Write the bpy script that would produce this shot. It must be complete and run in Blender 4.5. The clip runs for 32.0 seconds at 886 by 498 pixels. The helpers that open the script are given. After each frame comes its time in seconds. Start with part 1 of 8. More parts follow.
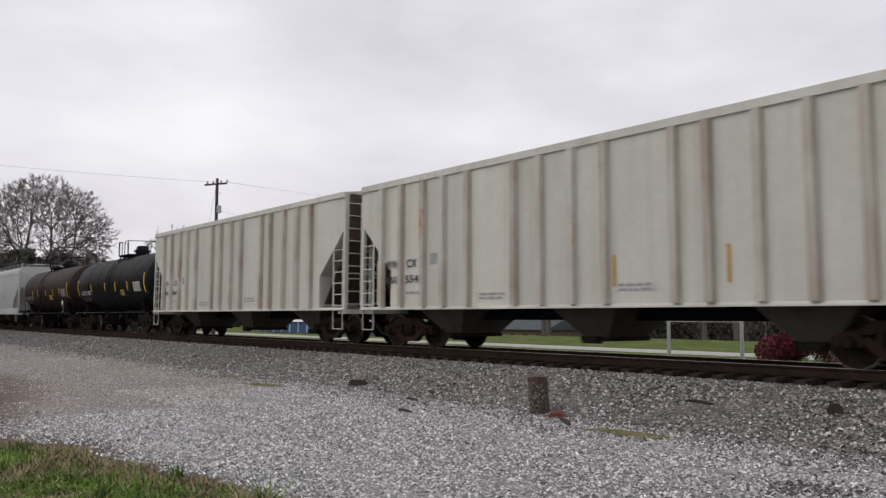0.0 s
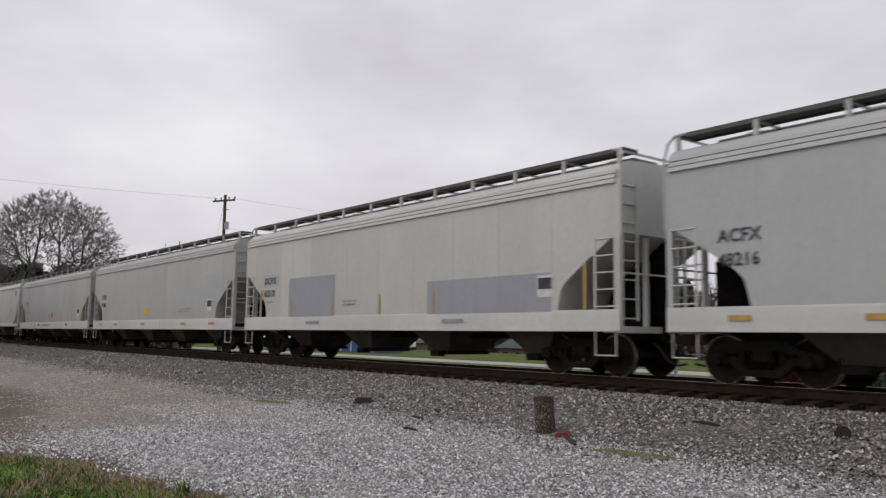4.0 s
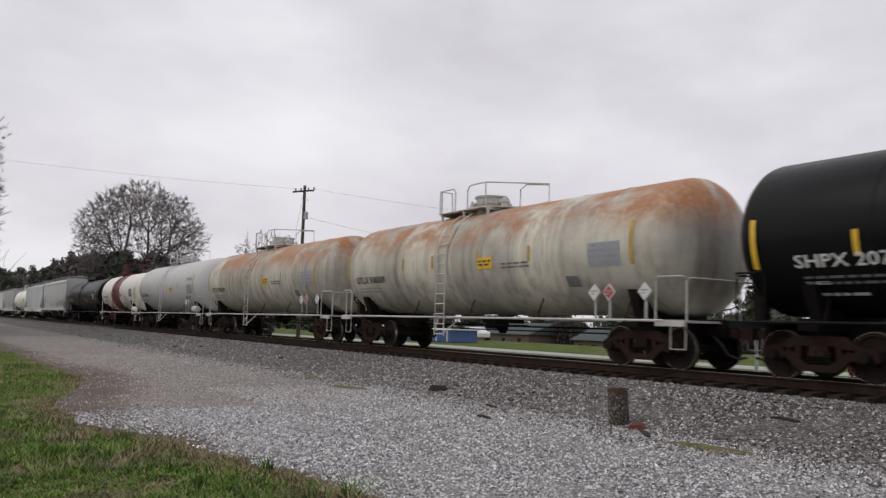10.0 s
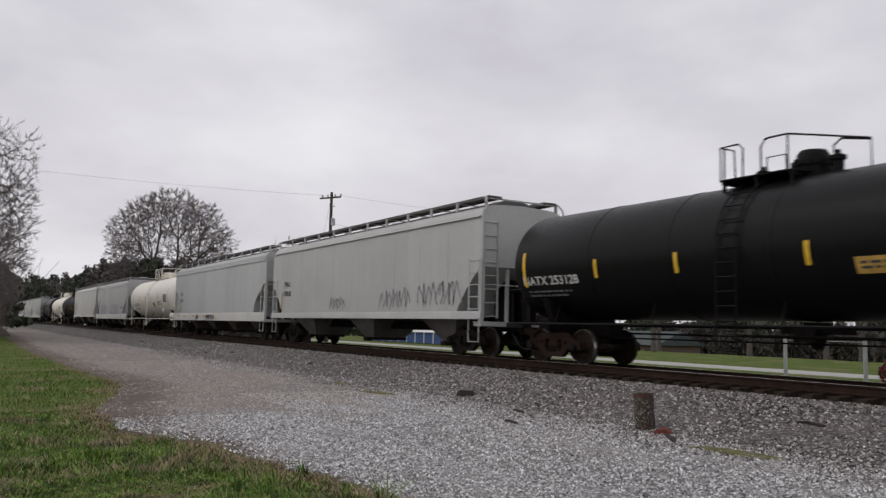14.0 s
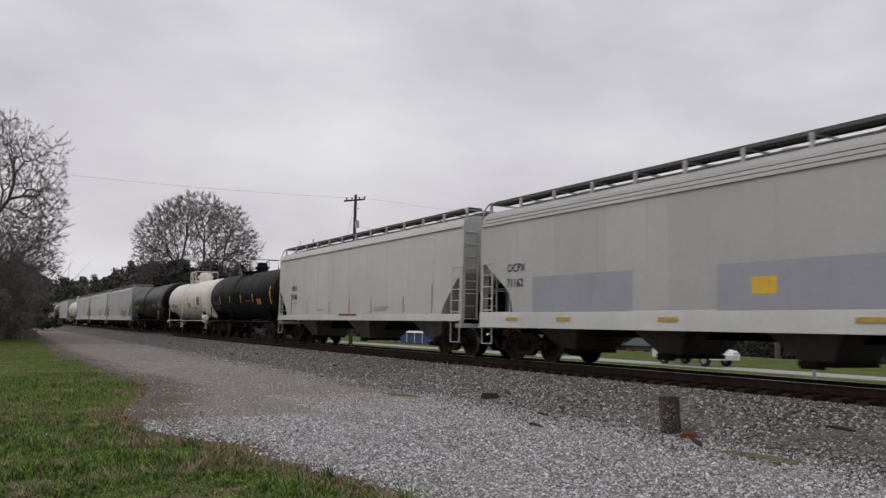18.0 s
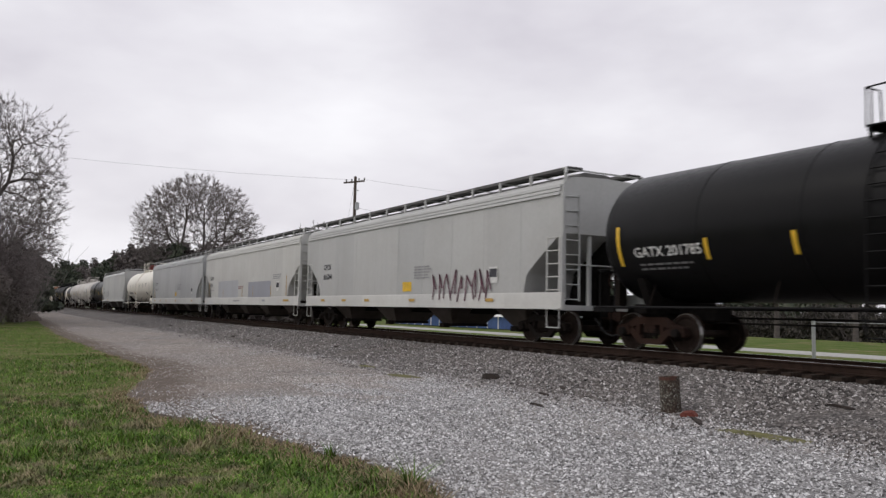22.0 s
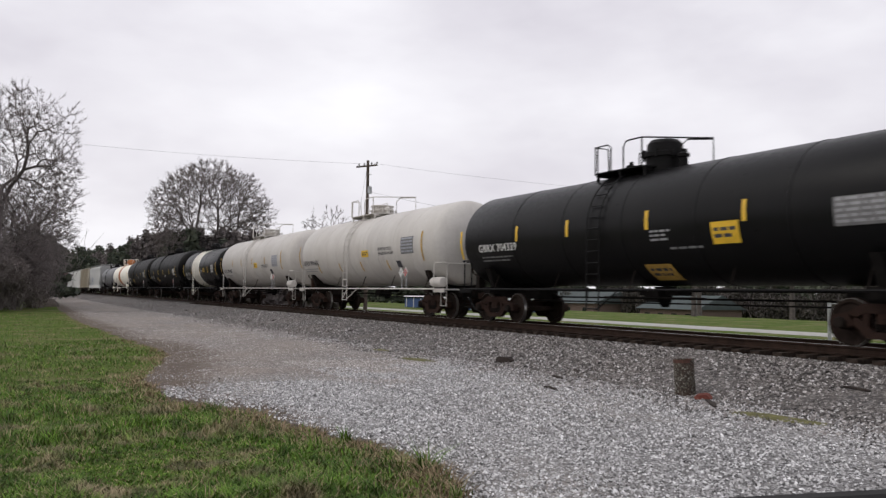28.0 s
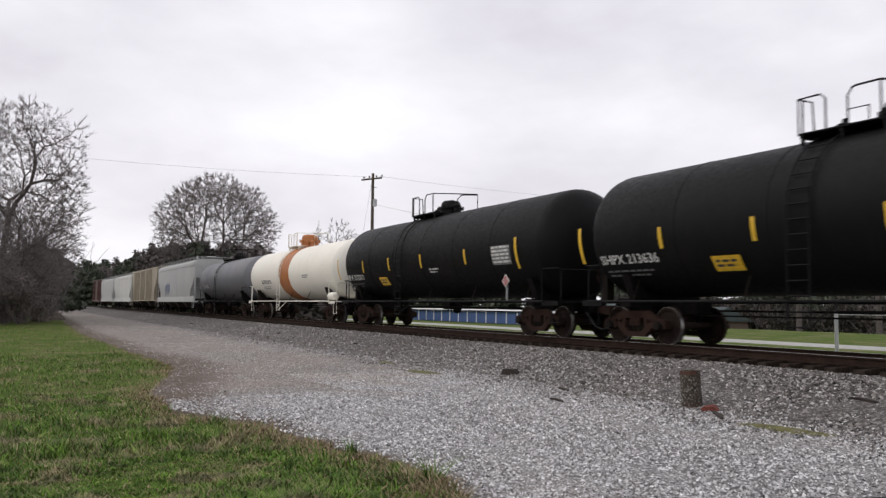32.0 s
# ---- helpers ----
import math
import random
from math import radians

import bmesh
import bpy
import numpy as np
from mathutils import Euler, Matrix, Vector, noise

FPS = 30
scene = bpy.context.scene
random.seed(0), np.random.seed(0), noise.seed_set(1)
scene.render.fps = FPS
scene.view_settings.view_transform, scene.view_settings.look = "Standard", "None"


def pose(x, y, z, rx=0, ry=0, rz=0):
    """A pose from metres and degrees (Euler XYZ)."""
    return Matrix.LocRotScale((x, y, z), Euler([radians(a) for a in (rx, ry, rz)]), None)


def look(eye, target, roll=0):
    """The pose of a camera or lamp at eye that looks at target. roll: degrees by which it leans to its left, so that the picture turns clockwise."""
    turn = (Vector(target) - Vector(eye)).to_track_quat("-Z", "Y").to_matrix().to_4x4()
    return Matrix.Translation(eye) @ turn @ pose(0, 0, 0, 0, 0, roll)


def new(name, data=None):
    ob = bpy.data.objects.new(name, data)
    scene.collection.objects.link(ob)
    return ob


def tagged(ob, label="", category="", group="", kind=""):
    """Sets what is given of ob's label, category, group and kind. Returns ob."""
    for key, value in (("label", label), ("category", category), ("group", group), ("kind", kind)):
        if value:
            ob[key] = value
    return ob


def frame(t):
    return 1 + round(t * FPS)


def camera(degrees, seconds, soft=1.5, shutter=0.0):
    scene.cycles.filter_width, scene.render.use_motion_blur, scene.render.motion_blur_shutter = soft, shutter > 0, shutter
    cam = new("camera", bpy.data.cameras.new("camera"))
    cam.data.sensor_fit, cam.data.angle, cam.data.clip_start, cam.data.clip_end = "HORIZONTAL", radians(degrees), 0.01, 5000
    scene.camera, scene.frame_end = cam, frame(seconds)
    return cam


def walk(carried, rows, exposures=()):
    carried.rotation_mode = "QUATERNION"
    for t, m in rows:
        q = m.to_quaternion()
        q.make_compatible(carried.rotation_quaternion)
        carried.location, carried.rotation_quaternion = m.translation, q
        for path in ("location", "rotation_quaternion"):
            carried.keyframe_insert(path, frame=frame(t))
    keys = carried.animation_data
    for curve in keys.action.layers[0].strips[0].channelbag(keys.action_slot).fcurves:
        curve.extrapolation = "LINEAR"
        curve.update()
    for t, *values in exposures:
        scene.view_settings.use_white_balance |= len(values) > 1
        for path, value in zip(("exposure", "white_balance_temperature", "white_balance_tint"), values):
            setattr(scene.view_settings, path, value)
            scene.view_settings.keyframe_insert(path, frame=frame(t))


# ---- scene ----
cam = camera(58.1, 32.0, soft=1.35, shutter=0.15)
# t, eye x y z, turn rx ry rz
PATH = [
    (0, -0.08, 0.139, 1.597, 94.902, -0.183, 51.087),
    (0.5, -0.076, 0.124, 1.594, 94.942, -0.251, 51.044),
    (1, -0.081, 0.152, 1.602, 94.867, -0.153, 51.098),
    (1.5, -0.082, 0.14, 1.594, 94.896, -0.144, 51.12),
    (2, -0.074, 0.141, 1.594, 94.936, -0.244, 51.165),
    (2.5, -0.066, 0.132, 1.604, 95.125, -0.291, 51.141),
    (4.5, -0.052, 0.09, 1.591, 96.328, -0.798, 51.55),
    (5, -0.064, 0.108, 1.576, 96.207, -0.843, 51.506),
    (5.5, -0.065, 0.111, 1.584, 95.995, -0.869, 51.468),
    (6, -0.079, 0.131, 1.575, 95.858, -0.79, 51.408),
    (6.5, -0.057, 0.121, 1.575, 95.858, -0.806, 51.346),
    (7, -0.069, 0.119, 1.576, 95.772, -0.641, 51.354),
    (7.5, -0.069, 0.108, 1.576, 95.647, -0.834, 51.466),
    (8, -0.066, 0.122, 1.568, 95.636, -0.796, 51.704),
    (8.5, -0.046, 0.079, 1.571, 96.038, -0.604, 52.381),
    (9, -0.022, 0.044, 1.581, 96.355, -0.227, 54.551),
    (9.5, 0.011, 0.004, 1.575, 94.726, -4.762, 56.295),
    (10, 0.088, -0.005, 1.579, 95.406, -1.687, 56.79),
    (10.5, 0.154, -0.01, 1.581, 99.109, -1.757, 54.351),
    (11, 0.203, -0.043, 1.637, 100.68, -1.501, 55.062),
    (11.5, 0.276, -0.091, 1.604, 101.711, -1.358, 55.199),
    (12, 0.277, -0.117, 1.618, 99.076, -1.752, 55.614),
    (12.5, 0.29, -0.168, 1.633, 94.741, -2.089, 59.764),
    (13, 0.31, -0.196, 1.621, 94.33, -1.936, 60.399),
    (13.5, 0.316, -0.179, 1.629, 94.89, -1.63, 59.412),
    (15.5, 0.312, -0.159, 1.635, 96.617, -1.41, 58.257),
    (16, 0.322, -0.169, 1.648, 96.278, -1.638, 59.205),
    (16.5, 0.333, -0.196, 1.654, 95.981, -1.743, 60.129),
    (17, 0.342, -0.182, 1.67, 95.423, -1.691, 60.634),
    (17.5, 0.341, -0.194, 1.665, 95.234, -1.587, 60.217),
    (18, 0.332, -0.177, 1.655, 95.693, -1.386, 60.399),
    (18.5, 0.344, -0.176, 1.66, 95.891, -1.439, 60.43),
    (19, 0.336, -0.172, 1.671, 95.626, -1.434, 60.487),
    (19.5, 0.333, -0.182, 1.661, 95.663, -1.279, 60.755),
    (20, 0.352, -0.2, 1.66, 95.824, -1.034, 60.917),
    (20.5, 0.373, -0.214, 1.674, 95.729, -0.947, 61.604),
    (21, 0.372, -0.202, 1.663, 95.059, -0.963, 61.539),
    (21.5, 0.337, -0.185, 1.663, 94.253, -0.993, 60.753),
    (22, 0.329, -0.191, 1.646, 94.37, -1.124, 60.415),
    (22.5, 0.338, -0.199, 1.659, 94.749, -1.167, 60.893),
    (23, 0.356, -0.203, 1.662, 94.672, -1.326, 61.059),
    (23.5, 0.332, -0.189, 1.664, 94.386, -1.593, 61.107),
    (24, 0.338, -0.197, 1.646, 94.085, -1.521, 61.131),
    (24.5, 0.339, -0.191, 1.652, 93.662, -1.551, 61.464),
    (25, 0.341, -0.174, 1.658, 93.136, -1.384, 61.818),
    (25.5, 0.344, -0.211, 1.649, 92.789, -1.288, 61.88),
    (27.5, 0.317, -0.17, 1.652, 92.708, -1.14, 61.233),
    (28, 0.332, -0.19, 1.656, 93.163, -0.8, 61.388),
    (28.5, 0.347, -0.196, 1.662, 93.215, -0.583, 61.676),
    (29, 0.358, -0.223, 1.672, 93.337, -0.352, 62.604),
    (29.5, 0.367, -0.224, 1.667, 93.689, -0.149, 62.772),
    (30, 0.367, -0.219, 1.666, 93.797, -0.102, 62.48),
    (30.5, 0.377, -0.227, 1.667, 94.106, -0.104, 62.23),
    (31, 0.364, -0.214, 1.65, 94.157, -0.297, 61.622),
    (31.5, 0.352, -0.21, 1.657, 94.216, -0.482, 61.789),
    (32, 0.348, -0.203, 1.651, 94.05, -0.608, 61.762),
]
EXPOSURES = [(0.0, 0.2), (1.0, 0.2), (2.0, 0.38), (2.5, 0.35), (4.5, 0.0), (7.5, 0.05), (9.0, 0.25), (10.0, 0.1), (11.0, -0.3), (12.0, -0.54), (13.0, 0.0), (15.5, -0.05), (16.5, -0.14), (17.5, -0.14), (19.0, 0.0), (21.0, -0.04), (22.0, 0.22), (23.0, 0.1), (24.0, 0.04), (25.0, 0.08), (28.0, 0.3), (29.0, 0.16), (30.0, 0.08), (32.0, 0.35)]
walk(cam, [(t, pose(x, y, z, rx, ry, rz)) for t, x, y, z, rx, ry, rz in PATH], EXPOSURES)

# ---- world and sun ----
world = bpy.data.worlds.new("overcast")
scene.world = world
world.use_nodes = True
wn, wl = world.node_tree.nodes, world.node_tree.links
wn.clear()
w_out, w_bg = wn.new("ShaderNodeOutputWorld"), wn.new("ShaderNodeBackground")
w_sky = wn.new("ShaderNodeTexSky")
w_sky.sky_type, w_sky.sun_disc = "NISHITA", False
w_sky.sun_elevation, w_sky.sun_rotation = radians(42), radians(200)
w_sky.air_density, w_sky.dust_density = 1.5, 6.0
w_dim = wn.new("ShaderNodeMixRGB")
w_dim.blend_type = "MULTIPLY"
w_dim.inputs[0].default_value = 1.0
w_dim.inputs[2].default_value = (0.1, 0.1, 0.1, 1)
w_co, w_map = wn.new("ShaderNodeTexCoord"), wn.new("ShaderNodeMapping")
w_map.inputs["Scale"].default_value = (1.0, 1.0, 2.6)
w_noise = wn.new("ShaderNodeTexNoise")
w_noise.inputs["Scale"].default_value, w_noise.inputs["Detail"].default_value = 2.2, 5.0
w_noise.inputs["Roughness"].default_value = 0.5
w_ramp = wn.new("ShaderNodeValToRGB")
w_ramp.color_ramp.elements[0].position, w_ramp.color_ramp.elements[0].color = 0.3, (0.60, 0.575, 0.63, 1)
w_ramp.color_ramp.elements[1].position, w_ramp.color_ramp.elements[1].color = 0.68, (0.86, 0.85, 0.885, 1)
w_mix = wn.new("ShaderNodeMixRGB")
w_mix.inputs[0].default_value = 0.93
wl.new(w_co.outputs["Generated"], w_map.inputs[0])
wl.new(w_map.outputs[0], w_noise.inputs[0])
wl.new(w_noise.outputs[0], w_ramp.inputs[0])
wl.new(w_sky.outputs[0], w_dim.inputs[1])
wl.new(w_dim.outputs[0], w_mix.inputs[1])
w_map2, w_wisp, w_ramp2, w_mul = wn.new("ShaderNodeMapping"), wn.new("ShaderNodeTexNoise"), wn.new("ShaderNodeValToRGB"), wn.new("ShaderNodeMixRGB")
w_map2.inputs["Scale"].default_value, w_map2.inputs["Rotation"].default_value = (1.0, 1.0, 2.0), (0.25, 0.15, 0.0)
w_wisp.inputs["Scale"].default_value, w_wisp.inputs["Detail"].default_value, w_wisp.inputs["Roughness"].default_value = 4.2, 5.0, 0.52
w_ramp2.color_ramp.elements[0].position, w_ramp2.color_ramp.elements[0].color = 0.30, (0.93, 0.926, 0.935, 1)
w_ramp2.color_ramp.elements[1].position, w_ramp2.color_ramp.elements[1].color = 0.52, (1.02, 1.02, 1.02, 1)
w_mul.blend_type, w_mul.inputs[0].default_value = "MULTIPLY", 1.0
wl.new(w_co.outputs["Generated"], w_map2.inputs[0])
wl.new(w_map2.outputs[0], w_wisp.inputs[0])
wl.new(w_wisp.outputs[0], w_ramp2.inputs[0])
wl.new(w_ramp.outputs[0], w_mul.inputs[1])
wl.new(w_ramp2.outputs[0], w_mul.inputs[2])
wl.new(w_mul.outputs[0], w_mix.inputs[2])
wl.new(w_mix.outputs[0], w_bg.inputs[0])
w_bg.inputs[1].default_value = 1.0
wl.new(w_bg.outputs[0], w_out.inputs[0])

sun_data = bpy.data.lights.new("sun", "SUN")
sun_data.energy, sun_data.angle, sun_data.color = 0.45, radians(30), (1.0, 0.97, 0.92)
sun = new("sun", sun_data)
sun.matrix_world = look((-12, -25, 30), (0, 0, 0))

# ---- plan ----
RAIL_Z, TRACK_Y = 0.75, 14.8
SPEED = 18.845


def run(t):
    """Metres that the train has gone at t seconds; it slows a little."""
    return SPEED * t - 0.0149 * ((t - 16.0) ** 2 - 256.0)


# ---- materials ----
def material(name):
    m = bpy.data.materials.new(name)
    m.use_nodes = True
    return m, m.node_tree.nodes, m.node_tree.links, m.node_tree.nodes["Principled BSDF"]


def ramp_node(nodes, stops):
    r = nodes.new("ShaderNodeValToRGB")
    while len(r.color_ramp.elements) < len(stops):
        r.color_ramp.elements.new(0.5)
    for e, (p, c) in zip(r.color_ramp.elements, stops):
        e.position, e.color = p, (*c, 1) if len(c) == 3 else c
    return r


def noise_node(nodes, links, co, scale, detail=4.0, rough=0.55, stretch=None):
    n = nodes.new("ShaderNodeTexNoise")
    n.inputs["Scale"].default_value, n.inputs["Detail"].default_value, n.inputs["Roughness"].default_value = scale, detail, rough
    if stretch:
        mp = nodes.new("ShaderNodeMapping")
        mp.inputs["Scale"].default_value = stretch
        links.new(co, mp.inputs[0])
        co = mp.outputs[0]
    links.new(co, n.inputs[0])
    return n


def mix_node(nodes, links, fac, a, b, kind="MIX"):
    m = nodes.new("ShaderNodeMixRGB")
    m.blend_type = kind
    for s, v in zip(m.inputs, (fac, a, b)):
        if isinstance(v, (int, float)):
            s.default_value = v
        elif isinstance(v, tuple):
            s.default_value = (*v, 1)
        else:
            links.new(v, s)
    return m.outputs[0]


def bump(nodes, links, bsdf, height, strength, distance):
    b = nodes.new("ShaderNodeBump")
    b.inputs["Strength"].default_value, b.inputs["Distance"].default_value = strength, distance
    links.new(height, b.inputs["Height"])
    links.new(b.outputs[0], bsdf.inputs["Normal"])


def paint(name, color, dirt=(0.16, 0.12, 0.09), amount=0.35, rough=0.5, streak=0.5, rust=0.0, rust_top=None, gloss=0.5, sheets=0.0, spread=(0.93, 1.04), broad=False):
    """Weathered paint on steel: soot, vertical streaks, patches of rust."""
    m, n, l, b = material(name)
    tc = n.new("ShaderNodeTexCoord")
    info = n.new("ShaderNodeObjectInfo")
    shift = n.new("ShaderNodeVectorMath")
    shift.operation = "MULTIPLY_ADD"
    shift.inputs[1].default_value = (1, 1, 1)
    l.new(tc.outputs["Object"], shift.inputs[0])
    comb = n.new("ShaderNodeCombineXYZ")
    mul = n.new("ShaderNodeMath")
    mul.operation, mul.inputs[1].default_value = "MULTIPLY", 60.0
    l.new(info.outputs["Random"], mul.inputs[0])
    l.new(mul.outputs[0], comb.inputs[0])
    l.new(comb.outputs[0], shift.inputs[2])
    co = shift.outputs[0]
    big = noise_node(n, l, co, 0.55, 4, 0.6)
    fine = noise_node(n, l, co, 9.0, 5, 0.65)
    run_ = noise_node(n, l, co, 1.0, 5, 0.6, (3.2, 3.2, 0.14))
    rb = ramp_node(n, [(0.40, (0, 0, 0)), (0.75, (1, 1, 1))])
    l.new(big.outputs[0], rb.inputs[0])
    rs = ramp_node(n, [(0.48, (0, 0, 0)), (0.80, (1, 1, 1))])
    l.new(run_.outputs[0], rs.inputs[0])
    rf = ramp_node(n, [(0.35, (0.93, 0.93, 0.93)), (0.7, (1.03, 1.03, 1.03))])
    l.new(fine.outputs[0], rf.inputs[0])
    base = mix_node(n, l, 1.0, tuple(color), rf.outputs[0], "MULTIPLY")
    if sheets:
        # neighbouring steel sheets differ a little in tone
        sx = n.new("ShaderNodeSeparateXYZ")
        l.new(co, sx.inputs[0])
        dv, fl = n.new("ShaderNodeMath"), n.new("ShaderNodeMath")
        dv.operation, dv.inputs[1].default_value, fl.operation = "DIVIDE", sheets, "FLOOR"
        l.new(sx.outputs[0], dv.inputs[0])
        l.new(dv.outputs[0], fl.inputs[0])
        wh = n.new("ShaderNodeTexWhiteNoise")
        wh.noise_dimensions = "1D"
        l.new(fl.outputs[0], wh.inputs["W"])
        lo, hi = spread
        rw = ramp_node(n, [(0.0, (lo, lo * 1.005, lo * 1.012)), (1.0, (hi, hi, hi * 0.995))])
        l.new(wh.outputs["Value"], rw.inputs[0])
        base = mix_node(n, l, 1.0, base, rw.outputs[0], "MULTIPLY")
    k1 = n.new("ShaderNodeMath")
    k1.operation, k1.inputs[1].default_value = "MULTIPLY", amount
    l.new(rb.outputs[0], k1.inputs[0])
    c1 = mix_node(n, l, k1.outputs[0], base, tuple(dirt))
    k2 = n.new("ShaderNodeMath")
    k2.operation, k2.inputs[1].default_value = "MULTIPLY", streak * 0.6
    l.new(rs.outputs[0], k2.inputs[0])
    c2 = mix_node(n, l, k2.outputs[0], c1, tuple(x * 0.8 for x in dirt))
    if rust > 0:
        spot = noise_node(n, l, co, 0.9, 6, 0.6, (0.75, 1.2, 0.8)) if broad else noise_node(n, l, co, 1.3, 6, 0.68, (1.6, 1.6, 0.45))
        rr = ramp_node(n, [(0.66 - 0.22 * rust, (0, 0, 0)), (0.74 - 0.16 * rust, (1, 1, 1))])
        if broad:
            rr = ramp_node(n, [(0.38, (0, 0, 0)), (0.54, (0.9, 0.9, 0.9))])
        l.new(spot.outputs[0], rr.inputs[0])
        fac = rr.outputs[0]
        if rust_top is not None:
            sep = n.new("ShaderNodeSeparateXYZ")
            l.new(tc.outputs["Object"], sep.inputs[0])
            mr = n.new("ShaderNodeMapRange")
            mr.inputs["From Min"].default_value, mr.inputs["From Max"].default_value = rust_top
            l.new(sep.outputs[2], mr.inputs[0])
            mm = n.new("ShaderNodeMath")
            mm.operation = "MULTIPLY"
            l.new(mr.outputs[0], mm.inputs[0])
            l.new(fac, mm.inputs[1])
            fac = mm.outputs[0]
        rc = ramp_node(n, [(0.3, (0.20, 0.075, 0.025)), (0.7, (0.50, 0.20, 0.055))])
        l.new(fine.outputs[0], rc.inputs[0])
        c2 = mix_node(n, l, fac, c2, rc.outputs[0])
    l.new(c2, b.inputs["Base Color"])
    rrn = ramp_node(n, [(0.3, (rough * 0.8,) * 3), (0.75, (min(1, rough * 1.35),) * 3)])
    l.new(fine.outputs[0], rrn.inputs[0])
    l.new(rrn.outputs[0], b.inputs["Roughness"])
    b.inputs["Specular IOR Level"].default_value = gloss
    bump(n, l, b, big.outputs[0], 0.12, 0.02)
    return m


def plain(name, color, rough=0.6, metal=0.0, vary=0.25, scale=6.0, bumpy=0.0, gloss=0.5):
    m, n, l, b = material(name)
    b.inputs["Specular IOR Level"].default_value = gloss
    tc = n.new("ShaderNodeTexCoord")
    a = noise_node(n, l, tc.outputs["Object"], scale, 5, 0.6)
    lo = tuple(c * (1 - vary) for c in color)
    hi = tuple(min(1, c * (1 + vary)) for c in color)
    r = ramp_node(n, [(0.3, lo), (0.7, hi)])
    l.new(a.outputs[0], r.inputs[0])
    l.new(r.outputs[0], b.inputs["Base Color"])
    b.inputs["Roughness"].default_value, b.inputs["Metallic"].default_value = rough, metal
    if bumpy:
        bump(n, l, b, a.outputs[0], 0.6, bumpy)
    return m


def stones(name, stops, rough=0.9):
    """Loose stones: one tone a stone."""
    m, n, l, b = material(name)
    g = n.new("ShaderNodeNewGeometry")
    r = ramp_node(n, stops)
    l.new(g.outputs["Random Per Island"], r.inputs[0])
    tc = n.new("ShaderNodeTexCoord")
    a = noise_node(n, l, tc.outputs["Object"], 35.0, 3, 0.6)
    rf = ramp_node(n, [(0.3, (0.75, 0.75, 0.75)), (0.7, (1.15, 1.15, 1.15))])
    l.new(a.outputs[0], rf.inputs[0])
    l.new(mix_node(n, l, 1.0, r.outputs[0], rf.outputs[0], "MULTIPLY"), b.inputs["Base Color"])
    b.inputs["Roughness"].default_value = rough
    return m


def ground_mat(name, stops, cell=22.0, patch=0.25, tint=(0.2, 0.15, 0.11), depth=0.02, patch_amount=0.6, soil=None):
    """Gravel or soil: cells of stones under larger stains."""
    m, n, l, b = material(name)
    tc = n.new("ShaderNodeTexCoord")
    co = tc.outputs["Object"]
    vor = n.new("ShaderNodeTexVoronoi")
    vor.inputs["Scale"].default_value = cell
    l.new(co, vor.inputs["Vector"])
    r = ramp_node(n, stops)
    sep = n.new("ShaderNodeSeparateColor")
    l.new(vor.outputs["Color"], sep.inputs[0])
    l.new(sep.outputs[0], r.inputs[0])
    p = noise_node(n, l, co, patch, 6, 0.65)
    rp = ramp_node(n, [(0.45, (0, 0, 0)), (0.7, (patch_amount,) * 3)])
    l.new(p.outputs[0], rp.inputs[0])
    # Darker cell rims: shade in the gaps between stones, put into the colour.
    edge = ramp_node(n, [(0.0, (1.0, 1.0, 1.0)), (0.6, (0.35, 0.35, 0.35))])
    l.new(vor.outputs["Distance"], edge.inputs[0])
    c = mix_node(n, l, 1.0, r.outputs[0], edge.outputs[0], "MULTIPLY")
    c = mix_node(n, l, rp.outputs[0], c, tuple(tint))
    if soil:
        fine = noise_node(n, l, co, 5.0, 5, 0.7)
        wide = noise_node(n, l, co, 0.8, 5, 0.65)
        for attr, by, lo, hi, own in (("haze", wide, 0.55, 0.95, None), ("soil", fine, 0.66, 0.92, soil)):
            at_ = n.new("ShaderNodeAttribute")
            at_.attribute_name = attr
            add = n.new("ShaderNodeMath")
            add.operation = "ADD"
            l.new(at_.outputs["Fac"], add.inputs[0])
            l.new(by.outputs[0], add.inputs[1])
            rs = ramp_node(n, [(lo, (0, 0, 0)), (hi, (1, 1, 1))])
            l.new(add.outputs[0], rs.inputs[0])
            if own:
                sc = ramp_node(n, [(0.3, tuple(x * 0.65 for x in own)), (0.7, tuple(x * 1.3 for x in own))])
                l.new(fine.outputs[0], sc.inputs[0])
                tone = sc.outputs[0]
            else:
                tone = mix_node(n, l, 1.0, c, (0.96, 0.875, 0.81), "MULTIPLY")
            c = mix_node(n, l, rs.outputs[0], c, tone)
    l.new(c, b.inputs["Base Color"])
    b.inputs["Roughness"].default_value = 0.95
    inv = n.new("ShaderNodeMath")
    inv.operation, inv.inputs[0].default_value = "SUBTRACT", 1.0
    l.new(vor.outputs["Distance"], inv.inputs[1])
    bump(n, l, b, inv.outputs[0], 0.9, depth)
    return m


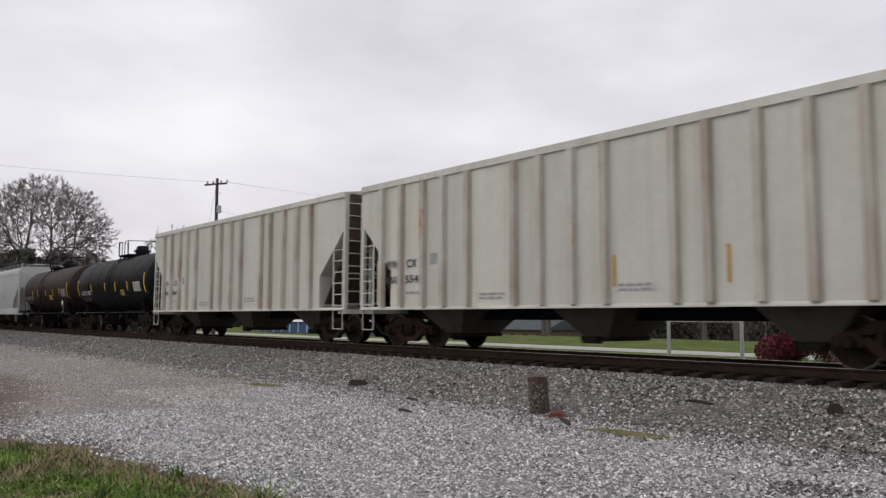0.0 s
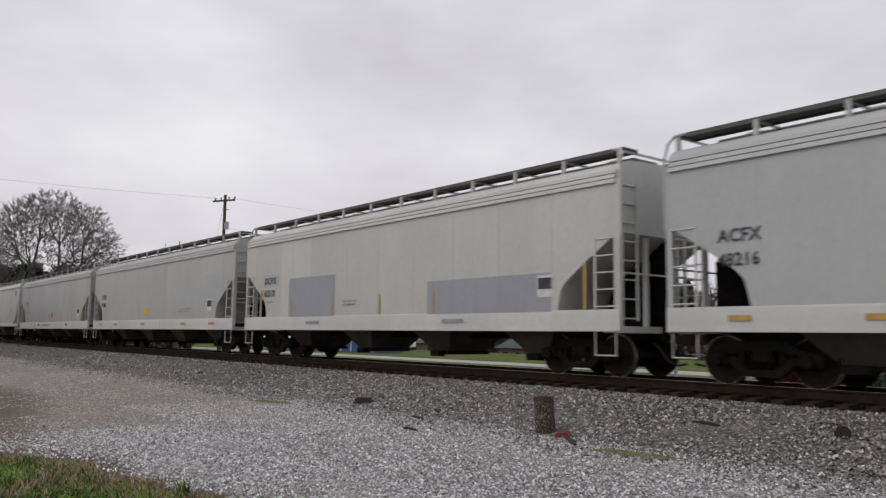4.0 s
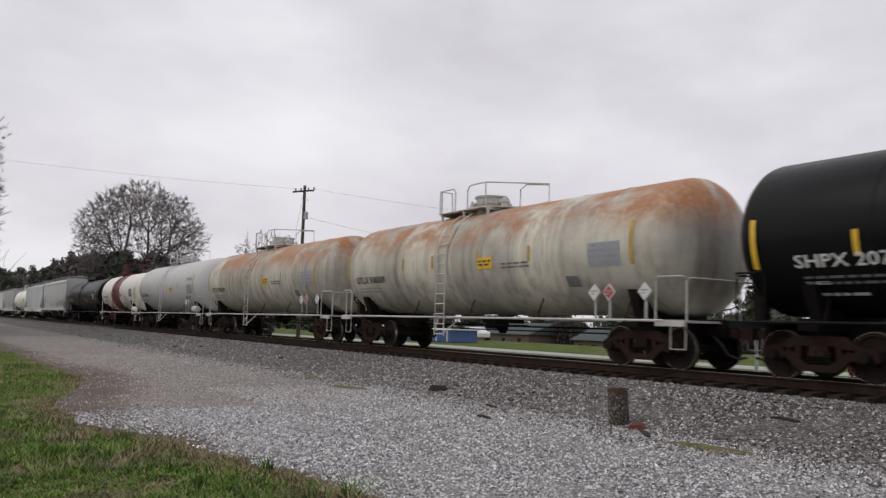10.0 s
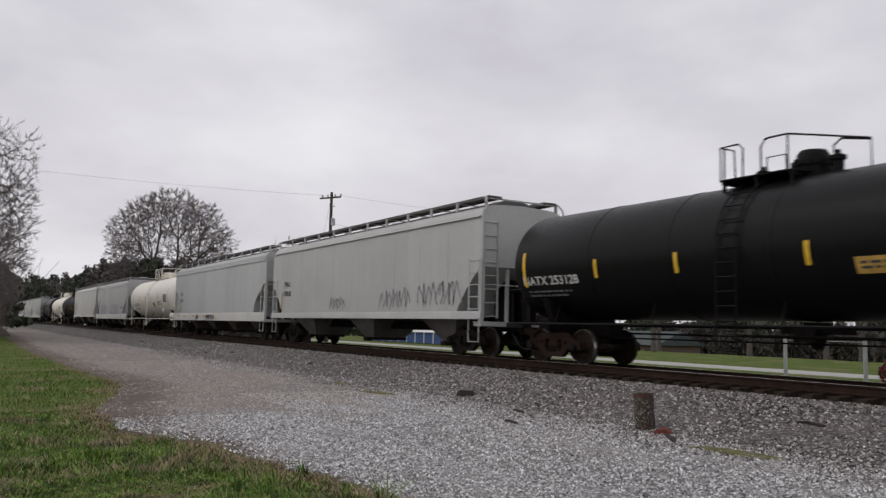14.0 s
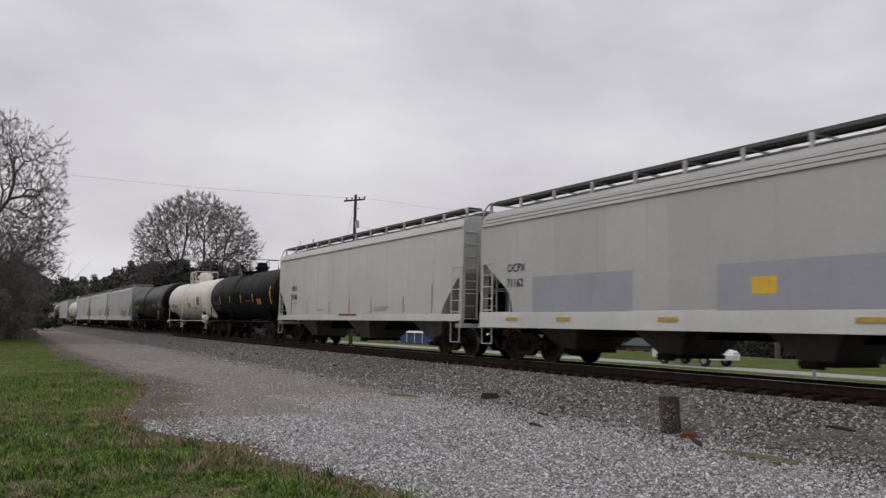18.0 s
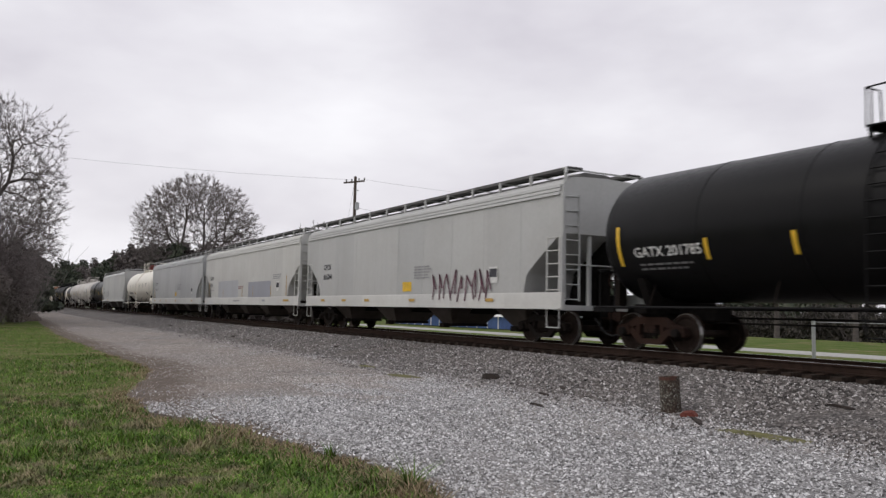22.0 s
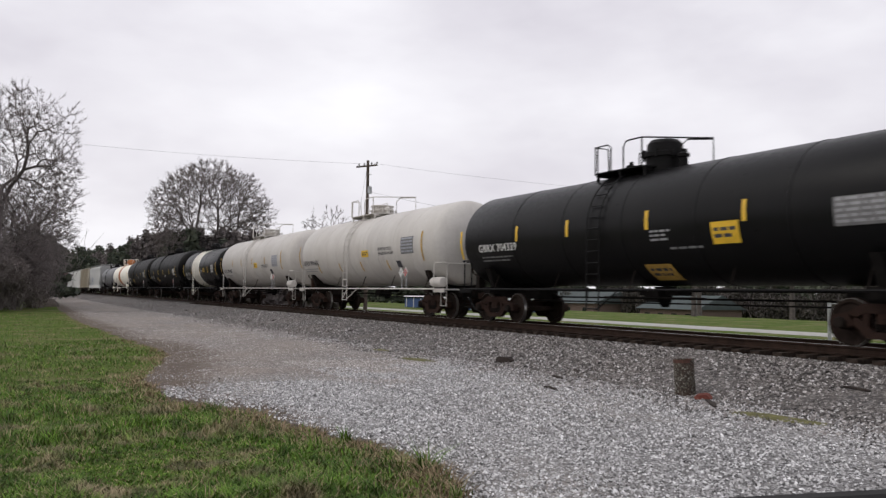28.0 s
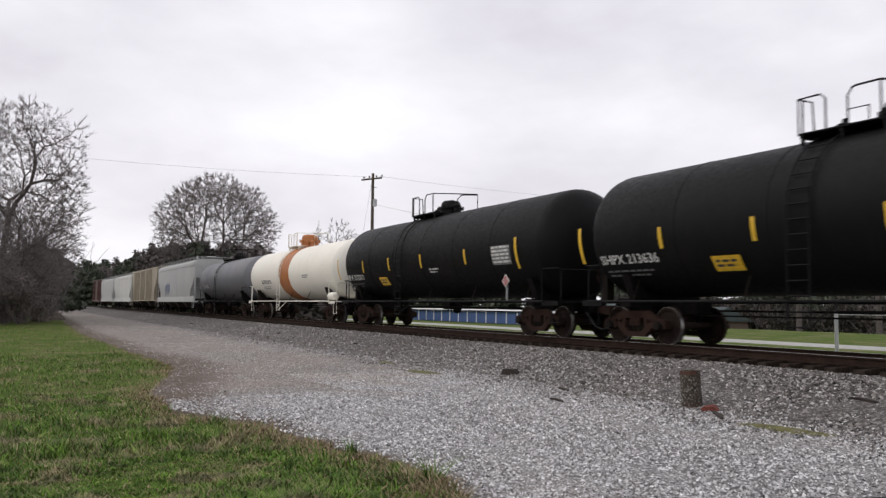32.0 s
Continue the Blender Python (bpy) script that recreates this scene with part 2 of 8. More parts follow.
def grass_ground(name):
    m, n, l, b = material(name)
    tc = n.new("ShaderNodeTexCoord")
    co = tc.outputs["Object"]
    p = noise_node(n, l, co, 0.5, 6, 0.65)
    f = noise_node(n, l, co, 14.0, 5, 0.7)
    r = ramp_node(n, [(0.3, (0.05, 0.09, 0.012)), (0.5, (0.085, 0.125, 0.022)), (0.64, (0.18, 0.155, 0.08))])
    l.new(p.outputs[0], r.inputs[0])
    rf = ramp_node(n, [(0.3, (0.6, 0.6, 0.6)), (0.72, (1.3, 1.3, 1.3))])
    l.new(f.outputs[0], rf.inputs[0])
    l.new(mix_node(n, l, 1.0, r.outputs[0], rf.outputs[0], "MULTIPLY"), b.inputs["Base Color"])
    b.inputs["Roughness"].default_value = 0.95
    b.inputs["Specular IOR Level"].default_value = 0.1
    bump(n, l, b, f.outputs[0], 0.7, 0.05)
    return m


def tones(name, stops, rough=0.9, dry=None):
    """Blades, twigs or leaves: one tone a piece; dry is the tone of withered patches."""
    m, n, l, b = material(name)
    g = n.new("ShaderNodeNewGeometry")
    r = ramp_node(n, stops)
    l.new(g.outputs["Random Per Island"], r.inputs[0])
    c = r.outputs[0]
    if dry:
        tc = n.new("ShaderNodeTexCoord")
        wide = noise_node(n, l, tc.outputs["Object"], 0.9, 4, 0.6, (1, 1, 0.05))
        fine = noise_node(n, l, tc.outputs["Object"], 3.2, 3, 0.6, (1, 1, 0.05))
        rd = ramp_node(n, [(0.53, (0, 0, 0)), (0.61, (0.9, 0.9, 0.9))])
        l.new(wide.outputs[0], rd.inputs[0])
        rk = ramp_node(n, [(0.38, (0.42, 0.48, 0.4)), (0.60, (1.2, 1.2, 1.15))])
        l.new(fine.outputs[0], rk.inputs[0])
        c = mix_node(n, l, rd.outputs[0], c, tuple(dry))
        c = mix_node(n, l, 1.0, c, rk.outputs[0], "MULTIPLY")
    l.new(c, b.inputs["Base Color"])
    b.inputs["Roughness"].default_value = rough
    return m


M = {}
M["white"] = paint("white_paint", (0.555, 0.555, 0.53), amount=0.14, streak=0.1, sheets=2.1)
M["light_gray"] = paint("light_gray_paint", (0.46, 0.465, 0.455), amount=0.14, streak=0.1, sheets=2.1)
M["cool_gray"] = paint("cool_gray_paint", (0.48, 0.49, 0.49), amount=0.12, streak=0.1, sheets=2.1)
M["grimy"] = paint("grimy_steel", (0.10, 0.085, 0.075), dirt=(0.035, 0.028, 0.022), amount=0.8, streak=0.8, gloss=0.12)
M["slate"] = paint("slate_gray_paint", (0.15, 0.155, 0.17), amount=0.25, streak=0.4)
M["cream"] = paint("cream_paint", (0.60, 0.595, 0.55), dirt=(0.33, 0.27, 0.21), amount=0.3, streak=0.55, sheets=1.7, spread=(0.9, 1.06))
M["cream_rib"] = paint("cream_rib_paint", (0.55, 0.53, 0.47), dirt=(0.22, 0.13, 0.075), amount=0.65, streak=1.2, rust=0.25)
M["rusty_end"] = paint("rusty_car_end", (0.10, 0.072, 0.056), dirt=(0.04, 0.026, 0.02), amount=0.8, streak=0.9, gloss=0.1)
M["bay_gray"] = paint("grimy_bay_paint", (0.17, 0.16, 0.15), dirt=(0.05, 0.042, 0.036), amount=0.9, streak=0.9, gloss=0.15)
M["tan"] = paint("tan_paint", (0.42, 0.37, 0.28), amount=0.3, streak=0.5)
M["patch"] = paint("grey_patch_paint", (0.34, 0.355, 0.40), amount=0.15, streak=0.2)
M["patch_pale"] = paint("pale_patch_paint", (0.45, 0.465, 0.49), amount=0.15, streak=0.2)
M["black"] = paint("black_tank_paint", (0.006, 0.006, 0.0065), dirt=(0.018, 0.0155, 0.014), amount=0.35, rough=0.5, streak=0.4, gloss=0.1)
M["black_gloss"] = paint("glossy_black_paint", (0.0055, 0.0055, 0.006), dirt=(0.016, 0.015, 0.0145), amount=0.2, rough=0.34, streak=0.3, gloss=0.13)
M["brown_black"] = paint("brown_black_paint", (0.022, 0.011, 0.009), dirt=(0.05, 0.024, 0.016), amount=0.45, rough=0.55, streak=0.55, gloss=0.15)
M["tank_white"] = paint("tank_white_paint", (0.86, 0.83, 0.74), dirt=(0.5, 0.45, 0.36), amount=0.12, streak=0.12)
M["tank_grey"] = paint("tank_grey_paint", (0.56, 0.56, 0.55), amount=0.15, streak=0.15)
M["tank_dirty"] = paint("tank_dirty_paint", (0.62, 0.59, 0.49), dirt=(0.19, 0.165, 0.145), amount=0.8, streak=1.45, rust=1.05, rust_top=(2.95, 3.6), sheets=1.6, spread=(0.68, 1.1), broad=True)
M["tank_soiled"] = paint("tank_soiled_paint", (0.58, 0.555, 0.52), dirt=(0.32, 0.28, 0.25), amount=0.35, streak=0.35, sheets=1.75, spread=(0.9, 1.05))
M["red_band"] = paint("oxide_red_paint", (0.20, 0.035, 0.026), dirt=(0.09, 0.03, 0.025), amount=0.4, streak=0.4)
M["orange_band"] = paint("rust_orange_paint", (0.46, 0.17, 0.05), dirt=(0.25, 0.09, 0.04), amount=0.5, streak=0.6)
M["box_yellow"] = paint("yellow_ochre_paint", (0.475, 0.275, 0.068), dirt=(0.2, 0.10, 0.035), amount=0.35, streak=0.6)
M["box_door"] = paint("black_door_paint", (0.011, 0.011, 0.0125), dirt=(0.045, 0.037, 0.03), amount=0.3, streak=0.4, gloss=0.2)
M["box_brown"] = paint("boxcar_brown_paint", (0.09, 0.035, 0.028), amount=0.3, streak=0.4)
M["iron"] = paint("running_gear_iron", (0.013, 0.011, 0.010), dirt=(0.032, 0.023, 0.018), amount=0.6, rough=0.75, streak=0.3, gloss=0.07)
M["iron_rusty"] = paint("rusty_running_gear", (0.026, 0.016, 0.013), dirt=(0.055, 0.03, 0.021), amount=0.6, rough=0.8, streak=0.3, gloss=0.07)
M["wheel"] = plain("wheel_steel", (0.022, 0.015, 0.012), 0.8, 0.0, 0.4, gloss=0.1)
M["grating"] = plain("roof_grating", (0.10, 0.098, 0.095), 0.7, 0.2, 0.25)
M["underframe"] = plain("underframe_black", (0.010, 0.009, 0.0085), 0.9, 0.0, 0.4, gloss=0.05)
M["yellow"] = plain("reflective_yellow", (0.72, 0.45, 0.03), 0.45, 0, 0.15)
M["dull_yellow"] = plain("dull_yellow", (0.45, 0.28, 0.06), 0.6, 0, 0.25)
M["stencil_white"] = plain("stencil_white", (0.62, 0.62, 0.6), 0.7, 0, 0.2)
M["stencil_black"] = plain("stencil_black", (0.045, 0.045, 0.055), 0.75, 0, 0.3)
M["stencil_faint"] = plain("stencil_faint", (0.30, 0.30, 0.31), 0.75, 0, 0.2)
M["stencil_dim"] = plain("stencil_dim", (0.16, 0.16, 0.16), 0.75, 0, 0.25)
M["sign_red"] = plain("sign_red", (0.38, 0.06, 0.055), 0.6, 0, 0.25)
M["logo_blue"] = plain("logo_blue", (0.05, 0.09, 0.36), 0.6, 0, 0.2)
M["logo_red"] = plain("logo_red", (0.45, 0.05, 0.06), 0.6, 0, 0.2)
M["faded_red"] = plain("faded_red", (0.23, 0.06, 0.055), 0.7, 0, 0.3)
M["graffiti"] = plain("graffiti_maroon", (0.10, 0.03, 0.05), 0.7, 0, 0.3)
M["graffiti_grey"] = plain("graffiti_grey", (0.27, 0.27, 0.28), 0.7, 0, 0.3)
M["graffiti_blue"] = plain("graffiti_blue", (0.05, 0.11, 0.3), 0.7, 0, 0.3)
M["rail"] = plain("rail_rust", (0.032, 0.02, 0.015), 0.85, 0.0, 0.35, 4.0, gloss=0.12)
M["rail_top"] = plain("rail_polished", (0.42, 0.41, 0.4), 0.3, 0.9, 0.15)
M["tie"] = plain("creosoted_oak", (0.04, 0.03, 0.024), 0.95, 0, 0.45, 9.0, 0.01, 0.15)
M["galv"] = plain("galvanised_steel", (0.42, 0.43, 0.44), 0.5, 0.6, 0.15)
M["wood_pole"] = plain("pole_wood", (0.085, 0.065, 0.052), 0.9, 0, 0.4, 5.0, 0.01)
M["concrete"] = plain("pale_concrete", (0.36, 0.355, 0.34), 0.9, 0, 0.15, 3.0)
M["asphalt"] = plain("asphalt", (0.055, 0.055, 0.057), 0.95, 0, 0.2, 5.0)
M["glass"] = plain("dark_glass", (0.02, 0.022, 0.025), 0.12, 0, 0.1)
M["tyre"] = plain("tyre_rubber", (0.02, 0.02, 0.02), 0.85, 0, 0.2)
M["rubber"] = M["tyre"]


# ---- geometry ----
class Geo:
    """Vertices and faces of one mesh."""

    def __init__(self):
        self.v, self.f = [], []

    def add(self, verts, faces):
        k = len(self.v)
        self.v += [tuple(p) for p in verts]
        self.f += [tuple(i + k for i in f) for f in faces]
        return self

    def box(self, cx, cy, cz, sx, sy, sz, turn=0.0):
        x, y, z = sx / 2, sy / 2, sz / 2
        c, s = math.cos(radians(turn)), math.sin(radians(turn))
        p = [(-x, -y, -z), (x, -y, -z), (x, y, -z), (-x, y, -z), (-x, -y, z), (x, -y, z), (x, y, z), (-x, y, z)]
        return self.add([(cx + a * c - b * s, cy + a * s + b * c, cz + d) for a, b, d in p],
                        [(3, 2, 1, 0), (4, 5, 6, 7), (0, 1, 5, 4), (1, 2, 6, 5), (2, 3, 7, 6), (3, 0, 4, 7)])

    def prism(self, poly, axis, a0, a1):
        n = len(poly)
        put = {"x": lambda a, p: (a, p[0], p[1]), "y": lambda a, p: (p[0], a, p[1]), "z": lambda a, p: (p[0], p[1], a)}[axis]
        v = [put(a0, p) for p in poly] + [put(a1, p) for p in poly]
        f = [tuple(range(n)), tuple(range(2 * n - 1, n - 1, -1))]
        f += [(i, i + n, (i + 1) % n + n, (i + 1) % n) for i in range(n)]
        return self.add(v, f)

    def tube(self, pts, r, n=6, closed=False, r_end=None):
        pts = [Vector(p) for p in pts]
        m = len(pts)
        rings = []
        for i, p in enumerate(pts):
            a = pts[(i - 1) % m] if closed or i else p
            b = pts[(i + 1) % m] if closed or i < m - 1 else p
            d = (b - a).normalized()
            u = d.cross(Vector((0, 0, 1)))
            if u.length < 0.2:
                u = d.cross(Vector((0, 1, 0)))
            u.normalize()
            w = d.cross(u)
            rr = r if r_end is None else r + (r_end - r) * i / max(1, m - 1)
            rings.append([p + rr * (math.cos(2 * math.pi * j / n) * u + math.sin(2 * math.pi * j / n) * w) for j in range(n)])
        v = [q for ring in rings for q in ring]
        f = []
        for i in range(m if closed else m - 1):
            for j in range(n):
                a, b = i * n + j, i * n + (j + 1) % n
                c, e = ((i + 1) % m) * n + (j + 1) % n, ((i + 1) % m) * n + j
                f.append((a, b, c, e))
        if not closed:
            f += [tuple(range(n - 1, -1, -1)), tuple(range((m - 1) * n, m * n))]
        return self.add(v, f)

    def lathe(self, profile, axis="x", centre=(0, 0, 0), n=24, caps=True):
        """profile: (place along the axis, radius)."""
        v, f = [], []
        for a, r in profile:
            for j in range(n):
                c, s = r * math.cos(2 * math.pi * j / n), r * math.sin(2 * math.pi * j / n)
                p = {"x": (a, c, s), "y": (s, a, c), "z": (c, s, a)}[axis]
                v.append((p[0] + centre[0], p[1] + centre[1], p[2] + centre[2]))
        for i in range(len(profile) - 1):
            for j in range(n):
                f.append((i * n + j, i * n + (j + 1) % n, (i + 1) * n + (j + 1) % n, (i + 1) * n + j))
        if caps and profile[0][1] > 1e-4:
            f.append(tuple(range(n - 1, -1, -1)))
        if caps and profile[-1][1] > 1e-4:
            f.append(tuple(range((len(profile) - 1) * n, len(profile) * n)))
        return self.add(v, f)

    def poly(self, pts):
        return self.add(pts, [tuple(range(len(pts)))])

    def bent(self, way):
        self.v = [way(p) for p in self.v]
        return self

    def mesh(self, name, mat, sharp=38.0):
        me = bpy.data.meshes.new(name)
        me.from_pydata([tuple(p) for p in self.v], [], self.f)
        bm = bmesh.new()
        bm.from_mesh(me)
        bmesh.ops.remove_doubles(bm, verts=bm.verts, dist=1e-5)
        bmesh.ops.recalc_face_normals(bm, faces=bm.faces)
        bm.to_mesh(me)
        bm.free()
        me.materials.append(mat)
        if sharp:
            me.shade_smooth()
            me.set_sharp_from_angle(angle=radians(sharp))
        return me


STORE = {}


def kept(key, make):
    """The mesh stored under key, made once."""
    if key not in STORE:
        STORE[key] = make()
    return STORE[key]


def part(name, me, parent, label="", m=None):
    ob = new(name, me)
    if parent is not None:
        ob.parent = parent
    if m is not None:
        ob.matrix_local = m
    return tagged(ob, label, kind="stuff" if name in ("stencilling", "panel_lettering", "square_lettering", "placard_lettering") else "")


def thing(name, m, label, category, group="", kind=""):
    ob = new(name)
    ob.empty_display_size = 0.3
    ob.matrix_world = m
    return tagged(ob, label, category, group, kind)


def solid(name, geo, mat, label="", category="", kind="", m=None, sharp=38.0, group=""):
    ob = new(name, geo.mesh(name, mat, sharp))
    if m is not None:
        ob.matrix_world = m
    return tagged(ob, label, category, group, kind)


LETTERS = {}


def lettering(text, height, width=None):
    """Flat letters in the x-z plane as a Geo, from (0, 0), of that height."""
    if text not in LETTERS:
        cu = bpy.data.curves.new("letters", "FONT")
        cu.body, cu.resolution_u, cu.offset = text, 2, 0.016
        ob = bpy.data.objects.new("letters", cu)
        scene.collection.objects.link(ob)
        me = bpy.data.meshes.new_from_object(ob.evaluated_get(bpy.context.evaluated_depsgraph_get()))
        LETTERS[text] = ([v.co.copy() for v in me.vertices], [tuple(p.vertices) for p in me.polygons])
        bpy.data.objects.remove(ob)
        bpy.data.curves.remove(cu)
        bpy.data.meshes.remove(me)
    vs, fs = LETTERS[text]
    x0, x1 = min(v.x for v in vs), max(v.x for v in vs)
    top = max(v.y for v in vs)
    sy = height / top
    sx = sy if width is None else width / (x1 - x0)
    return Geo().add([((v.x - x0) * sx, 0.0, v.y * sy) for v in vs], fs)


def bars(lines, seed=0, height=0.05, gap=0.05):
    """Unreadable lettering: rows of short bars, lines in metres of length."""
    g, rnd = Geo(), random.Random(seed)
    for i, length in enumerate(lines):
        x = 0.0
        z = -i * (height + gap)
        while x < length:
            w = min(rnd.uniform(0.08, 0.3), length - x)
            g.poly([(x, 0, z), (x + w, 0, z), (x + w, 0, z + height), (x, 0, z + height)])
            x += w + 0.05
    return g

# ---- rolling stock: running gear ----
WHEELSETS = []
CARS = []


def wheelset_mesh():
    g = Geo()
    for s in (-1, 1):
        y = s * 0.72
        prof = [(y - s * 0.075, 0.02), (y - s * 0.075, 0.11), (y - s * 0.03, 0.16), (y + s * 0.0, 0.33), (y - s * 0.055, 0.385), (y - s * 0.065, 0.482),
                (y - s * 0.035, 0.482), (y - s * 0.025, 0.459), (y + s * 0.07, 0.453), (y + s * 0.07, 0.39), (y + s * 0.035, 0.35), (y + s * 0.03, 0.17), (y + s * 0.07, 0.13), (y + s * 0.07, 0.02)]
        g.lathe(prof, "y", n=26)
    g.lathe([(-1.05, 0.07), (-0.8, 0.085), (0.8, 0.085), (1.05, 0.07)], "y", n=10)
    return g.mesh("wheelset", M["wheel"])


def sideframe_mesh(mat):
    g = Geo()
    y0, y1 = -0.075, 0.075
    g.prism([(-1.12, 0.50), (-1.08, 0.60), (-0.74, 0.66), (-0.46, 0.82), (0.46, 0.82), (0.74, 0.66), (1.08, 0.60), (1.12, 0.50), (0.72, 0.50), (0.42, 0.64), (-0.42, 0.64), (-0.72, 0.50)], "y", y0, y1)
    g.prism([(-0.74, 0.60), (-0.60, 0.58), (-0.24, 0.30), (0.24, 0.30), (0.60, 0.58), (0.74, 0.60), (0.72, 0.48), (0.36, 0.17), (-0.36, 0.17), (-0.72, 0.48)], "y", y0, y1)
    for s in (-1, 1):
        g.prism([(s * 0.36, 0.26), (s * 0.47, 0.34), (s * 0.45, 0.70), (s * 0.33, 0.70)], "y", y0 + 0.01, y1 - 0.01)
        g.prism([(s * 0.72, 0.64), (s * 1.12, 0.58), (s * 1.14, 0.40), (s * 1.06, 0.36), (s * 1.03, 0.50), (s * 0.76, 0.50), (s * 0.73, 0.36), (s * 0.66, 0.42)], "y", y0 - 0.02, y1 + 0.02)
    return g.mesh("sideframe", mat)


def spring_mesh():
    g = Geo()
    for x in (-0.2, -0.02, 0.16):
        turns = [(x + 0.075 * math.cos(a), 0.075 * math.sin(a), 0.30 + 0.24 * k / 20) for k in range(21) for a in (k * 1.55,)]
        g.tube(turns, 0.017, 4)
    return g.mesh("spring", M["iron"])


def cap_mesh():
    return Geo().lathe([(-0.12, 0.03), (-0.11, 0.10), (-0.02, 0.115), (0.05, 0.135), (0.16, 0.135)], "y", n=14).mesh("bearing", M["iron"])


def bolster_mesh(mat):
    g = Geo().box(0, 0, 0.56, 0.36, 2.1, 0.22)
    g.lathe([(0.66, 0.2), (0.76, 0.2)], "z", n=14)
    for s in (-1, 1):
        g.box(0.52 * s, 0, 0.42, 0.10, 1.5, 0.12)
        for t in (-1, 1):
            g.box(0.4 * s, 0.72 * t, 0.45, 0.06, 0.1, 0.26)
    return g.mesh("truck", mat)


def truck(car, x, rusty):
    mat = M["iron_rusty"] if rusty else M["iron"]
    k = "r" if rusty else "b"
    t = part("truck", kept("bolster" + k, lambda: bolster_mesh(mat)), car, "", pose(x, 0, 0))
    for s in (-1, 1):
        part("sideframe", kept("sideframe" + k, lambda: sideframe_mesh(mat)), t, "", pose(0, s * 0.99, 0))
        part("spring", kept("spring", spring_mesh), t, "", pose(0, s * 0.99, 0))
        for w in (-1, 1):
            part("bearing", kept("bearing", cap_mesh), t, "round steel bearing cap", pose(w * 0.89, s * 1.06, 0.457, 0, 0, 0 if s < 0 else 180))
    for w in (-1, 1):
        ws = part("wheelset", kept("wheelset", wheelset_mesh), t, "steel wheelset, dark with brake dust")
        part("tread", kept("tread", lambda: Geo().lathe([(-0.04, 0.456), (-0.04, 0.4612), (0.04, 0.4612), (0.04, 0.456)], "y", n=26, caps=False).mesh("tread", M["rail_top"])), ws, "polished wheel tread", pose(0, -0.745, 0))
        ws.matrix_parent_inverse = Matrix.Translation((w * 0.89, 0, 0.457))
        WHEELSETS.append(ws)


def coupler_mesh():
    g = Geo().box(-0.28, 0, 0.82, 0.56, 0.16, 0.2)
    g.prism([(0.0, -0.14), (0.16, -0.19), (0.30, -0.10), (0.26, -0.02), (0.14, -0.03), (0.12, 0.10), (0.24, 0.14), (0.16, 0.2), (0.0, 0.16)], "z", 0.69, 0.95)
    return g.mesh("coupler", M["iron_rusty"])


def hose_mesh():
    return Geo().tube([(-0.2, -0.35, 0.75), (0.0, -0.36, 0.6), (0.15, -0.3, 0.36), (0.33, -0.2, 0.28), (0.48, -0.1, 0.32)], 0.028, 6).mesh("air_hose", M["rubber"])


def running_gear(car, length, base, rusty=False):
    """Trucks, couplers and hoses; length over the pulling faces, base between the truck centres."""
    for s in (-1, 1):
        truck(car, s * base / 2, rusty)
        turn = 0 if s > 0 else 180
        part("coupler", kept("coupler", coupler_mesh), car, "rusty cast steel knuckle coupler", pose(s * (length / 2 - 0.14), 0, 0, 0, 0, turn))
        part("air_hose", kept("hose", hose_mesh), car, "black rubber brake hose", pose(s * (length / 2 - 0.5), 0, 0, 0, 0, turn))


def ladder_geo(x0, x1, y, z0, z1, step=0.36, r=0.018):
    g = Geo()
    for x in (x0, x1):
        g.box(x, y, (z0 + z1) / 2, 0.05, 0.03, z1 - z0)
    n = max(1, int((z1 - z0) / step))
    for i in range(n + 1):
        z = z0 + 0.06 + i * (z1 - z0 - 0.12) / n
        g.tube([(x0, y - 0.01, z), (x1, y - 0.01, z)], r, 5)
    return g


# ---- covered hoppers ----
def hopper_section(kind, width, eave, top, zb):
    """Half-outline of the body across the car, from the bottom edge up: (y, z)."""
    w = width / 2
    if kind == "ribbed":
        return [(w, zb), (w, max(zb, eave - 0.02)), (w - 0.05, eave), (w * 0.55, (eave + top) / 2 + 0.03), (0, top)]
    z1 = eave - 0.34
    return [(w, zb), (w, max(zb, z1)), (w - 0.02, z1 + 0.10), (w - 0.045, eave - 0.10), (w - 0.09, eave), (w - 0.19, eave + 0.12), (w - 0.42, eave + 0.2), (w * 0.5, top + 0.01), (0, top + 0.04)]


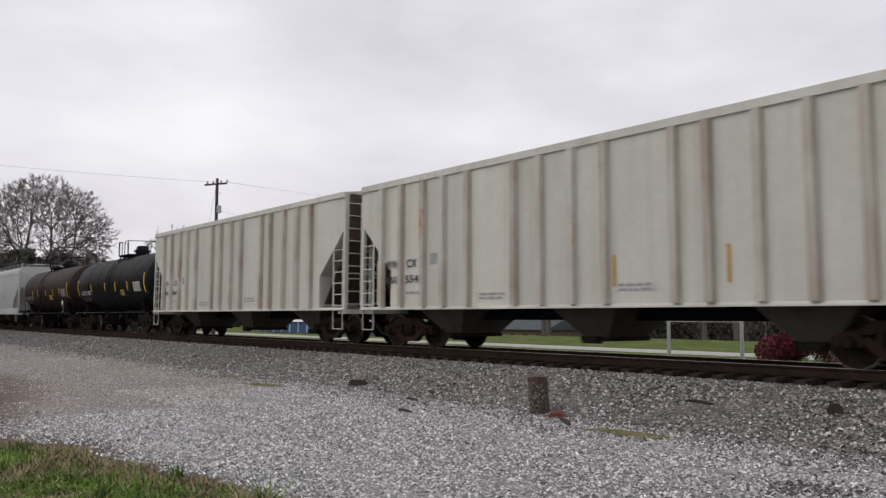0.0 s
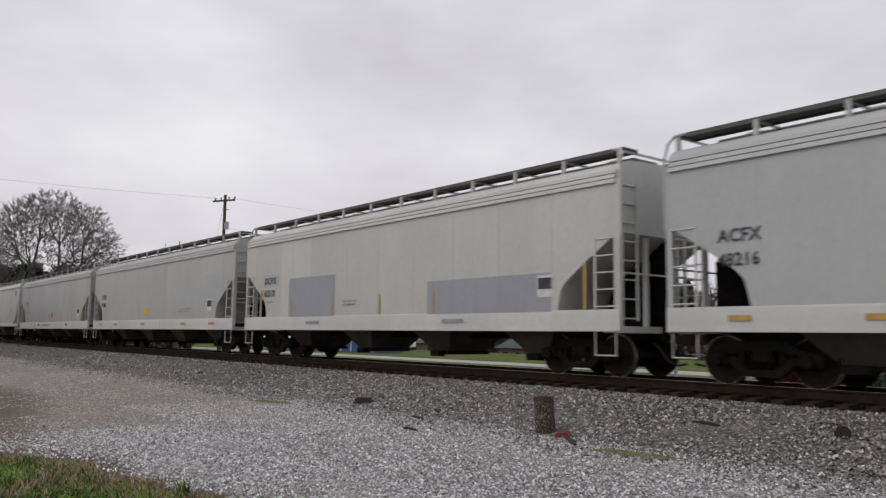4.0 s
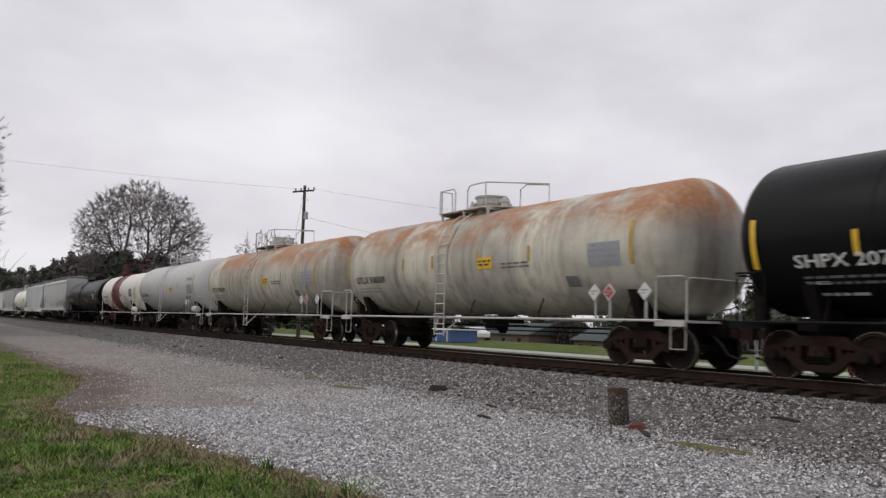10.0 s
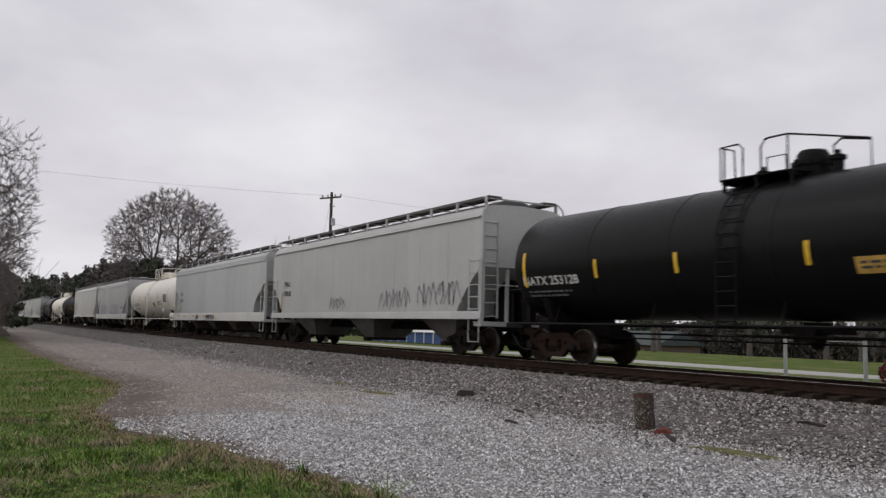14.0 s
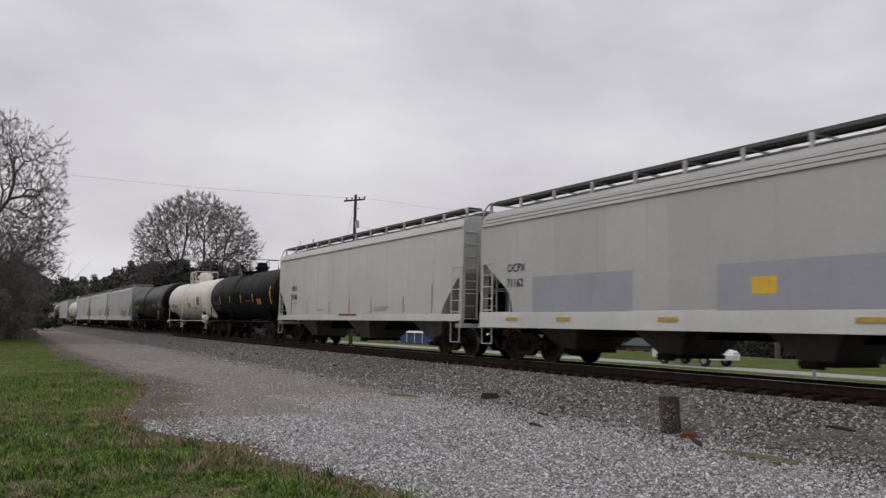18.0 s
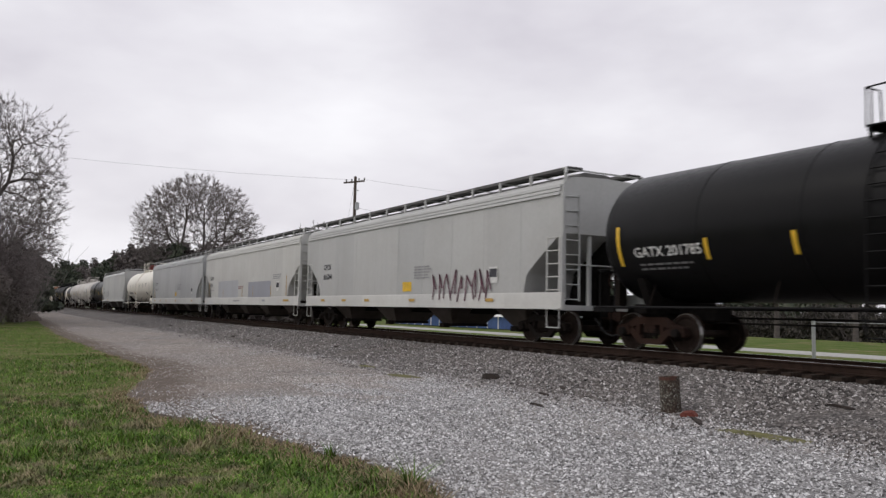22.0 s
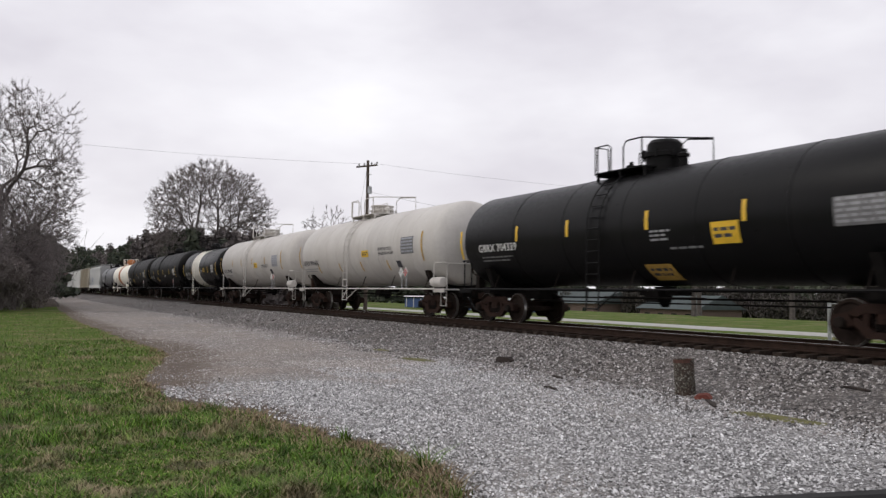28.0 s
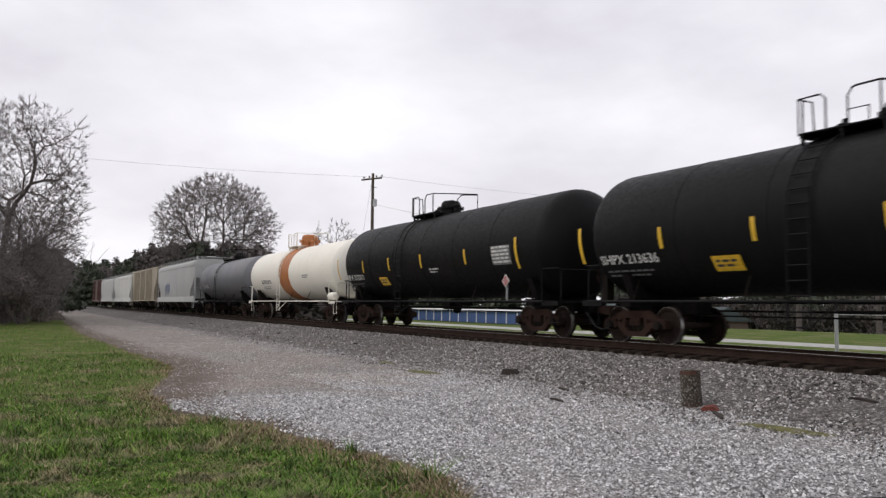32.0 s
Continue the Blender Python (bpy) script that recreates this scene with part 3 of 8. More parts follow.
def hopper_body(kind, length, width, eave, top):
    half = length / 2 - (0.62 if kind != "ribbed" else 0.5)
    cut = 1.75 if kind == "smooth" else (1.35 if kind == "bay" else 1.5)
    low = 1.32 if kind != "ribbed" else 1.12
    rise = 3.05 if kind == "smooth" else (2.75 if kind == "bay" else 3.6)
    sta = [half - cut, half - cut + 0.001]
    m = 12
    for i in range(1, m + 1):
        sta.append(half - cut + cut * i / m)
    zs = []
    for x in sta:
        u = max(0.0, (x - (half - cut)) / cut)
        if u <= 0.0005:
            z = low
        elif kind == "smooth":
            z = low + (rise - low) * min(1, 0.30 * min(1, u / 0.10) ** 0.5 + 0.70 * u ** 0.92)
        elif kind == "bay":
            z = low + (rise - low) * min(1, u ** 0.75)
        else:
            z = low + (rise - low) * min(1.0, 0.42 + 0.9 * max(0, u - 0.02) * 0.65)
        zs.append(z)
    xs = [-x for x in reversed(sta)] + sta
    zz = list(reversed(zs)) + zs
    g = Geo()
    rings = []
    for x, z in zip(xs, zz):
        h = hopper_section(kind, width, eave, top, z)
        rings.append([(x, -y, zc) for y, zc in h] + [(x, y, zc) for y, zc in reversed(h[:-1])])
    n = len(rings[0])
    v = [p for r in rings for p in r]
    f = []
    for i in range(len(rings) - 1):
        for j in range(n):
            f.append((i * n + j, i * n + (j + 1) % n, (i + 1) * n + (j + 1) % n, (i + 1) * n + j))
    f += [tuple(range(n - 1, -1, -1)), tuple(range((len(rings) - 1) * n, len(rings) * n))]
    g.add(v, f)
    return g, half


def outlet_geo(x, kind):
    """One discharge bay under the body."""
    g = Geo()
    top, bot, zt, zb = (1.45, 0.36, 1.45, 0.42) if kind == "bay" else (1.15, 0.34, 1.3, 0.42)
    a, b = 1.3, 0.4
    v = [(x - top, -a, zt), (x + top, -a, zt), (x + top, a, zt), (x - top, a, zt), (x - bot, -b - 0.3, zb), (x + bot, -b - 0.3, zb), (x + bot, b + 0.3, zb), (x - bot, b + 0.3, zb)]
    g.add(v, [(0, 1, 5, 4), (1, 2, 6, 5), (2, 3, 7, 6), (3, 0, 4, 7), (4, 5, 6, 7), (3, 2, 1, 0)])
    return g


def gate_geo(x):
    g = Geo().box(x, 0, 0.38, 0.8, 1.5, 0.1)
    g.box(x, -0.82, 0.36, 0.5, 0.12, 0.16)
    g.tube([(x + 0.15, -0.95, 0.36), (x + 0.15, -0.7, 0.36)], 0.06, 8)
    return g


def cage_geo(s, half, width, kind, eave):
    """End platform posts and braces at one end; s is the end."""
    g, w = Geo(), width / 2
    x = s * half
    for y in (-w + 0.05, w - 0.05):
        g.box(x - s * 0.02, y, (1.0 + eave) / 2 - 0.15, 0.13, 0.1, eave - 1.2)
    for y in (-0.55, 0.55):
        g.box(x - s * 0.1, y, 2.1, 0.09, 0.09, 2.3)
    g.box(x - s * 0.2, 0, 1.02, 0.5, width - 0.15, 0.14)
    g.tube([(x, -w + 0.08, 2.2), (x, w - 0.08, 2.2)], 0.02, 5)
    if kind != "ribbed":
        for q in (-1, 1):
            y = q * (w - 0.02)
            g.tube([(x - s * 0.3, q * (w - 0.26), eave + 0.47), (x - s * 0.06, q * (w - 0.2), eave + 0.44), (x + s * 0.05, q * (w - 0.12), eave + 0.28), (x + s * 0.07, y, eave - 0.05), (x + s * 0.07, y, 2.95)], 0.03, 6)
    return g


def end_ladder_geo(s, half, width, low, high):
    g, w = Geo(), width / 2
    x = s * (half + 0.03)
    for y in (-w + 0.1, -w + 0.6):
        g.box(x, y, (low + high) / 2, 0.04, 0.04, high - low)
    n = int((high - low) / 0.38)
    for i in range(n + 1):
        z = low + 0.05 + i * (high - low - 0.1) / n
        g.tube([(x, -w + 0.1, z), (x, -w + 0.6, z)], 0.017, 5)
    return g


def roofwalk_parts(car, key, half, top, eave, width):
    """Running boards with their posts, and the round hatches between them."""
    w = width / 2
    for s in (-1, 1):
        y = s * (w - 0.52)

        def boards(y=y, s=s):
            g = Geo()
            g.prism([(y - 0.25, top + 0.19), (y - 0.222, top + 0.19), (y - 0.222, top + 0.235), (y + 0.222, top + 0.235), (y + 0.222, top + 0.19), (y + 0.25, top + 0.19), (y + 0.25, top + 0.275), (y - 0.25, top + 0.275)], "x", -half + 0.05, half - 0.05)
            return g.mesh("running_board", M["grating"])
        part("running_board", kept((key, "board", s), boards), car, "galvanised grating running board")
    # The trough's dark tone also stands for the boards' shaded underside.
    part("hatch_trough", kept((key, "trough"), lambda: Geo().prism([(-0.62, top - 0.1), (0.62, top - 0.1), (0.55, top + 0.2), (0.4, top + 0.25), (-0.4, top + 0.25), (-0.55, top + 0.2)], "x", -half + 0.5, half - 0.5).mesh("hatch_trough", M["grating"])), car, "dark loading trough, also standing for shade under the boards")
    n = int(2 * half / 1.55)
    for i in range(n + 1):
        x = -half + 0.12 + i * (2 * half - 0.24) / n

        def post():
            g = Geo()
            for s in (-1, 1):
                g.prism([(-0.045, eave + 0.02), (0.045, eave + 0.02), (0.045, top + 0.22), (-0.045, top + 0.22)], "y", s * (w - 0.24) - 0.03, s * (w - 0.24) + 0.03)
            g.box(0, 0, top + 0.2, 0.06, 2 * (w - 0.24), 0.04)
            return g.mesh("board_bracket", M["light_gray"])
        part("board_bracket", kept((key, "bracket"), post), car, "", pose(x, 0, 0))
    for i in range(8):
        x = -half + half / 8 + i * half / 4

        def hatch():
            return Geo().lathe([(top - 0.05, 0.42), (top + 0.27, 0.42), (top + 0.30, 0.36), (top + 0.32, 0.0)], "z", n=14).mesh("hatch_cover", M["light_gray"])
        part("hatch_cover", kept((key, "hatch"), hatch), car, "", pose(x, 0, 0))


def flat_decal(car, name, geo, mat, x, z, width, label="", lift=0.018):
    """A painted mark on the side that faces the road."""
    y = -width / 2 - lift
    me = geo.bent(lambda p: (p[0], 0.0, p[2])).mesh(name, mat, 0)
    return part(name, me, car, label, pose(x, y, z))


def rect(w, h):
    return Geo().poly([(0, 0, 0), (w, 0, 0), (w, 0, h), (0, 0, h)])


def scrawl(w, h, seed, strokes=9, thick=0.07):
    """Graffiti: thick bent strokes that spell nothing."""
    g, rnd = Geo(), random.Random(seed)
    for i in range(strokes):
        x = w * (i + 0.2) / strokes
        pts = [(x + rnd.uniform(-0.1, 0.12), h * rnd.uniform(0.0, 0.2)), (x + rnd.uniform(-0.1, 0.2), h * rnd.uniform(0.4, 0.6)), (x + rnd.uniform(0, 0.3), h * rnd.uniform(0.8, 1.0)), (x + rnd.uniform(0.2, 0.45), h * rnd.uniform(0.1, 0.5))]
        for (a, b), (c, d) in zip(pts, pts[1:]):
            dx, dz = c - a, d - b
            ln = math.hypot(dx, dz) or 1
            ox, oz = -dz / ln * thick / 2, dx / ln * thick / 2
            g.poly([(a + ox, 0, b + oz), (a - ox, 0, b - oz), (c - ox, 0, d - oz), (c + ox, 0, d + oz)])
    return g


def hopper(length, kind="smooth", coat="light_gray", sill="white", label="", texts=(), patches=(), ticks=(), tag=None, scrawls=(), sill_marks=(), extra=(), eave=None, rusty=False, far=False):
    car = thing("covered_hopper_car", pose(0, TRACK_Y, RAIL_Z), label, "hopper car", "freight cars of the train")
    width = 3.2
    eave = eave or {"smooth": 4.42, "bay": 4.45, "ribbed": 4.74}[kind]
    top = eave + (0.22 if kind != "ribbed" else 0.12)
    key = ("hopper", kind, round(length, 1), coat, eave)
    base = length - 4.4 if kind != "ribbed" else length - 4.2
    running_gear(car, length, base, rusty)

    def body():
        g, _ = hopper_body(kind, length, width, eave, top)
        return g.mesh("body", M[coat], 30)
    part("body", kept((key, "body"), body), car)
    half = length / 2 - (0.62 if kind != "ribbed" else 0.5)
    low = 0.98 if kind == "smooth" else (1.16 if kind == "bay" else 1.06)
    high = 1.44 if kind == "smooth" else (1.40 if kind == "bay" else 1.14)
    for s in (-1, 1):
        def sill_mesh(s=s):
            g, w = Geo(), width / 2
            g.prism([(s * (w - 0.1), low), (s * (w + 0.02), low), (s * (w + 0.02), high - 0.05), (s * (w - 0.0), high), (s * (w - 0.1), high)], "x", -half - 0.05, half + 0.05)
            g.box(0, s * (w + 0.04), low + 0.01, 2 * half, 0.1, 0.03)
            return g.mesh("side_sill", M[sill])
        part("side_sill", kept((key, "sill", sill, s), sill_mesh), car, "long steel side sill")
        # Black plate added so that the end recess shows as deep shade.
        part("shear_plate", kept((key, "endshade", s), lambda s=s: Geo().prism([(s * half, 1.0), (s * half, 3.7), (s * (half - 2.4), 3.7), (s * (half - 2.4), 1.0)], "y", 0.1, 0.16).prism([(s * (half - 0.3), 1.05), (s * (half - 0.3), 2.4), (s * (half - 0.9), 2.0), (s * (half - 0.9), 1.05)], "y", -0.45, -0.1).mesh("shear_plate", M["underframe"])), car, "black plate added for the shade inside the end")
        part("end_cage", kept((key, "cage", s), lambda s=s: cage_geo(s, half, width, kind, eave).mesh("end_cage", M[coat])), car)
        part("end_ladder", kept((key, "endladder", s), lambda s=s: end_ladder_geo(s, half, width, 1.2, eave - 0.3).mesh("end_ladder", M[coat])), car)
        for q in (-1, 1):
            def sl(s=s, q=q):
                x0, x1 = (half - 0.07, half - 0.62) if s > 0 else (-half + 0.07, -half + 0.62)
                g = ladder_geo(x0, x1, q * (width / 2 + 0.0), high, 3.0)
                g.tube([(x0, q * (width / 2), low), (x0, q * (width / 2), 0.48), (x1, q * (width / 2), 0.48), (x1, q * (width / 2), low)], 0.022, 5)
                return g.mesh("side_ladder", M[coat if sill != "white" else sill])
            part("side_ladder", kept((key, "sideladder", sill, s, q), sl), car)
    part("centre_sill", kept((key, "centresill"), lambda: Geo().box(0, 0, 0.95, length - 0.9, 0.42, 0.32).box(-half + 0.75, 0.5, 1.5, 0.45, 0.5, 0.7).tube([(half - 0.9, 0.7, 1.25), (half - 0.3, 0.7, 1.25)], 0.16, 10).mesh("centre_sill", M["underframe"])), car, "soot-black centre sill with brake reservoir")
    bays = 4 if kind == "smooth" else 3
    span = base - 3.2
    for i in range(bays):
        x = -span / 2 + span * i / (bays - 1) if bays > 1 else 0
        lab = "grimy brown steel discharge bay" if kind != "bay" else "grey steel discharge bay"
        o = part("discharge_bay", kept((kind, coat if kind == "bay" else 0, "outlet"), lambda: outlet_geo(0, kind).mesh("discharge_bay", M["grimy"] if kind != "bay" else M["bay_gray"])), car, lab, pose(x, 0, 0))
        part("outlet_gate", kept("gate", lambda: gate_geo(0).mesh("outlet_gate", M["iron"])), o)
    if kind == "ribbed":
        spots = [-7.08, -6.15, -5.15, -4.3, -3.32, -1.64, -0.79, 0.17, 1.08, 2.78, 3.52, 4.53, 5.47, 6.38]
        for x in spots:
            for q in (-1, 1):
                part("side_rib", kept((key, "rib"), lambda: Geo().prism([(-0.10, 0.0), (-0.075, -0.13), (0.075, -0.13), (0.10, 0.0)], "z", 1.14, eave - 0.18).mesh("side_rib", M["cream_rib" if coat == "cream" else coat])), car, "", pose(x, q * 1.6, 0, 0, 0, 0 if q < 0 else 180))
        for q in (-1, 1):
            part("eave_strip", kept((key, "eave"), lambda: Geo().box(0, 0, eave - 0.09, 2 * half, 0.06, 0.17).mesh("eave_strip", M[coat])), car, "", pose(0, q * 1.62, 0))
        for s in (-1, 1):
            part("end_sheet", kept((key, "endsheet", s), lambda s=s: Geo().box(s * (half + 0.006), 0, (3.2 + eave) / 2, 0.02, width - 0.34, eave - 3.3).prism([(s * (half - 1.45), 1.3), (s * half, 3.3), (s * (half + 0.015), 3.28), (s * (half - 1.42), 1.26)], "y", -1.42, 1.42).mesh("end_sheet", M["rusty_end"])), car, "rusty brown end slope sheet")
        part("roof_hatch", kept((key, "troughhatch"), lambda: Geo().box(0, 0, top + 0.06, 2 * half - 1.5, 0.6, 0.12).mesh("roof_hatch", M["light_gray"])), car)
    else:
        roofwalk_parts(car, key, half, top, eave, width)
        n = 3 if kind == "smooth" else 1
        for i in range(n):
            z = eave - 0.275 + i * 0.105 if kind == "smooth" else eave - 0.17
            tall = 0.088 if kind == "smooth" else 0.035
            for q in (-1, 1):
                part("side_rib", kept((key, "corr", q), lambda q=q: Geo().prism([(-0.03 * q, -tall / 2), (0.045 * q, -tall / 2), (0.02 * q, tall / 2), (-0.06 * q, tall / 2)], "x", -half + 0.05, half - 0.05).mesh("side_rib", M[coat], 20)), car, "", pose(0, q * (1.605 - i * 0.022), z))
        nse = 9
        for i in range(nse):
            x = -half + 1.9 + i * (2 * half - 3.8) / (nse - 1)
            part("weld_seam", kept((key, "seam"), lambda: Geo().box(0, -width / 2, 2.72, 0.025, 0.010, 2.6).mesh("weld_seam", M[coat])), car, "", pose(x, 0, 0))
    # marks: x from the middle of the car, z above the rail
    dark = M["stencil_black"]
    proud = width + (0.02 if kind == "ribbed" else 0)
    for text, x, z, h, w in texts:
        flat_decal(car, "reporting_mark", lettering(text, h, w), dark, x, z, proud, "stencilled dark letters")
    for i, (x, w, z, h, mat) in enumerate(patches):
        flat_decal(car, "paint_patch", rect(w, h), M[mat], x, z, width, "painted yellow rectangle" if "yellow" in mat else "overpainted grey rectangle", 0.006 + 0.003 * i)
    for x, z, h in ticks:
        flat_decal(car, "reflector", rect(0.08, h), M["dull_yellow"], x, z, width, "yellow reflective strip")
    for x, w, h, mat in sill_marks:
        flat_decal(car, "sill_reflector", rect(w, h), M[mat], x, low + 0.2, width + 0.05, "reflective strip on the sill")
    if tag is not None:
        b = flat_decal(car, "placard_board", rect(0.5, 0.5), M["stencil_white"], tag, 1.75, width, "small data board")
        part("data_square", kept("dsq", lambda: rect(0.42, 0.26).mesh("data_square", M["stencil_black"], 0)), b, "black square", pose(0.04, -0.004, 0.18))
    for x, z, w, h, mat, seed, k in scrawls:
        flat_decal(car, "graffiti", scrawl(w, h, seed, k), M[mat], x, z, width + (0.06 if z < 1.4 else 0.0), "sprayed graffiti strokes", 0.012)
    for x, z, lines, mat, seed in extra:
        flat_decal(car, "stencilling", bars(lines, seed), M[mat], x, z, width, "rows of small stencilling")
    CARS.append((car, length))
    return car


# ---- tank cars ----
def on_tank(radius, zc):
    """Lays marks drawn in the x-z plane (z above the rail) on the shell."""
    def way(p):
        r = radius + 0.014
        a = math.asin(max(-0.98, min(0.98, (p[2] - zc) / r)))
        return (p[0], -r * math.cos(a), zc + r * math.sin(a))
    return way


def fine_rect(w, h, rows=4):
    g = Geo()
    for i in range(rows):
        z0, z1 = h * i / rows, h * (i + 1) / rows
        g.poly([(0, 0, z0), (w, 0, z0), (w, 0, z1), (0, 0, z1)])
    return g


def tank_decal(car, name, geo, mat, x, z, radius, zc, label=""):
    geo.bent(lambda p: (p[0] + x, p[1], p[2] + z)).bent(on_tank(radius, zc))
    return part(name, geo.mesh(name, mat, 0), car, label)


def shell_geo(length, radius, zc, courses):
    h = length / 2
    d = radius * (0.42 if radius < 1.55 else 0.5)
    prof = []
    for i in range(9):
        a = math.pi / 2 * i / 8
        prof.append((-h + d - d * math.cos(a), max(0.001, radius * math.sin(a)) ** 1.0))
    for x in courses:
        prof += [(x - 0.04, radius), (x - 0.03, radius + 0.010), (x + 0.03, radius + 0.010), (x + 0.04, radius)]
    prof += [(-a, r) for a, r in reversed(prof[:9])]
    return Geo().lathe(prof, "x", (0, 0, zc), 48)


def rail_loop(g, pts, r=0.022):
    return g.tube(pts, r, 6)


def tank_platform(car, key, zc, radius, metal, lid, lid_label, tall, deck_at, dome_at):
    """deck_at: near rear corner, near front corner, far front corner along the car; dome_at: place and radius."""
    z = zc + radius + 0.02
    x0, x1, x2 = deck_at
    key = (key, deck_at, dome_at)

    def deck():
        g = Geo()
        g.prism([(x0, -0.8), (x1, -0.8), (x2, 0.8), (x0, 0.8)], "z", z + 0.02, z + 0.05)
        for u in (0.0, 0.5, 1.0):
            x = x0 + (x1 - x0) * u
            g.box(x + 0.04, 0, z - 0.02, 0.07, 1.55, 0.08)
            for s in (-1, 1):
                g.box(x + 0.04, s * 0.72, z - 0.17, 0.06, 0.06, 0.34)
        return g.mesh("platform", M[metal])
    part("platform", kept((key, "deck"), deck), car, "grated service platform")

    def rails():
        g, y, t = Geo(), -0.8, z + 0.77
        a, b = x0 + 0.35 * (x1 - x0), x0 + 0.62 * (x1 - x0)
        rail_loop(g, [(x0, y, z), (x0, y, t), (a - 0.12, y, t), (a, y, t - 0.1), (a, y, z)])
        rail_loop(g, [(x0 + 0.1, y, z), (x0 + 0.1, y, t)])
        rail_loop(g, [(b, y, z), (b, y, t - 0.16), (b + 0.1, y, t - 0.02), (b + 0.2, y, t), (x1, y, t), (x2, 0.8, t), (x2, 0.8, z)])
        rail_loop(g, [(x1, y, z), (x1, y, t)])
        u = 0.55
        rail_loop(g, [(x1 + (x2 - x1) * u, y + 1.6 * u, z), (x1 + (x2 - x1) * u, y + 1.6 * u, t - 0.2), (x1 + (x2 - x1) * (u + 0.08), y + 1.6 * (u + 0.1), t - 0.04), (x2, 0.8, t - 0.03)])
        rail_loop(g, [(x0, 0.8, z), (x0, 0.8, t), (x0 + 0.5, 0.8, t), (x0 + 0.5, 0.8, z)])
        rail_loop(g, [(x0, y, t), (x0, y + 0.45, t), (x0, y + 0.5, z)])
        return g.mesh("handrail", M[metal])
    part("handrail", kept((key, "rails"), rails), car, "bent pipe handrail")
    xd, rd = dome_at

    def dome():
        if rd > 0.52:
            prof = [(z - 0.25, rd * 0.9), (z + tall * 0.5, rd * 0.9), (z + tall * 0.5, rd), (z + tall * 0.62, rd), (z + tall * 0.62, rd * 0.86), (z + tall, rd * 0.86), (z + tall, rd * 0.95), (z + tall + 0.05, rd * 0.95), (z + tall + 0.07, rd * 0.8), (z + tall + 0.11, 0.0)]
        else:
            prof = [(z - 0.25, rd), (z + tall * 0.45, rd), (z + tall * 0.45, rd * 1.14), (z + tall * 0.62, rd * 1.14), (z + tall * 0.65, rd * 0.95), (z + tall, rd * 0.9), (z + tall + 0.09, rd * 0.72), (z + tall + 0.13, 0.0)]
        return Geo().lathe(prof, "z", (xd, 0, 0), 24).mesh("manway", M[lid])
    part("manway", kept((key, lid, "dome", tall), dome), car, lid_label)
    for i in range(8):
        a = 2 * math.pi * (i + 0.5) / 8
        part("hatch_bolt", kept((key, lid, "bolt", tall), lambda: Geo().box(0, 0, z + tall * 0.55, 0.06, 0.06, tall * 0.34).mesh("hatch_bolt", M[lid])), car, "", pose(xd + (rd * 1.12) * math.cos(a), (rd * 1.12) * math.sin(a), 0))

    def valve():
        return Geo().lathe([(z - 0.15, 0.11), (z + 0.2, 0.11), (z + 0.22, 0.16), (z + 0.3, 0.16), (z + 0.34, 0.06), (z + 0.42, 0.05)], "z", (0, 0, 0), 10).mesh("valve", M[lid])
    for x, y in ((x0 + 0.35, 0.2), (xd + rd + 0.25, -0.1)):
        part("valve", kept((z, lid, "valve"), valve), car, "", pose(x, y, 0))


SHORT_DECK = (-1.72, -0.05, 0.75)
LONG_DECK = (-2.45, 0.05, 1.1)


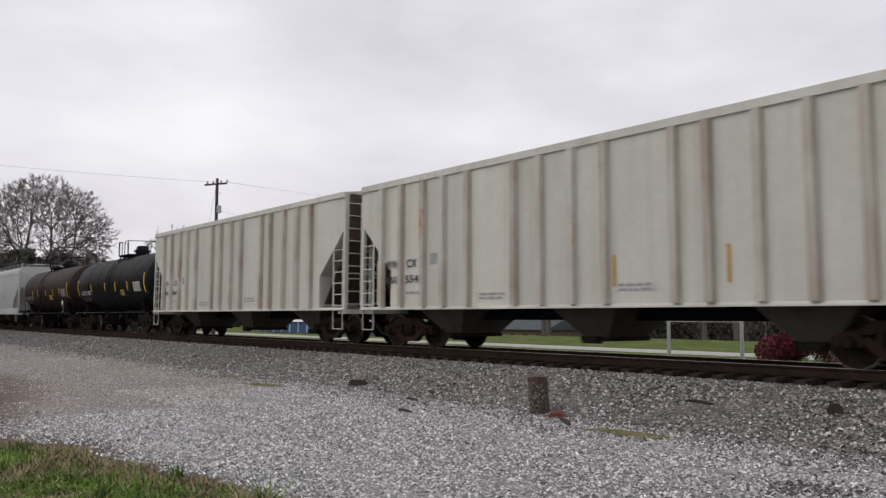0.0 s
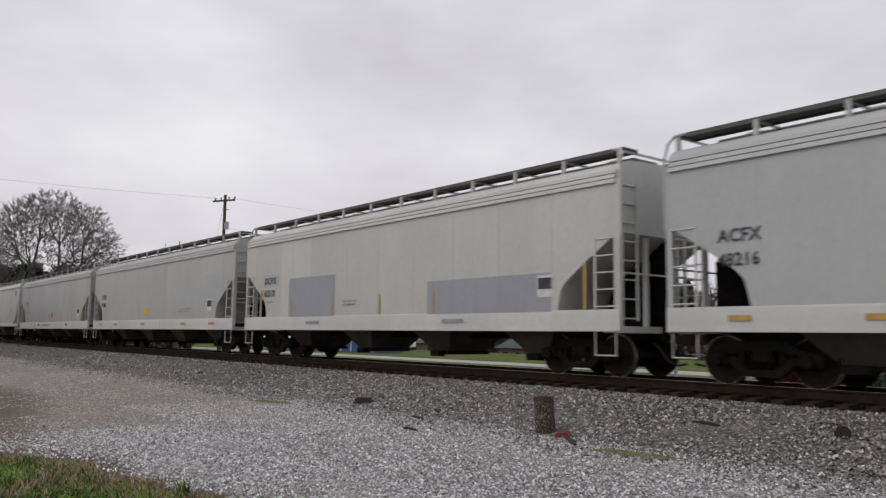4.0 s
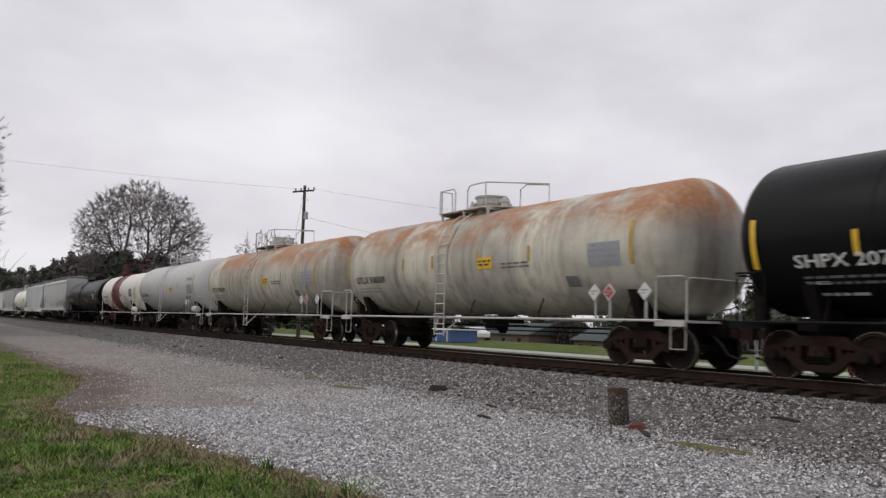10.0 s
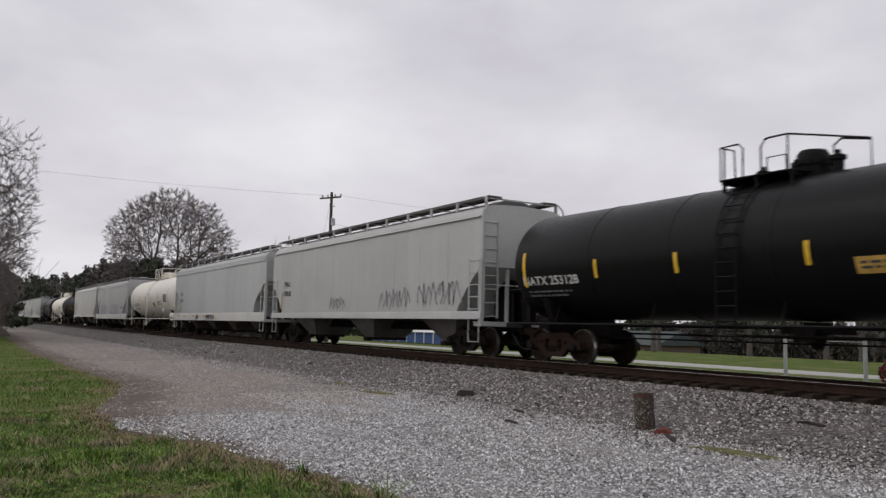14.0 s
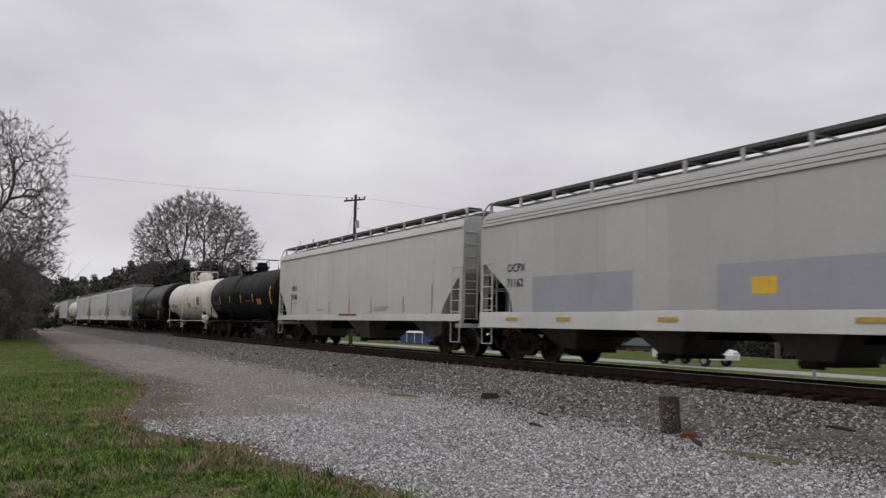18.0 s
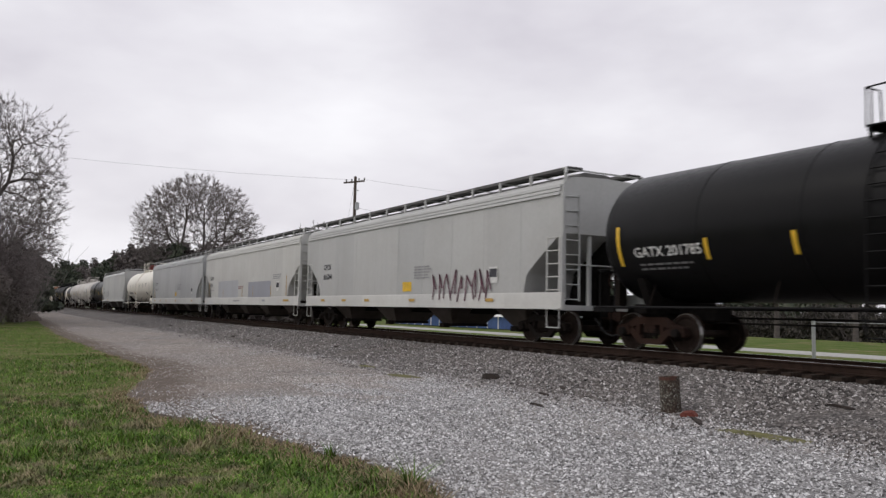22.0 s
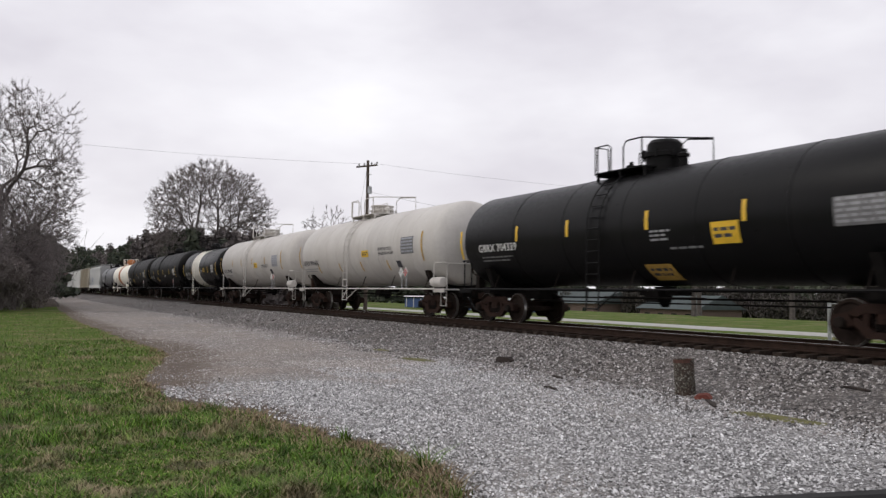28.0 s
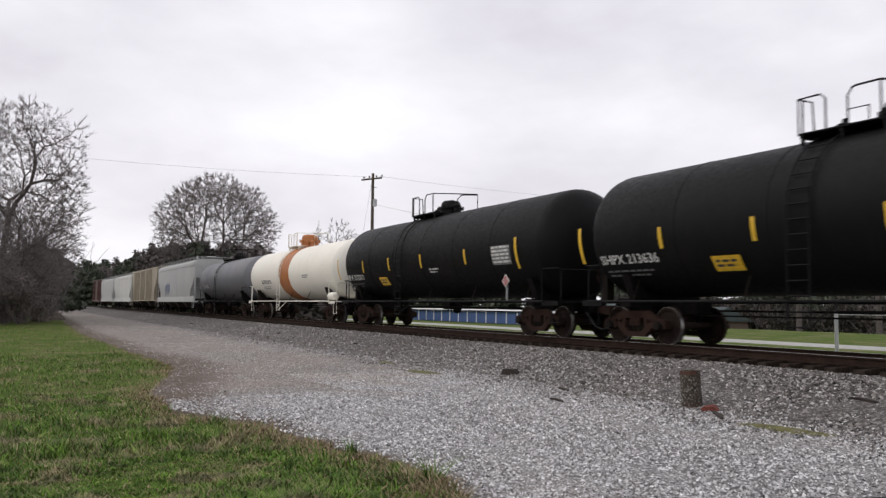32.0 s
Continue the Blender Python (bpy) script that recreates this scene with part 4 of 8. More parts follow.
def tank(length, coat="black", metal=None, label="", radius=1.5, zc=2.68, band=None, mark=None, ticks=(), light=False, lid=None, lid_label="round manway with hinged lid", diamonds=(), squares=(), panels=(), extra=(), words=(), rusty=True, tall=0.42, drum=False, head=None, tick_mat="yellow", tick_z=(2.2, 0.46), ends=(), end_z=(2.05, 0.95), courses=5, mark_mat=None, deck_at=None, dome_at=None, climb=-0.98, deck_metal=None, dx=0.0, deck_dx=0.0, drum_in=0.7, ladder_metal=None):
    """x from the middle of the car, z above the rail; dx moves the painted marks, deck_dx the platform and its ladder."""
    if dx:
        mark = mark and (mark[0], mark[1] + dx, mark[2] + dx, mark[3])
        ticks, ends = [x + dx for x in ticks], [x + dx for x in ends]
        squares, panels, extra, diamonds = ([(q[0] + dx, *q[1:]) for q in rows] for rows in (squares, panels, extra, diamonds))
        words = [(q[0], q[1] + dx, *q[2:]) for q in words]
        band = band and (band[0] + dx, band[1] + dx, band[2])
    car = thing("tank_car", pose(0, TRACK_Y, RAIL_Z), label, "tank car", "freight cars of the train")
    if radius > 1.52:
        zc = 1.18 + radius
    metal = metal or ("black" if not light else coat)
    lid = lid or metal
    key = ("tank", round(length, 1), coat, metal, radius)
    shell = length - (0.85 if radius < 1.55 else 1.15)
    half = shell / 2
    running_gear(car, length, length - 4.3, rusty)
    cs = [(-half + 0.95 + (shell - 1.9) * i / (courses + 1)) for i in range(1, courses + 1)]
    part("tank_shell", kept((key, "shell"), lambda: shell_geo(shell, radius, zc, cs).mesh("tank_shell", M[coat], 22)), car)
    if head:
        def cap():
            d = radius * 0.42
            prof = [(half - d + 0.008 + d * math.cos(math.pi / 2 * i / 8), max(0.001, (radius + 0.008) * math.sin(math.pi / 2 * i / 8))) for i in range(9)]
            prof += [(half - d - 0.25, radius + 0.008)]
            return Geo().lathe(prof, "x", (0, 0, zc), 48).mesh("tank_head", M[head], 50)
        part("tank_head", kept((key, head, "cap"), cap), car, "pale painted tank head with grimy streaks")
    if band:
        x0, x1, mat = band
        part("band", kept((key, "band", mat, x0), lambda: Geo().lathe([(x0, radius), (x0, radius + 0.017), (x1, radius + 0.017), (x1, radius)], "x", (0, 0, zc), 48).mesh("band", M[mat], 50)), car, "painted band round the tank")
    big = radius > 1.55
    deck_at = deck_at or (LONG_DECK if big else SHORT_DECK)
    dome_at = dome_at or ((-0.72, 0.56) if big else (-0.02, 0.36))
    deck_at, dome_at, climb = tuple(x + deck_dx for x in deck_at), (dome_at[0] + deck_dx, dome_at[1]), climb + deck_dx
    deck_metal = deck_metal or metal
    ladder_metal = ladder_metal or deck_metal
    tank_platform(car, (key, deck_metal), zc, radius, deck_metal, lid, lid_label, tall, deck_at, dome_at)
    # frame at both ends, saddles and side rail
    for s in (-1, 1):
        def stub(s=s):
            g = Geo().box(s * (length / 2 - 2.0), 0, 0.93, 3.0, 0.5, 0.34)
            g.box(s * (length / 2 - 2.15), 0, 1.02, 0.4, 2.7, 0.22)
            b = s * (length / 2 - 2.15)
            g.prism([(-1.1, 1.1), (-1.35, 1.75), (-1.15, 1.75), (-0.75, 1.3), (0.75, 1.3), (1.15, 1.75), (1.35, 1.75), (1.1, 1.1)], "x", b - 0.12, b + 0.12)
            return g.mesh("stub_sill", M["underframe"] if not light else M["iron"])
        part("stub_sill", kept(("stub", round(length, 1), light, s), stub), car, "stub sill with saddle under the tank")

        def end_deck(s=s):
            x = s * (length / 2 - 0.95)
            g = Geo().box(x, 0, 1.04, 0.75, 2.9, 0.05)
            g.box(x, -1.44, 1.0, 0.8, 0.05, 0.14)
            g.box(x, 1.44, 1.0, 0.8, 0.05, 0.14)
            for y in (-1.3, 1.3):
                g.tube([(x + s * 0.3, y, 1.0), (x + s * 0.3, y, 0.45), (x - s * 0.1, y, 0.45), (x - s * 0.1, y, 1.0)], 0.02, 5)
            return g.mesh("end_deck", M[metal])
        part("end_deck", kept((key, "enddeck", s), end_deck), car, "steel end step deck")

        def end_rail(s=s):
            g = Geo()
            x = s * (length / 2 - 0.62)
            for y in (-1, 1):
                g.tube([(x - s * 0.72, y * 1.45, 1.05), (x - s * 0.72, y * 1.45, 1.92), (x - s * 0.66, y * 1.45, 2.0), (x - s * 0.05, y * 1.4, 2.0), (x, y * 1.3, 1.96)], 0.022, 6)
            g.tube([(x, -1.3, 1.05), (x, -1.3, 1.9), (x, -1.2, 1.97), (x, 1.2, 1.97), (x, 1.3, 1.9), (x, 1.3, 1.05)], 0.022, 6)
            return g.mesh("end_handrail", M[metal])
        part("end_handrail", kept((key, "endrail", s), end_rail), car, "bent pipe end handrail")

        def side_rail(s=s):
            g = Geo()
            x = length / 2 - 1.0
            y = s * (radius + 0.02)
            g.tube([(-x, y, 1.05), (x, y, 1.05)], 0.032, 6)
            return g.mesh("side_rail", M[metal])
        part("side_rail", kept((key, "siderail", s), side_rail), car, "long pipe rail beside the tank")
        for i in range(5):
            a = -length / 2 + 2.4 + i * (length - 4.8) / 4
            part("rail_bracket", kept(("rbracket", radius, s), lambda s=s: Geo().tube([(0, s * (radius + 0.02), 1.04), (0, s * radius * 0.8, 1.06), (0, s * radius * 0.66, zc - radius * 0.72)], 0.018, 5).mesh("rail_bracket", M["iron"])), car, "", pose(a, 0, 0))

    def lad():
        g = Geo()
        a0 = math.radians(66)
        for dx in (-0.25, 0.25):
            arc = [(climb + dx, -(radius + 0.07) * math.cos(a0 * (1 - k / 7)), zc + (radius + 0.07) * math.sin(a0 * (1 - k / 7))) for k in range(8)]
            g.tube(arc + [(climb + dx, -radius - 0.08, zc - 0.6), (climb + dx, -radius - 0.08, 0.5)], 0.02, 5)
        for dx in (-0.25, 0.25):
            g.tube([(climb + dx, -radius - 0.08, 0.58), (climb + dx * 2.6, -radius * 0.8, 1.1)], 0.02, 5)
        return g.mesh("ladder", M[ladder_metal])
    ladder = part("ladder", kept((key, climb, ladder_metal, "ladder"), lad), car, "side ladder to the platform")
    zz = 0.55
    while zz < zc + radius * 0.85:
        yy = -radius - 0.08 if zz < zc else -math.sqrt(max(0.05, (radius + 0.07) ** 2 - (zz - zc) ** 2))
        part("rung", kept(("rung", ladder_metal), lambda: Geo().tube([(-0.25, 0, 0), (0.25, 0, 0)], 0.018, 5).mesh("rung", M[ladder_metal])), ladder, "", pose(climb, yy, zz))
        zz += 0.3
    part("bottom_outlet", kept("boutlet", lambda: Geo().lathe([(0.62, 0.1), (0.75, 0.16), (0.95, 0.2), (1.15, 0.3)], "z", (0, 0, 0), 12).box(0, 0, 0.98, 1.4, 0.5, 0.12).tube([(-1.8, -0.5, 0.86), (1.8, -0.5, 0.86)], 0.025, 5).mesh("bottom_outlet", M["underframe"])), car, "bottom outlet valve with skid")
    part("brake_wheel", kept("brakewheel", lambda: Geo().tube([(0, 0.24 * math.cos(0.524 * k), 0.24 * math.sin(0.524 * k)) for k in range(12)], 0.022, 6, True).box(0, 0, 0, 0.03, 0.46, 0.04).box(0, 0, 0, 0.03, 0.04, 0.46).tube([(0, 0, 0), (0.2, 0, 0)], 0.03, 6).mesh("brake_wheel", M["iron_rusty"])), car, "spoked hand brake wheel", pose(-length / 2 + 0.62, -0.75, 1.75))
    part("brake_stand", kept(("bstand", light), lambda: Geo().box(0.16, 0, 1.4, 0.2, 0.24, 0.75).mesh("brake_stand", M["iron_rusty" if light else "iron"])), car, "housing of the hand brake", pose(-length / 2 + 0.62, -0.75, 0))
    part("brake_rigging", kept(("rig", round(length, 1)), lambda: Geo().tube([(-length / 2 + 3.2, 0.25, 0.84), (length / 2 - 3.2, 0.25, 0.84)], 0.025, 5).tube([(length / 2 - 3.6, 0.45, 0.92), (length / 2 - 2.9, 0.45, 0.92)], 0.16, 10).box(0, -0.3, 0.9, 0.5, 0.35, 0.3).tube([(-length / 2 + 3.2, -0.2, 0.72), (length / 2 - 3.2, -0.2, 0.72)], 0.02, 5).mesh("brake_rigging", M["underframe"])), car, "black brake rods and reservoir")
    wm = mark_mat or ("stencil_black" if light else "stencil_white")
    if mark:
        text, m0, m1, mz = mark
        tank_decal(car, "reporting_mark", lettering(text, 0.23, m1 - m0), M[wm], m0, mz, radius, zc, "stencilled letters and numerals")
        tank_decal(car, "stencilling", bars([(m1 - m0) * 0.8, (m1 - m0) * 0.7], len(text), 0.045, 0.06), M["stencil_faint" if light else "stencil_dim"], m0 + 0.1, mz - 0.2, radius, zc)
    for x in ticks:
        tank_decal(car, "reflector", fine_rect(0.11, tick_z[1], 4), M[tick_mat], x - 0.055, tick_z[0], radius, zc, "yellow reflective strip")
    for x in ends:
        tank_decal(car, "reflector", fine_rect(0.12, end_z[1], 7), M[tick_mat], x - 0.06, end_z[0], radius, zc, "long yellow reflective strip")
    for x, z, w, h, mat in squares:
        tank_decal(car, "stencil_square", fine_rect(w, h), M[mat], x, z, radius, zc, "painted rectangle on the tank")
        if "yellow" in mat and w > 0.45:
            tank_decal(car, "square_lettering", bars([w * 0.8, w * 0.7], 3, h * 0.16, h * 0.14), M["stencil_black"], x + w * 0.1, z + h * 0.58, radius + 0.003, zc)
    for x, z, w, h, mat, lines, lm in panels:
        tank_decal(car, "data_panel", fine_rect(w, h), M[mat], x, z, radius - 0.003, zc, "painted data panel")
        tank_decal(car, "panel_lettering", bars([w * 0.9] * lines, int(x * 10) % 97, h / lines * 0.5, h / lines * 0.45), M[lm], x + w * 0.05, z + h - h / lines * 0.7, radius + 0.004, zc)
    for x, z, lines, mat, seed in extra:
        tank_decal(car, "stencilling", bars(lines, seed), M[mat], x, z, radius, zc, "rows of small stencilling")
    for text, x, w, z, h in words:
        tank_decal(car, "stencilled_notice", lettering(text, h, w), M[wm], x, z, radius, zc, "stencilled words")
    for x, mat in diamonds:
        def diamond():
            return Geo().prism([(0, -0.2), (0.2, 0), (0, 0.2), (-0.2, 0)], "y", -0.01, 0.01).mesh("placard", M["stencil_white"], 0)
        p = part("placard", kept("diamond", diamond), car, "diamond hazard placard", pose(x, -radius - 0.03, 1.68))
        part("placard_face", kept(("dface", mat), lambda mat=mat: Geo().poly([(0, -0.014, -0.165), (0.165, -0.014, 0), (0, -0.014, 0.165), (-0.165, -0.014, 0)]).mesh("placard_face", M[mat], 0)), p, "red placard face" if mat == "sign_red" else "white placard face")
        part("placard_lettering", kept("dbars", lambda: bars([0.2, 0.12], 5, 0.035, 0.03).bent(lambda q: (q[0] - 0.1, -0.017, q[2] + 0.01)).mesh("placard_lettering", M["stencil_faint"], 0)), p, "small dark lettering")
        part("placard_bracket", kept("dbracket", lambda: Geo().box(0, 0.05, -0.3, 0.06, 0.03, 0.7).mesh("placard_bracket", M["galv"])), p)
    if drum:
        part("air_reservoir", kept(("drum", metal), lambda: Geo().lathe([(-0.42, 0.05), (-0.4, 0.15), (-0.33, 0.19), (0.33, 0.19), (0.4, 0.15), (0.42, 0.05)], "x", (0, 0, 0), 16).mesh("air_reservoir", M[coat if light else metal])), car, "small cylindrical air reservoir", pose(half - drum_in, -1.3, 1.3))
    CARS.append((car, length))
    return car


# ---- box cars ----
M["white_end"] = paint("white_end_paint", (0.74, 0.74, 0.72), amount=0.25, streak=0.3)
M["slogan_brown"] = plain("faded_slogan_brown", (0.20, 0.125, 0.05), 0.75, 0, 0.3)


def boxcar(length, coat, label, top=5.46, doors=True, marks=True):
    car = thing("box_car", pose(0, TRACK_Y, RAIL_Z), label, "box car", "freight cars of the train")
    width, half, low = 3.1, length / 2 - 0.45, 1.0
    w = width / 2
    running_gear(car, length, length - 4.6, True)
    key = ("boxcar", coat)
    part("body", kept((key, "body"), lambda: Geo().prism([(-w, low + 0.1), (w, low + 0.1), (w, top - 0.05), (w - 0.12, top), (0, top + 0.14), (-w + 0.12, top), (-w, top - 0.05)], "x", -half, half).mesh("body", M[coat])), car)
    for q in (-1, 1):
        part("side_sill", kept((key, "sill"), lambda: Geo().prism([(-half, low + 0.2), (half, low + 0.2), (half, low + 0.02), (half - 2.9, low + 0.02), (half - 3.4, low - 0.12), (-half + 3.4, low - 0.12), (-half + 2.9, low + 0.02), (-half, low + 0.02)], "y", -0.035, 0.035).mesh("side_sill", M[coat])), car, "", pose(0, q * (w + 0.015), 0))
    for q in (-1, 1):
        part("eave_strip", kept((key, "eave"), lambda: Geo().box(0, 0, top - 0.06, 2 * half, 0.08, 0.12).mesh("eave_strip", M[coat])), car, "", pose(0, q * (w + 0.02), 0))
    d0, d1 = -2.86, 1.9
    n = 6
    zones = [(-half + 0.04, d0 - 0.12, 8), (d1 + 0.12, half - 0.04, 9)]
    for a, b, k in zones:
        spots = [a] + [a + 0.62 + (b - a - 0.62) * i / (k - 1) for i in range(k)] if a < 0 else [a + (b - a - 0.62) * i / (k - 1) for i in range(k)] + [b]
        for x in spots:
            for q in (-1, 1):
                part("side_post", kept((key, "post"), lambda: Geo().box(0, 0, (low + top) / 2 + 0.06, 0.10, 0.08, top - low - 0.24).mesh("side_post", M[coat])), car, "", pose(x, q * (w + 0.035), 0))
        for i in range(3):
            z = (1.8, 3.2, 4.62)[i]
            for q in (-1, 1):
                part("belt_rail", kept((key, "belt", a), lambda a=a, b=b: Geo().box((a + b) / 2, 0, 0, b - a, 0.05, 0.07).mesh("belt_rail", M[coat])), car, "", pose(0, q * (w + 0.02), z))
    for s in (-1, 1):
        for i in range(7):
            z = low + 0.5 + i * 0.5
            part("end_rib", kept((key, "endrib", s), lambda s=s: Geo().prism([(0, -0.12), (s * 0.1, -0.05), (s * 0.1, 0.05), (0, 0.12)], "y", -w + 0.12, w - 0.12).mesh("end_rib", M[coat])), car, "", pose(s * half, 0, z))
        part("end_panel", kept((key, "endpanel", s), lambda s=s: Geo().box(s * (half + 0.02), 0, top - 0.36, 0.05, width - 0.1, 0.62).mesh("end_panel", M["white_end"])), car, "white painted top of the car end")
        part("end_ladder", kept((key, "endladder", s), lambda s=s: end_ladder_geo(s, half + 0.1, width, 0.6, 2.4).mesh("end_ladder", M[coat])), car)
        part("side_ladder", kept((key, "sideladder", s), lambda s=s: ladder_geo(s * (half - 0.05), s * (half - 0.5), -w - 0.09, 0.55, 2.4).mesh("side_ladder", M[coat])), car)
    if doors:
        door_w = (d1 - d0) / 2
        for i in range(2):
            x0 = d0 + i * door_w
            d = part("door", kept((key, "door"), lambda: Geo().box(door_w / 2, 0, 3.18, door_w - 0.06, 0.1, 4.05).mesh("door", M["box_door"])), car, "black plug door", pose(x0, -w - 0.04, 0))
            for k in range(4):
                part("door_rib", kept((key, "drib"), lambda: Geo().box(0, -0.075, 3.18, 0.08, 0.05, 3.9).mesh("door_rib", M["box_door"])), d, "", pose(0.2 + k * (door_w - 0.4) / 3, 0, 0))
            for k in range(5):
                part("door_bar", kept((key, "dbar"), lambda: Geo().box(door_w / 2, -0.07, 0, door_w - 0.2, 0.03, 0.05).mesh("door_bar", M["box_door"])), d, "", pose(0, 0, 1.6 + k * 0.82))
            for a, z, ww, hh, mat in ((0.75, 4.82, 0.9, 0.07, "stencil_faint"), (0.8, 4.68, 0.8, 0.06, "stencil_faint"), (0.75, 4.54, 0.9, 0.07, "stencil_faint"), (0.7, 4.40, 0.95, 0.06, "stencil_faint"), (0.9, 4.98, 0.7, 0.06, "stencil_faint"), (0.2, 2.5, 0.4, 0.16, "stencil_white"), (1.2, 2.45, 0.7, 0.1, "stencil_white"), (0.45, 2.15, 0.26, 0.2, "stencil_faint"), (0.5, 1.95, 0.2, 0.14, "faded_red"), (1.3, 1.5, 0.4, 0.2, "stencil_dim"), (0.25, 1.6, 0.35, 0.12, "stencil_white")):
                part("door_notice", rect(ww, hh).mesh("door_notice", M[mat], 0), d, "white stencilled notice", pose(a, -0.112, z))
        part("door_track", Geo().box((d0 + d1) / 2, -w - 0.06, 5.22, d1 - d0 + 0.4, 0.1, 0.07).mesh("door_track", M["box_door"]), car, "black upper door track")
        part("door_lever", Geo().tube([(d0 + door_w + 0.1, -w - 0.16, 1.05), (d0 + door_w + 0.35, -w - 0.18, 1.45)], 0.05, 6).mesh("door_lever", M["logo_red"]), car, "red door lever")
        part("door_track", Geo().box((d0 + d1) / 2, -w - 0.1, 1.18, d1 - d0 + 0.4, 0.14, 0.07).mesh("door_track", M["box_door"]), car, "black door track")
    if marks:
        W2 = width + 0.02
        x0 = -half
        for pts, mat in (([(0.0, 0.06), (0.12, -0.02), (1.2, 1.0), (1.1, 1.1)], "logo_blue"), ([(0.0, 1.02), (0.1, 1.1), (1.22, 0.1), (1.12, -0.02)], "logo_blue"), ([(-0.04, 0.84), (0.36, 0.54), (-0.04, 0.24), (0.02, 0.36), (0.22, 0.54), (0.02, 0.72)], "logo_red"), ([(1.26, 0.84), (0.86, 0.54), (1.26, 0.24), (1.2, 0.36), (1.0, 0.54), (1.2, 0.72)], "logo_red")):
            flat_decal(car, "emblem", Geo().poly([(a * 0.95, 0, b * 0.95) for a, b in pts]), M[mat], x0 + 1.62, 3.36, W2, "painted crossed emblem", 0.012 if mat == "logo_blue" else 0.016)
        flat_decal(car, "reporting_mark", lettering("TB", 0.30, 0.62), M["stencil_black"], x0 + 0.80, 2.74, W2, "stencilled letters", 0.012)
        flat_decal(car, "reporting_mark", lettering("OX", 0.30, 0.62), M["stencil_black"], x0 + 1.67, 2.74, W2, "stencilled letters", 0.012)
        for i, two in enumerate(("64", "20", "09")):
            flat_decal(car, "car_number", lettering(two, 0.30, 0.58), M["stencil_black"], x0 + 0.80 + i * 0.87, 2.28, W2, "stencilled numerals", 0.012)
        flat_decal(car, "slogan", lettering("next", 0.17), M["stencil_dim"], x0 + 0.80, 4.0, W2, "painted slogan", 0.012)
        flat_decal(car, "slogan", lettering("load", 0.17), M["stencil_dim"], x0 + 0.80, 3.72, W2, "painted slogan", 0.012)
        flat_decal(car, "slogan", lettering("any", 0.18), M["stencil_dim"], x0 + 3.32, 4.12, W2, "painted slogan", 0.012)
        flat_decal(car, "slogan", lettering("road", 0.18), M["stencil_dim"], x0 + 3.32, 3.84, W2, "painted slogan", 0.012)
        flat_decal(car, "slogan", lettering("RAILCAR POOLING EXPERTS", 0.30, 4.7), M["slogan_brown"], 3.27, 3.3, W2, "faded painted slogan", 0.012)
        for a, b in ((0, 0.62), (0.66, 0.56)):
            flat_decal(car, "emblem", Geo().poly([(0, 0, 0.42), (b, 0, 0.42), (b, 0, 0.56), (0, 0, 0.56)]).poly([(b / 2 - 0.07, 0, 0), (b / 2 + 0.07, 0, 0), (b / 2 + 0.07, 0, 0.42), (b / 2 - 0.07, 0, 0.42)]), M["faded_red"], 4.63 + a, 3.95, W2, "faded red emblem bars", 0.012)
        for a, b in ((0.0, 0.36), (0.36, 0.0)):
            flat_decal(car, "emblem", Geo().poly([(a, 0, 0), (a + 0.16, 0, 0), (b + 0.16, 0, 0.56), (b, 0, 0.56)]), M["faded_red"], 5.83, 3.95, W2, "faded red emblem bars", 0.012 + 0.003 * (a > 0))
        flat_decal(car, "data_board", rect(0.62, 0.44), M["stencil_white"], 6.62, 1.36, W2, "white data board", 0.012)
        flat_decal(car, "data_square", rect(0.5, 0.3), M["stencil_black"], 6.68, 1.44, W2, "black squares of the data board", 0.016)
        for a, z, ww, hh in ((0.35, 1.25, 0.42, 0.2), (half * 2 - 1.2, 1.25, 0.6, 0.22), (half * 2 - 0.75, 1.55, 0.3, 0.5), (0.3, 1.55, 0.3, 0.4)):
            flat_decal(car, "reflector", rect(ww, hh), M["yellow"], x0 + a, z, W2, "yellow reflective patch", 0.012)
        flat_decal(car, "stencilling", bars([0.8, 0.8, 0.6, 0.8], 4), M["stencil_dim"], half - 4.6, 2.4, W2)
        flat_decal(car, "stencilling", bars([0.8, 0.6, 0.8], 5), M["stencil_dim"], half - 3.2, 2.4, W2)
    CARS.append((car, length))
    return car


# ---- the train, front to rear ----
def sill_run(xs, w=0.45, mat="dull_yellow"):
    return [(x, w, 0.1, mat) for x in xs]


def panel(x, z, w, h, mat="stencil_dim", lm="stencil_white", lines=5):
    return (x, z, w, h, mat, lines, lm)


def marks(a, b, x, w=None):
    return ((a, x, 2.62, 0.24, w), (b, x, 2.18, 0.24, None))


def gap(*offsets):
    return [a - b for a, b in zip(offsets, offsets[1:])]


# places of the couplings along the train at the start, front to rear
JOINTS = [-3.22, -20.62, -38.44, -52.71, -67.32, -87.14, -106.26, -126.83, -147.1, -167.2, -187.18, -202.3, -219.59, -236.67, -253.5, -267.92, -286.52, -306.18, -326.92, -345.09, -364.42, -384.46, -400.51, -415.43, -434.09, -455.14, -476.13, -497.51, -514.6, -535.68, -553.19, -570.18, -587.95, -601.93, -620.5, -638.4, -655.3, -671.59, -692.05, -712.88, -734.22, -754.63, -771.65]
LENGTH = gap(*JOINTS)


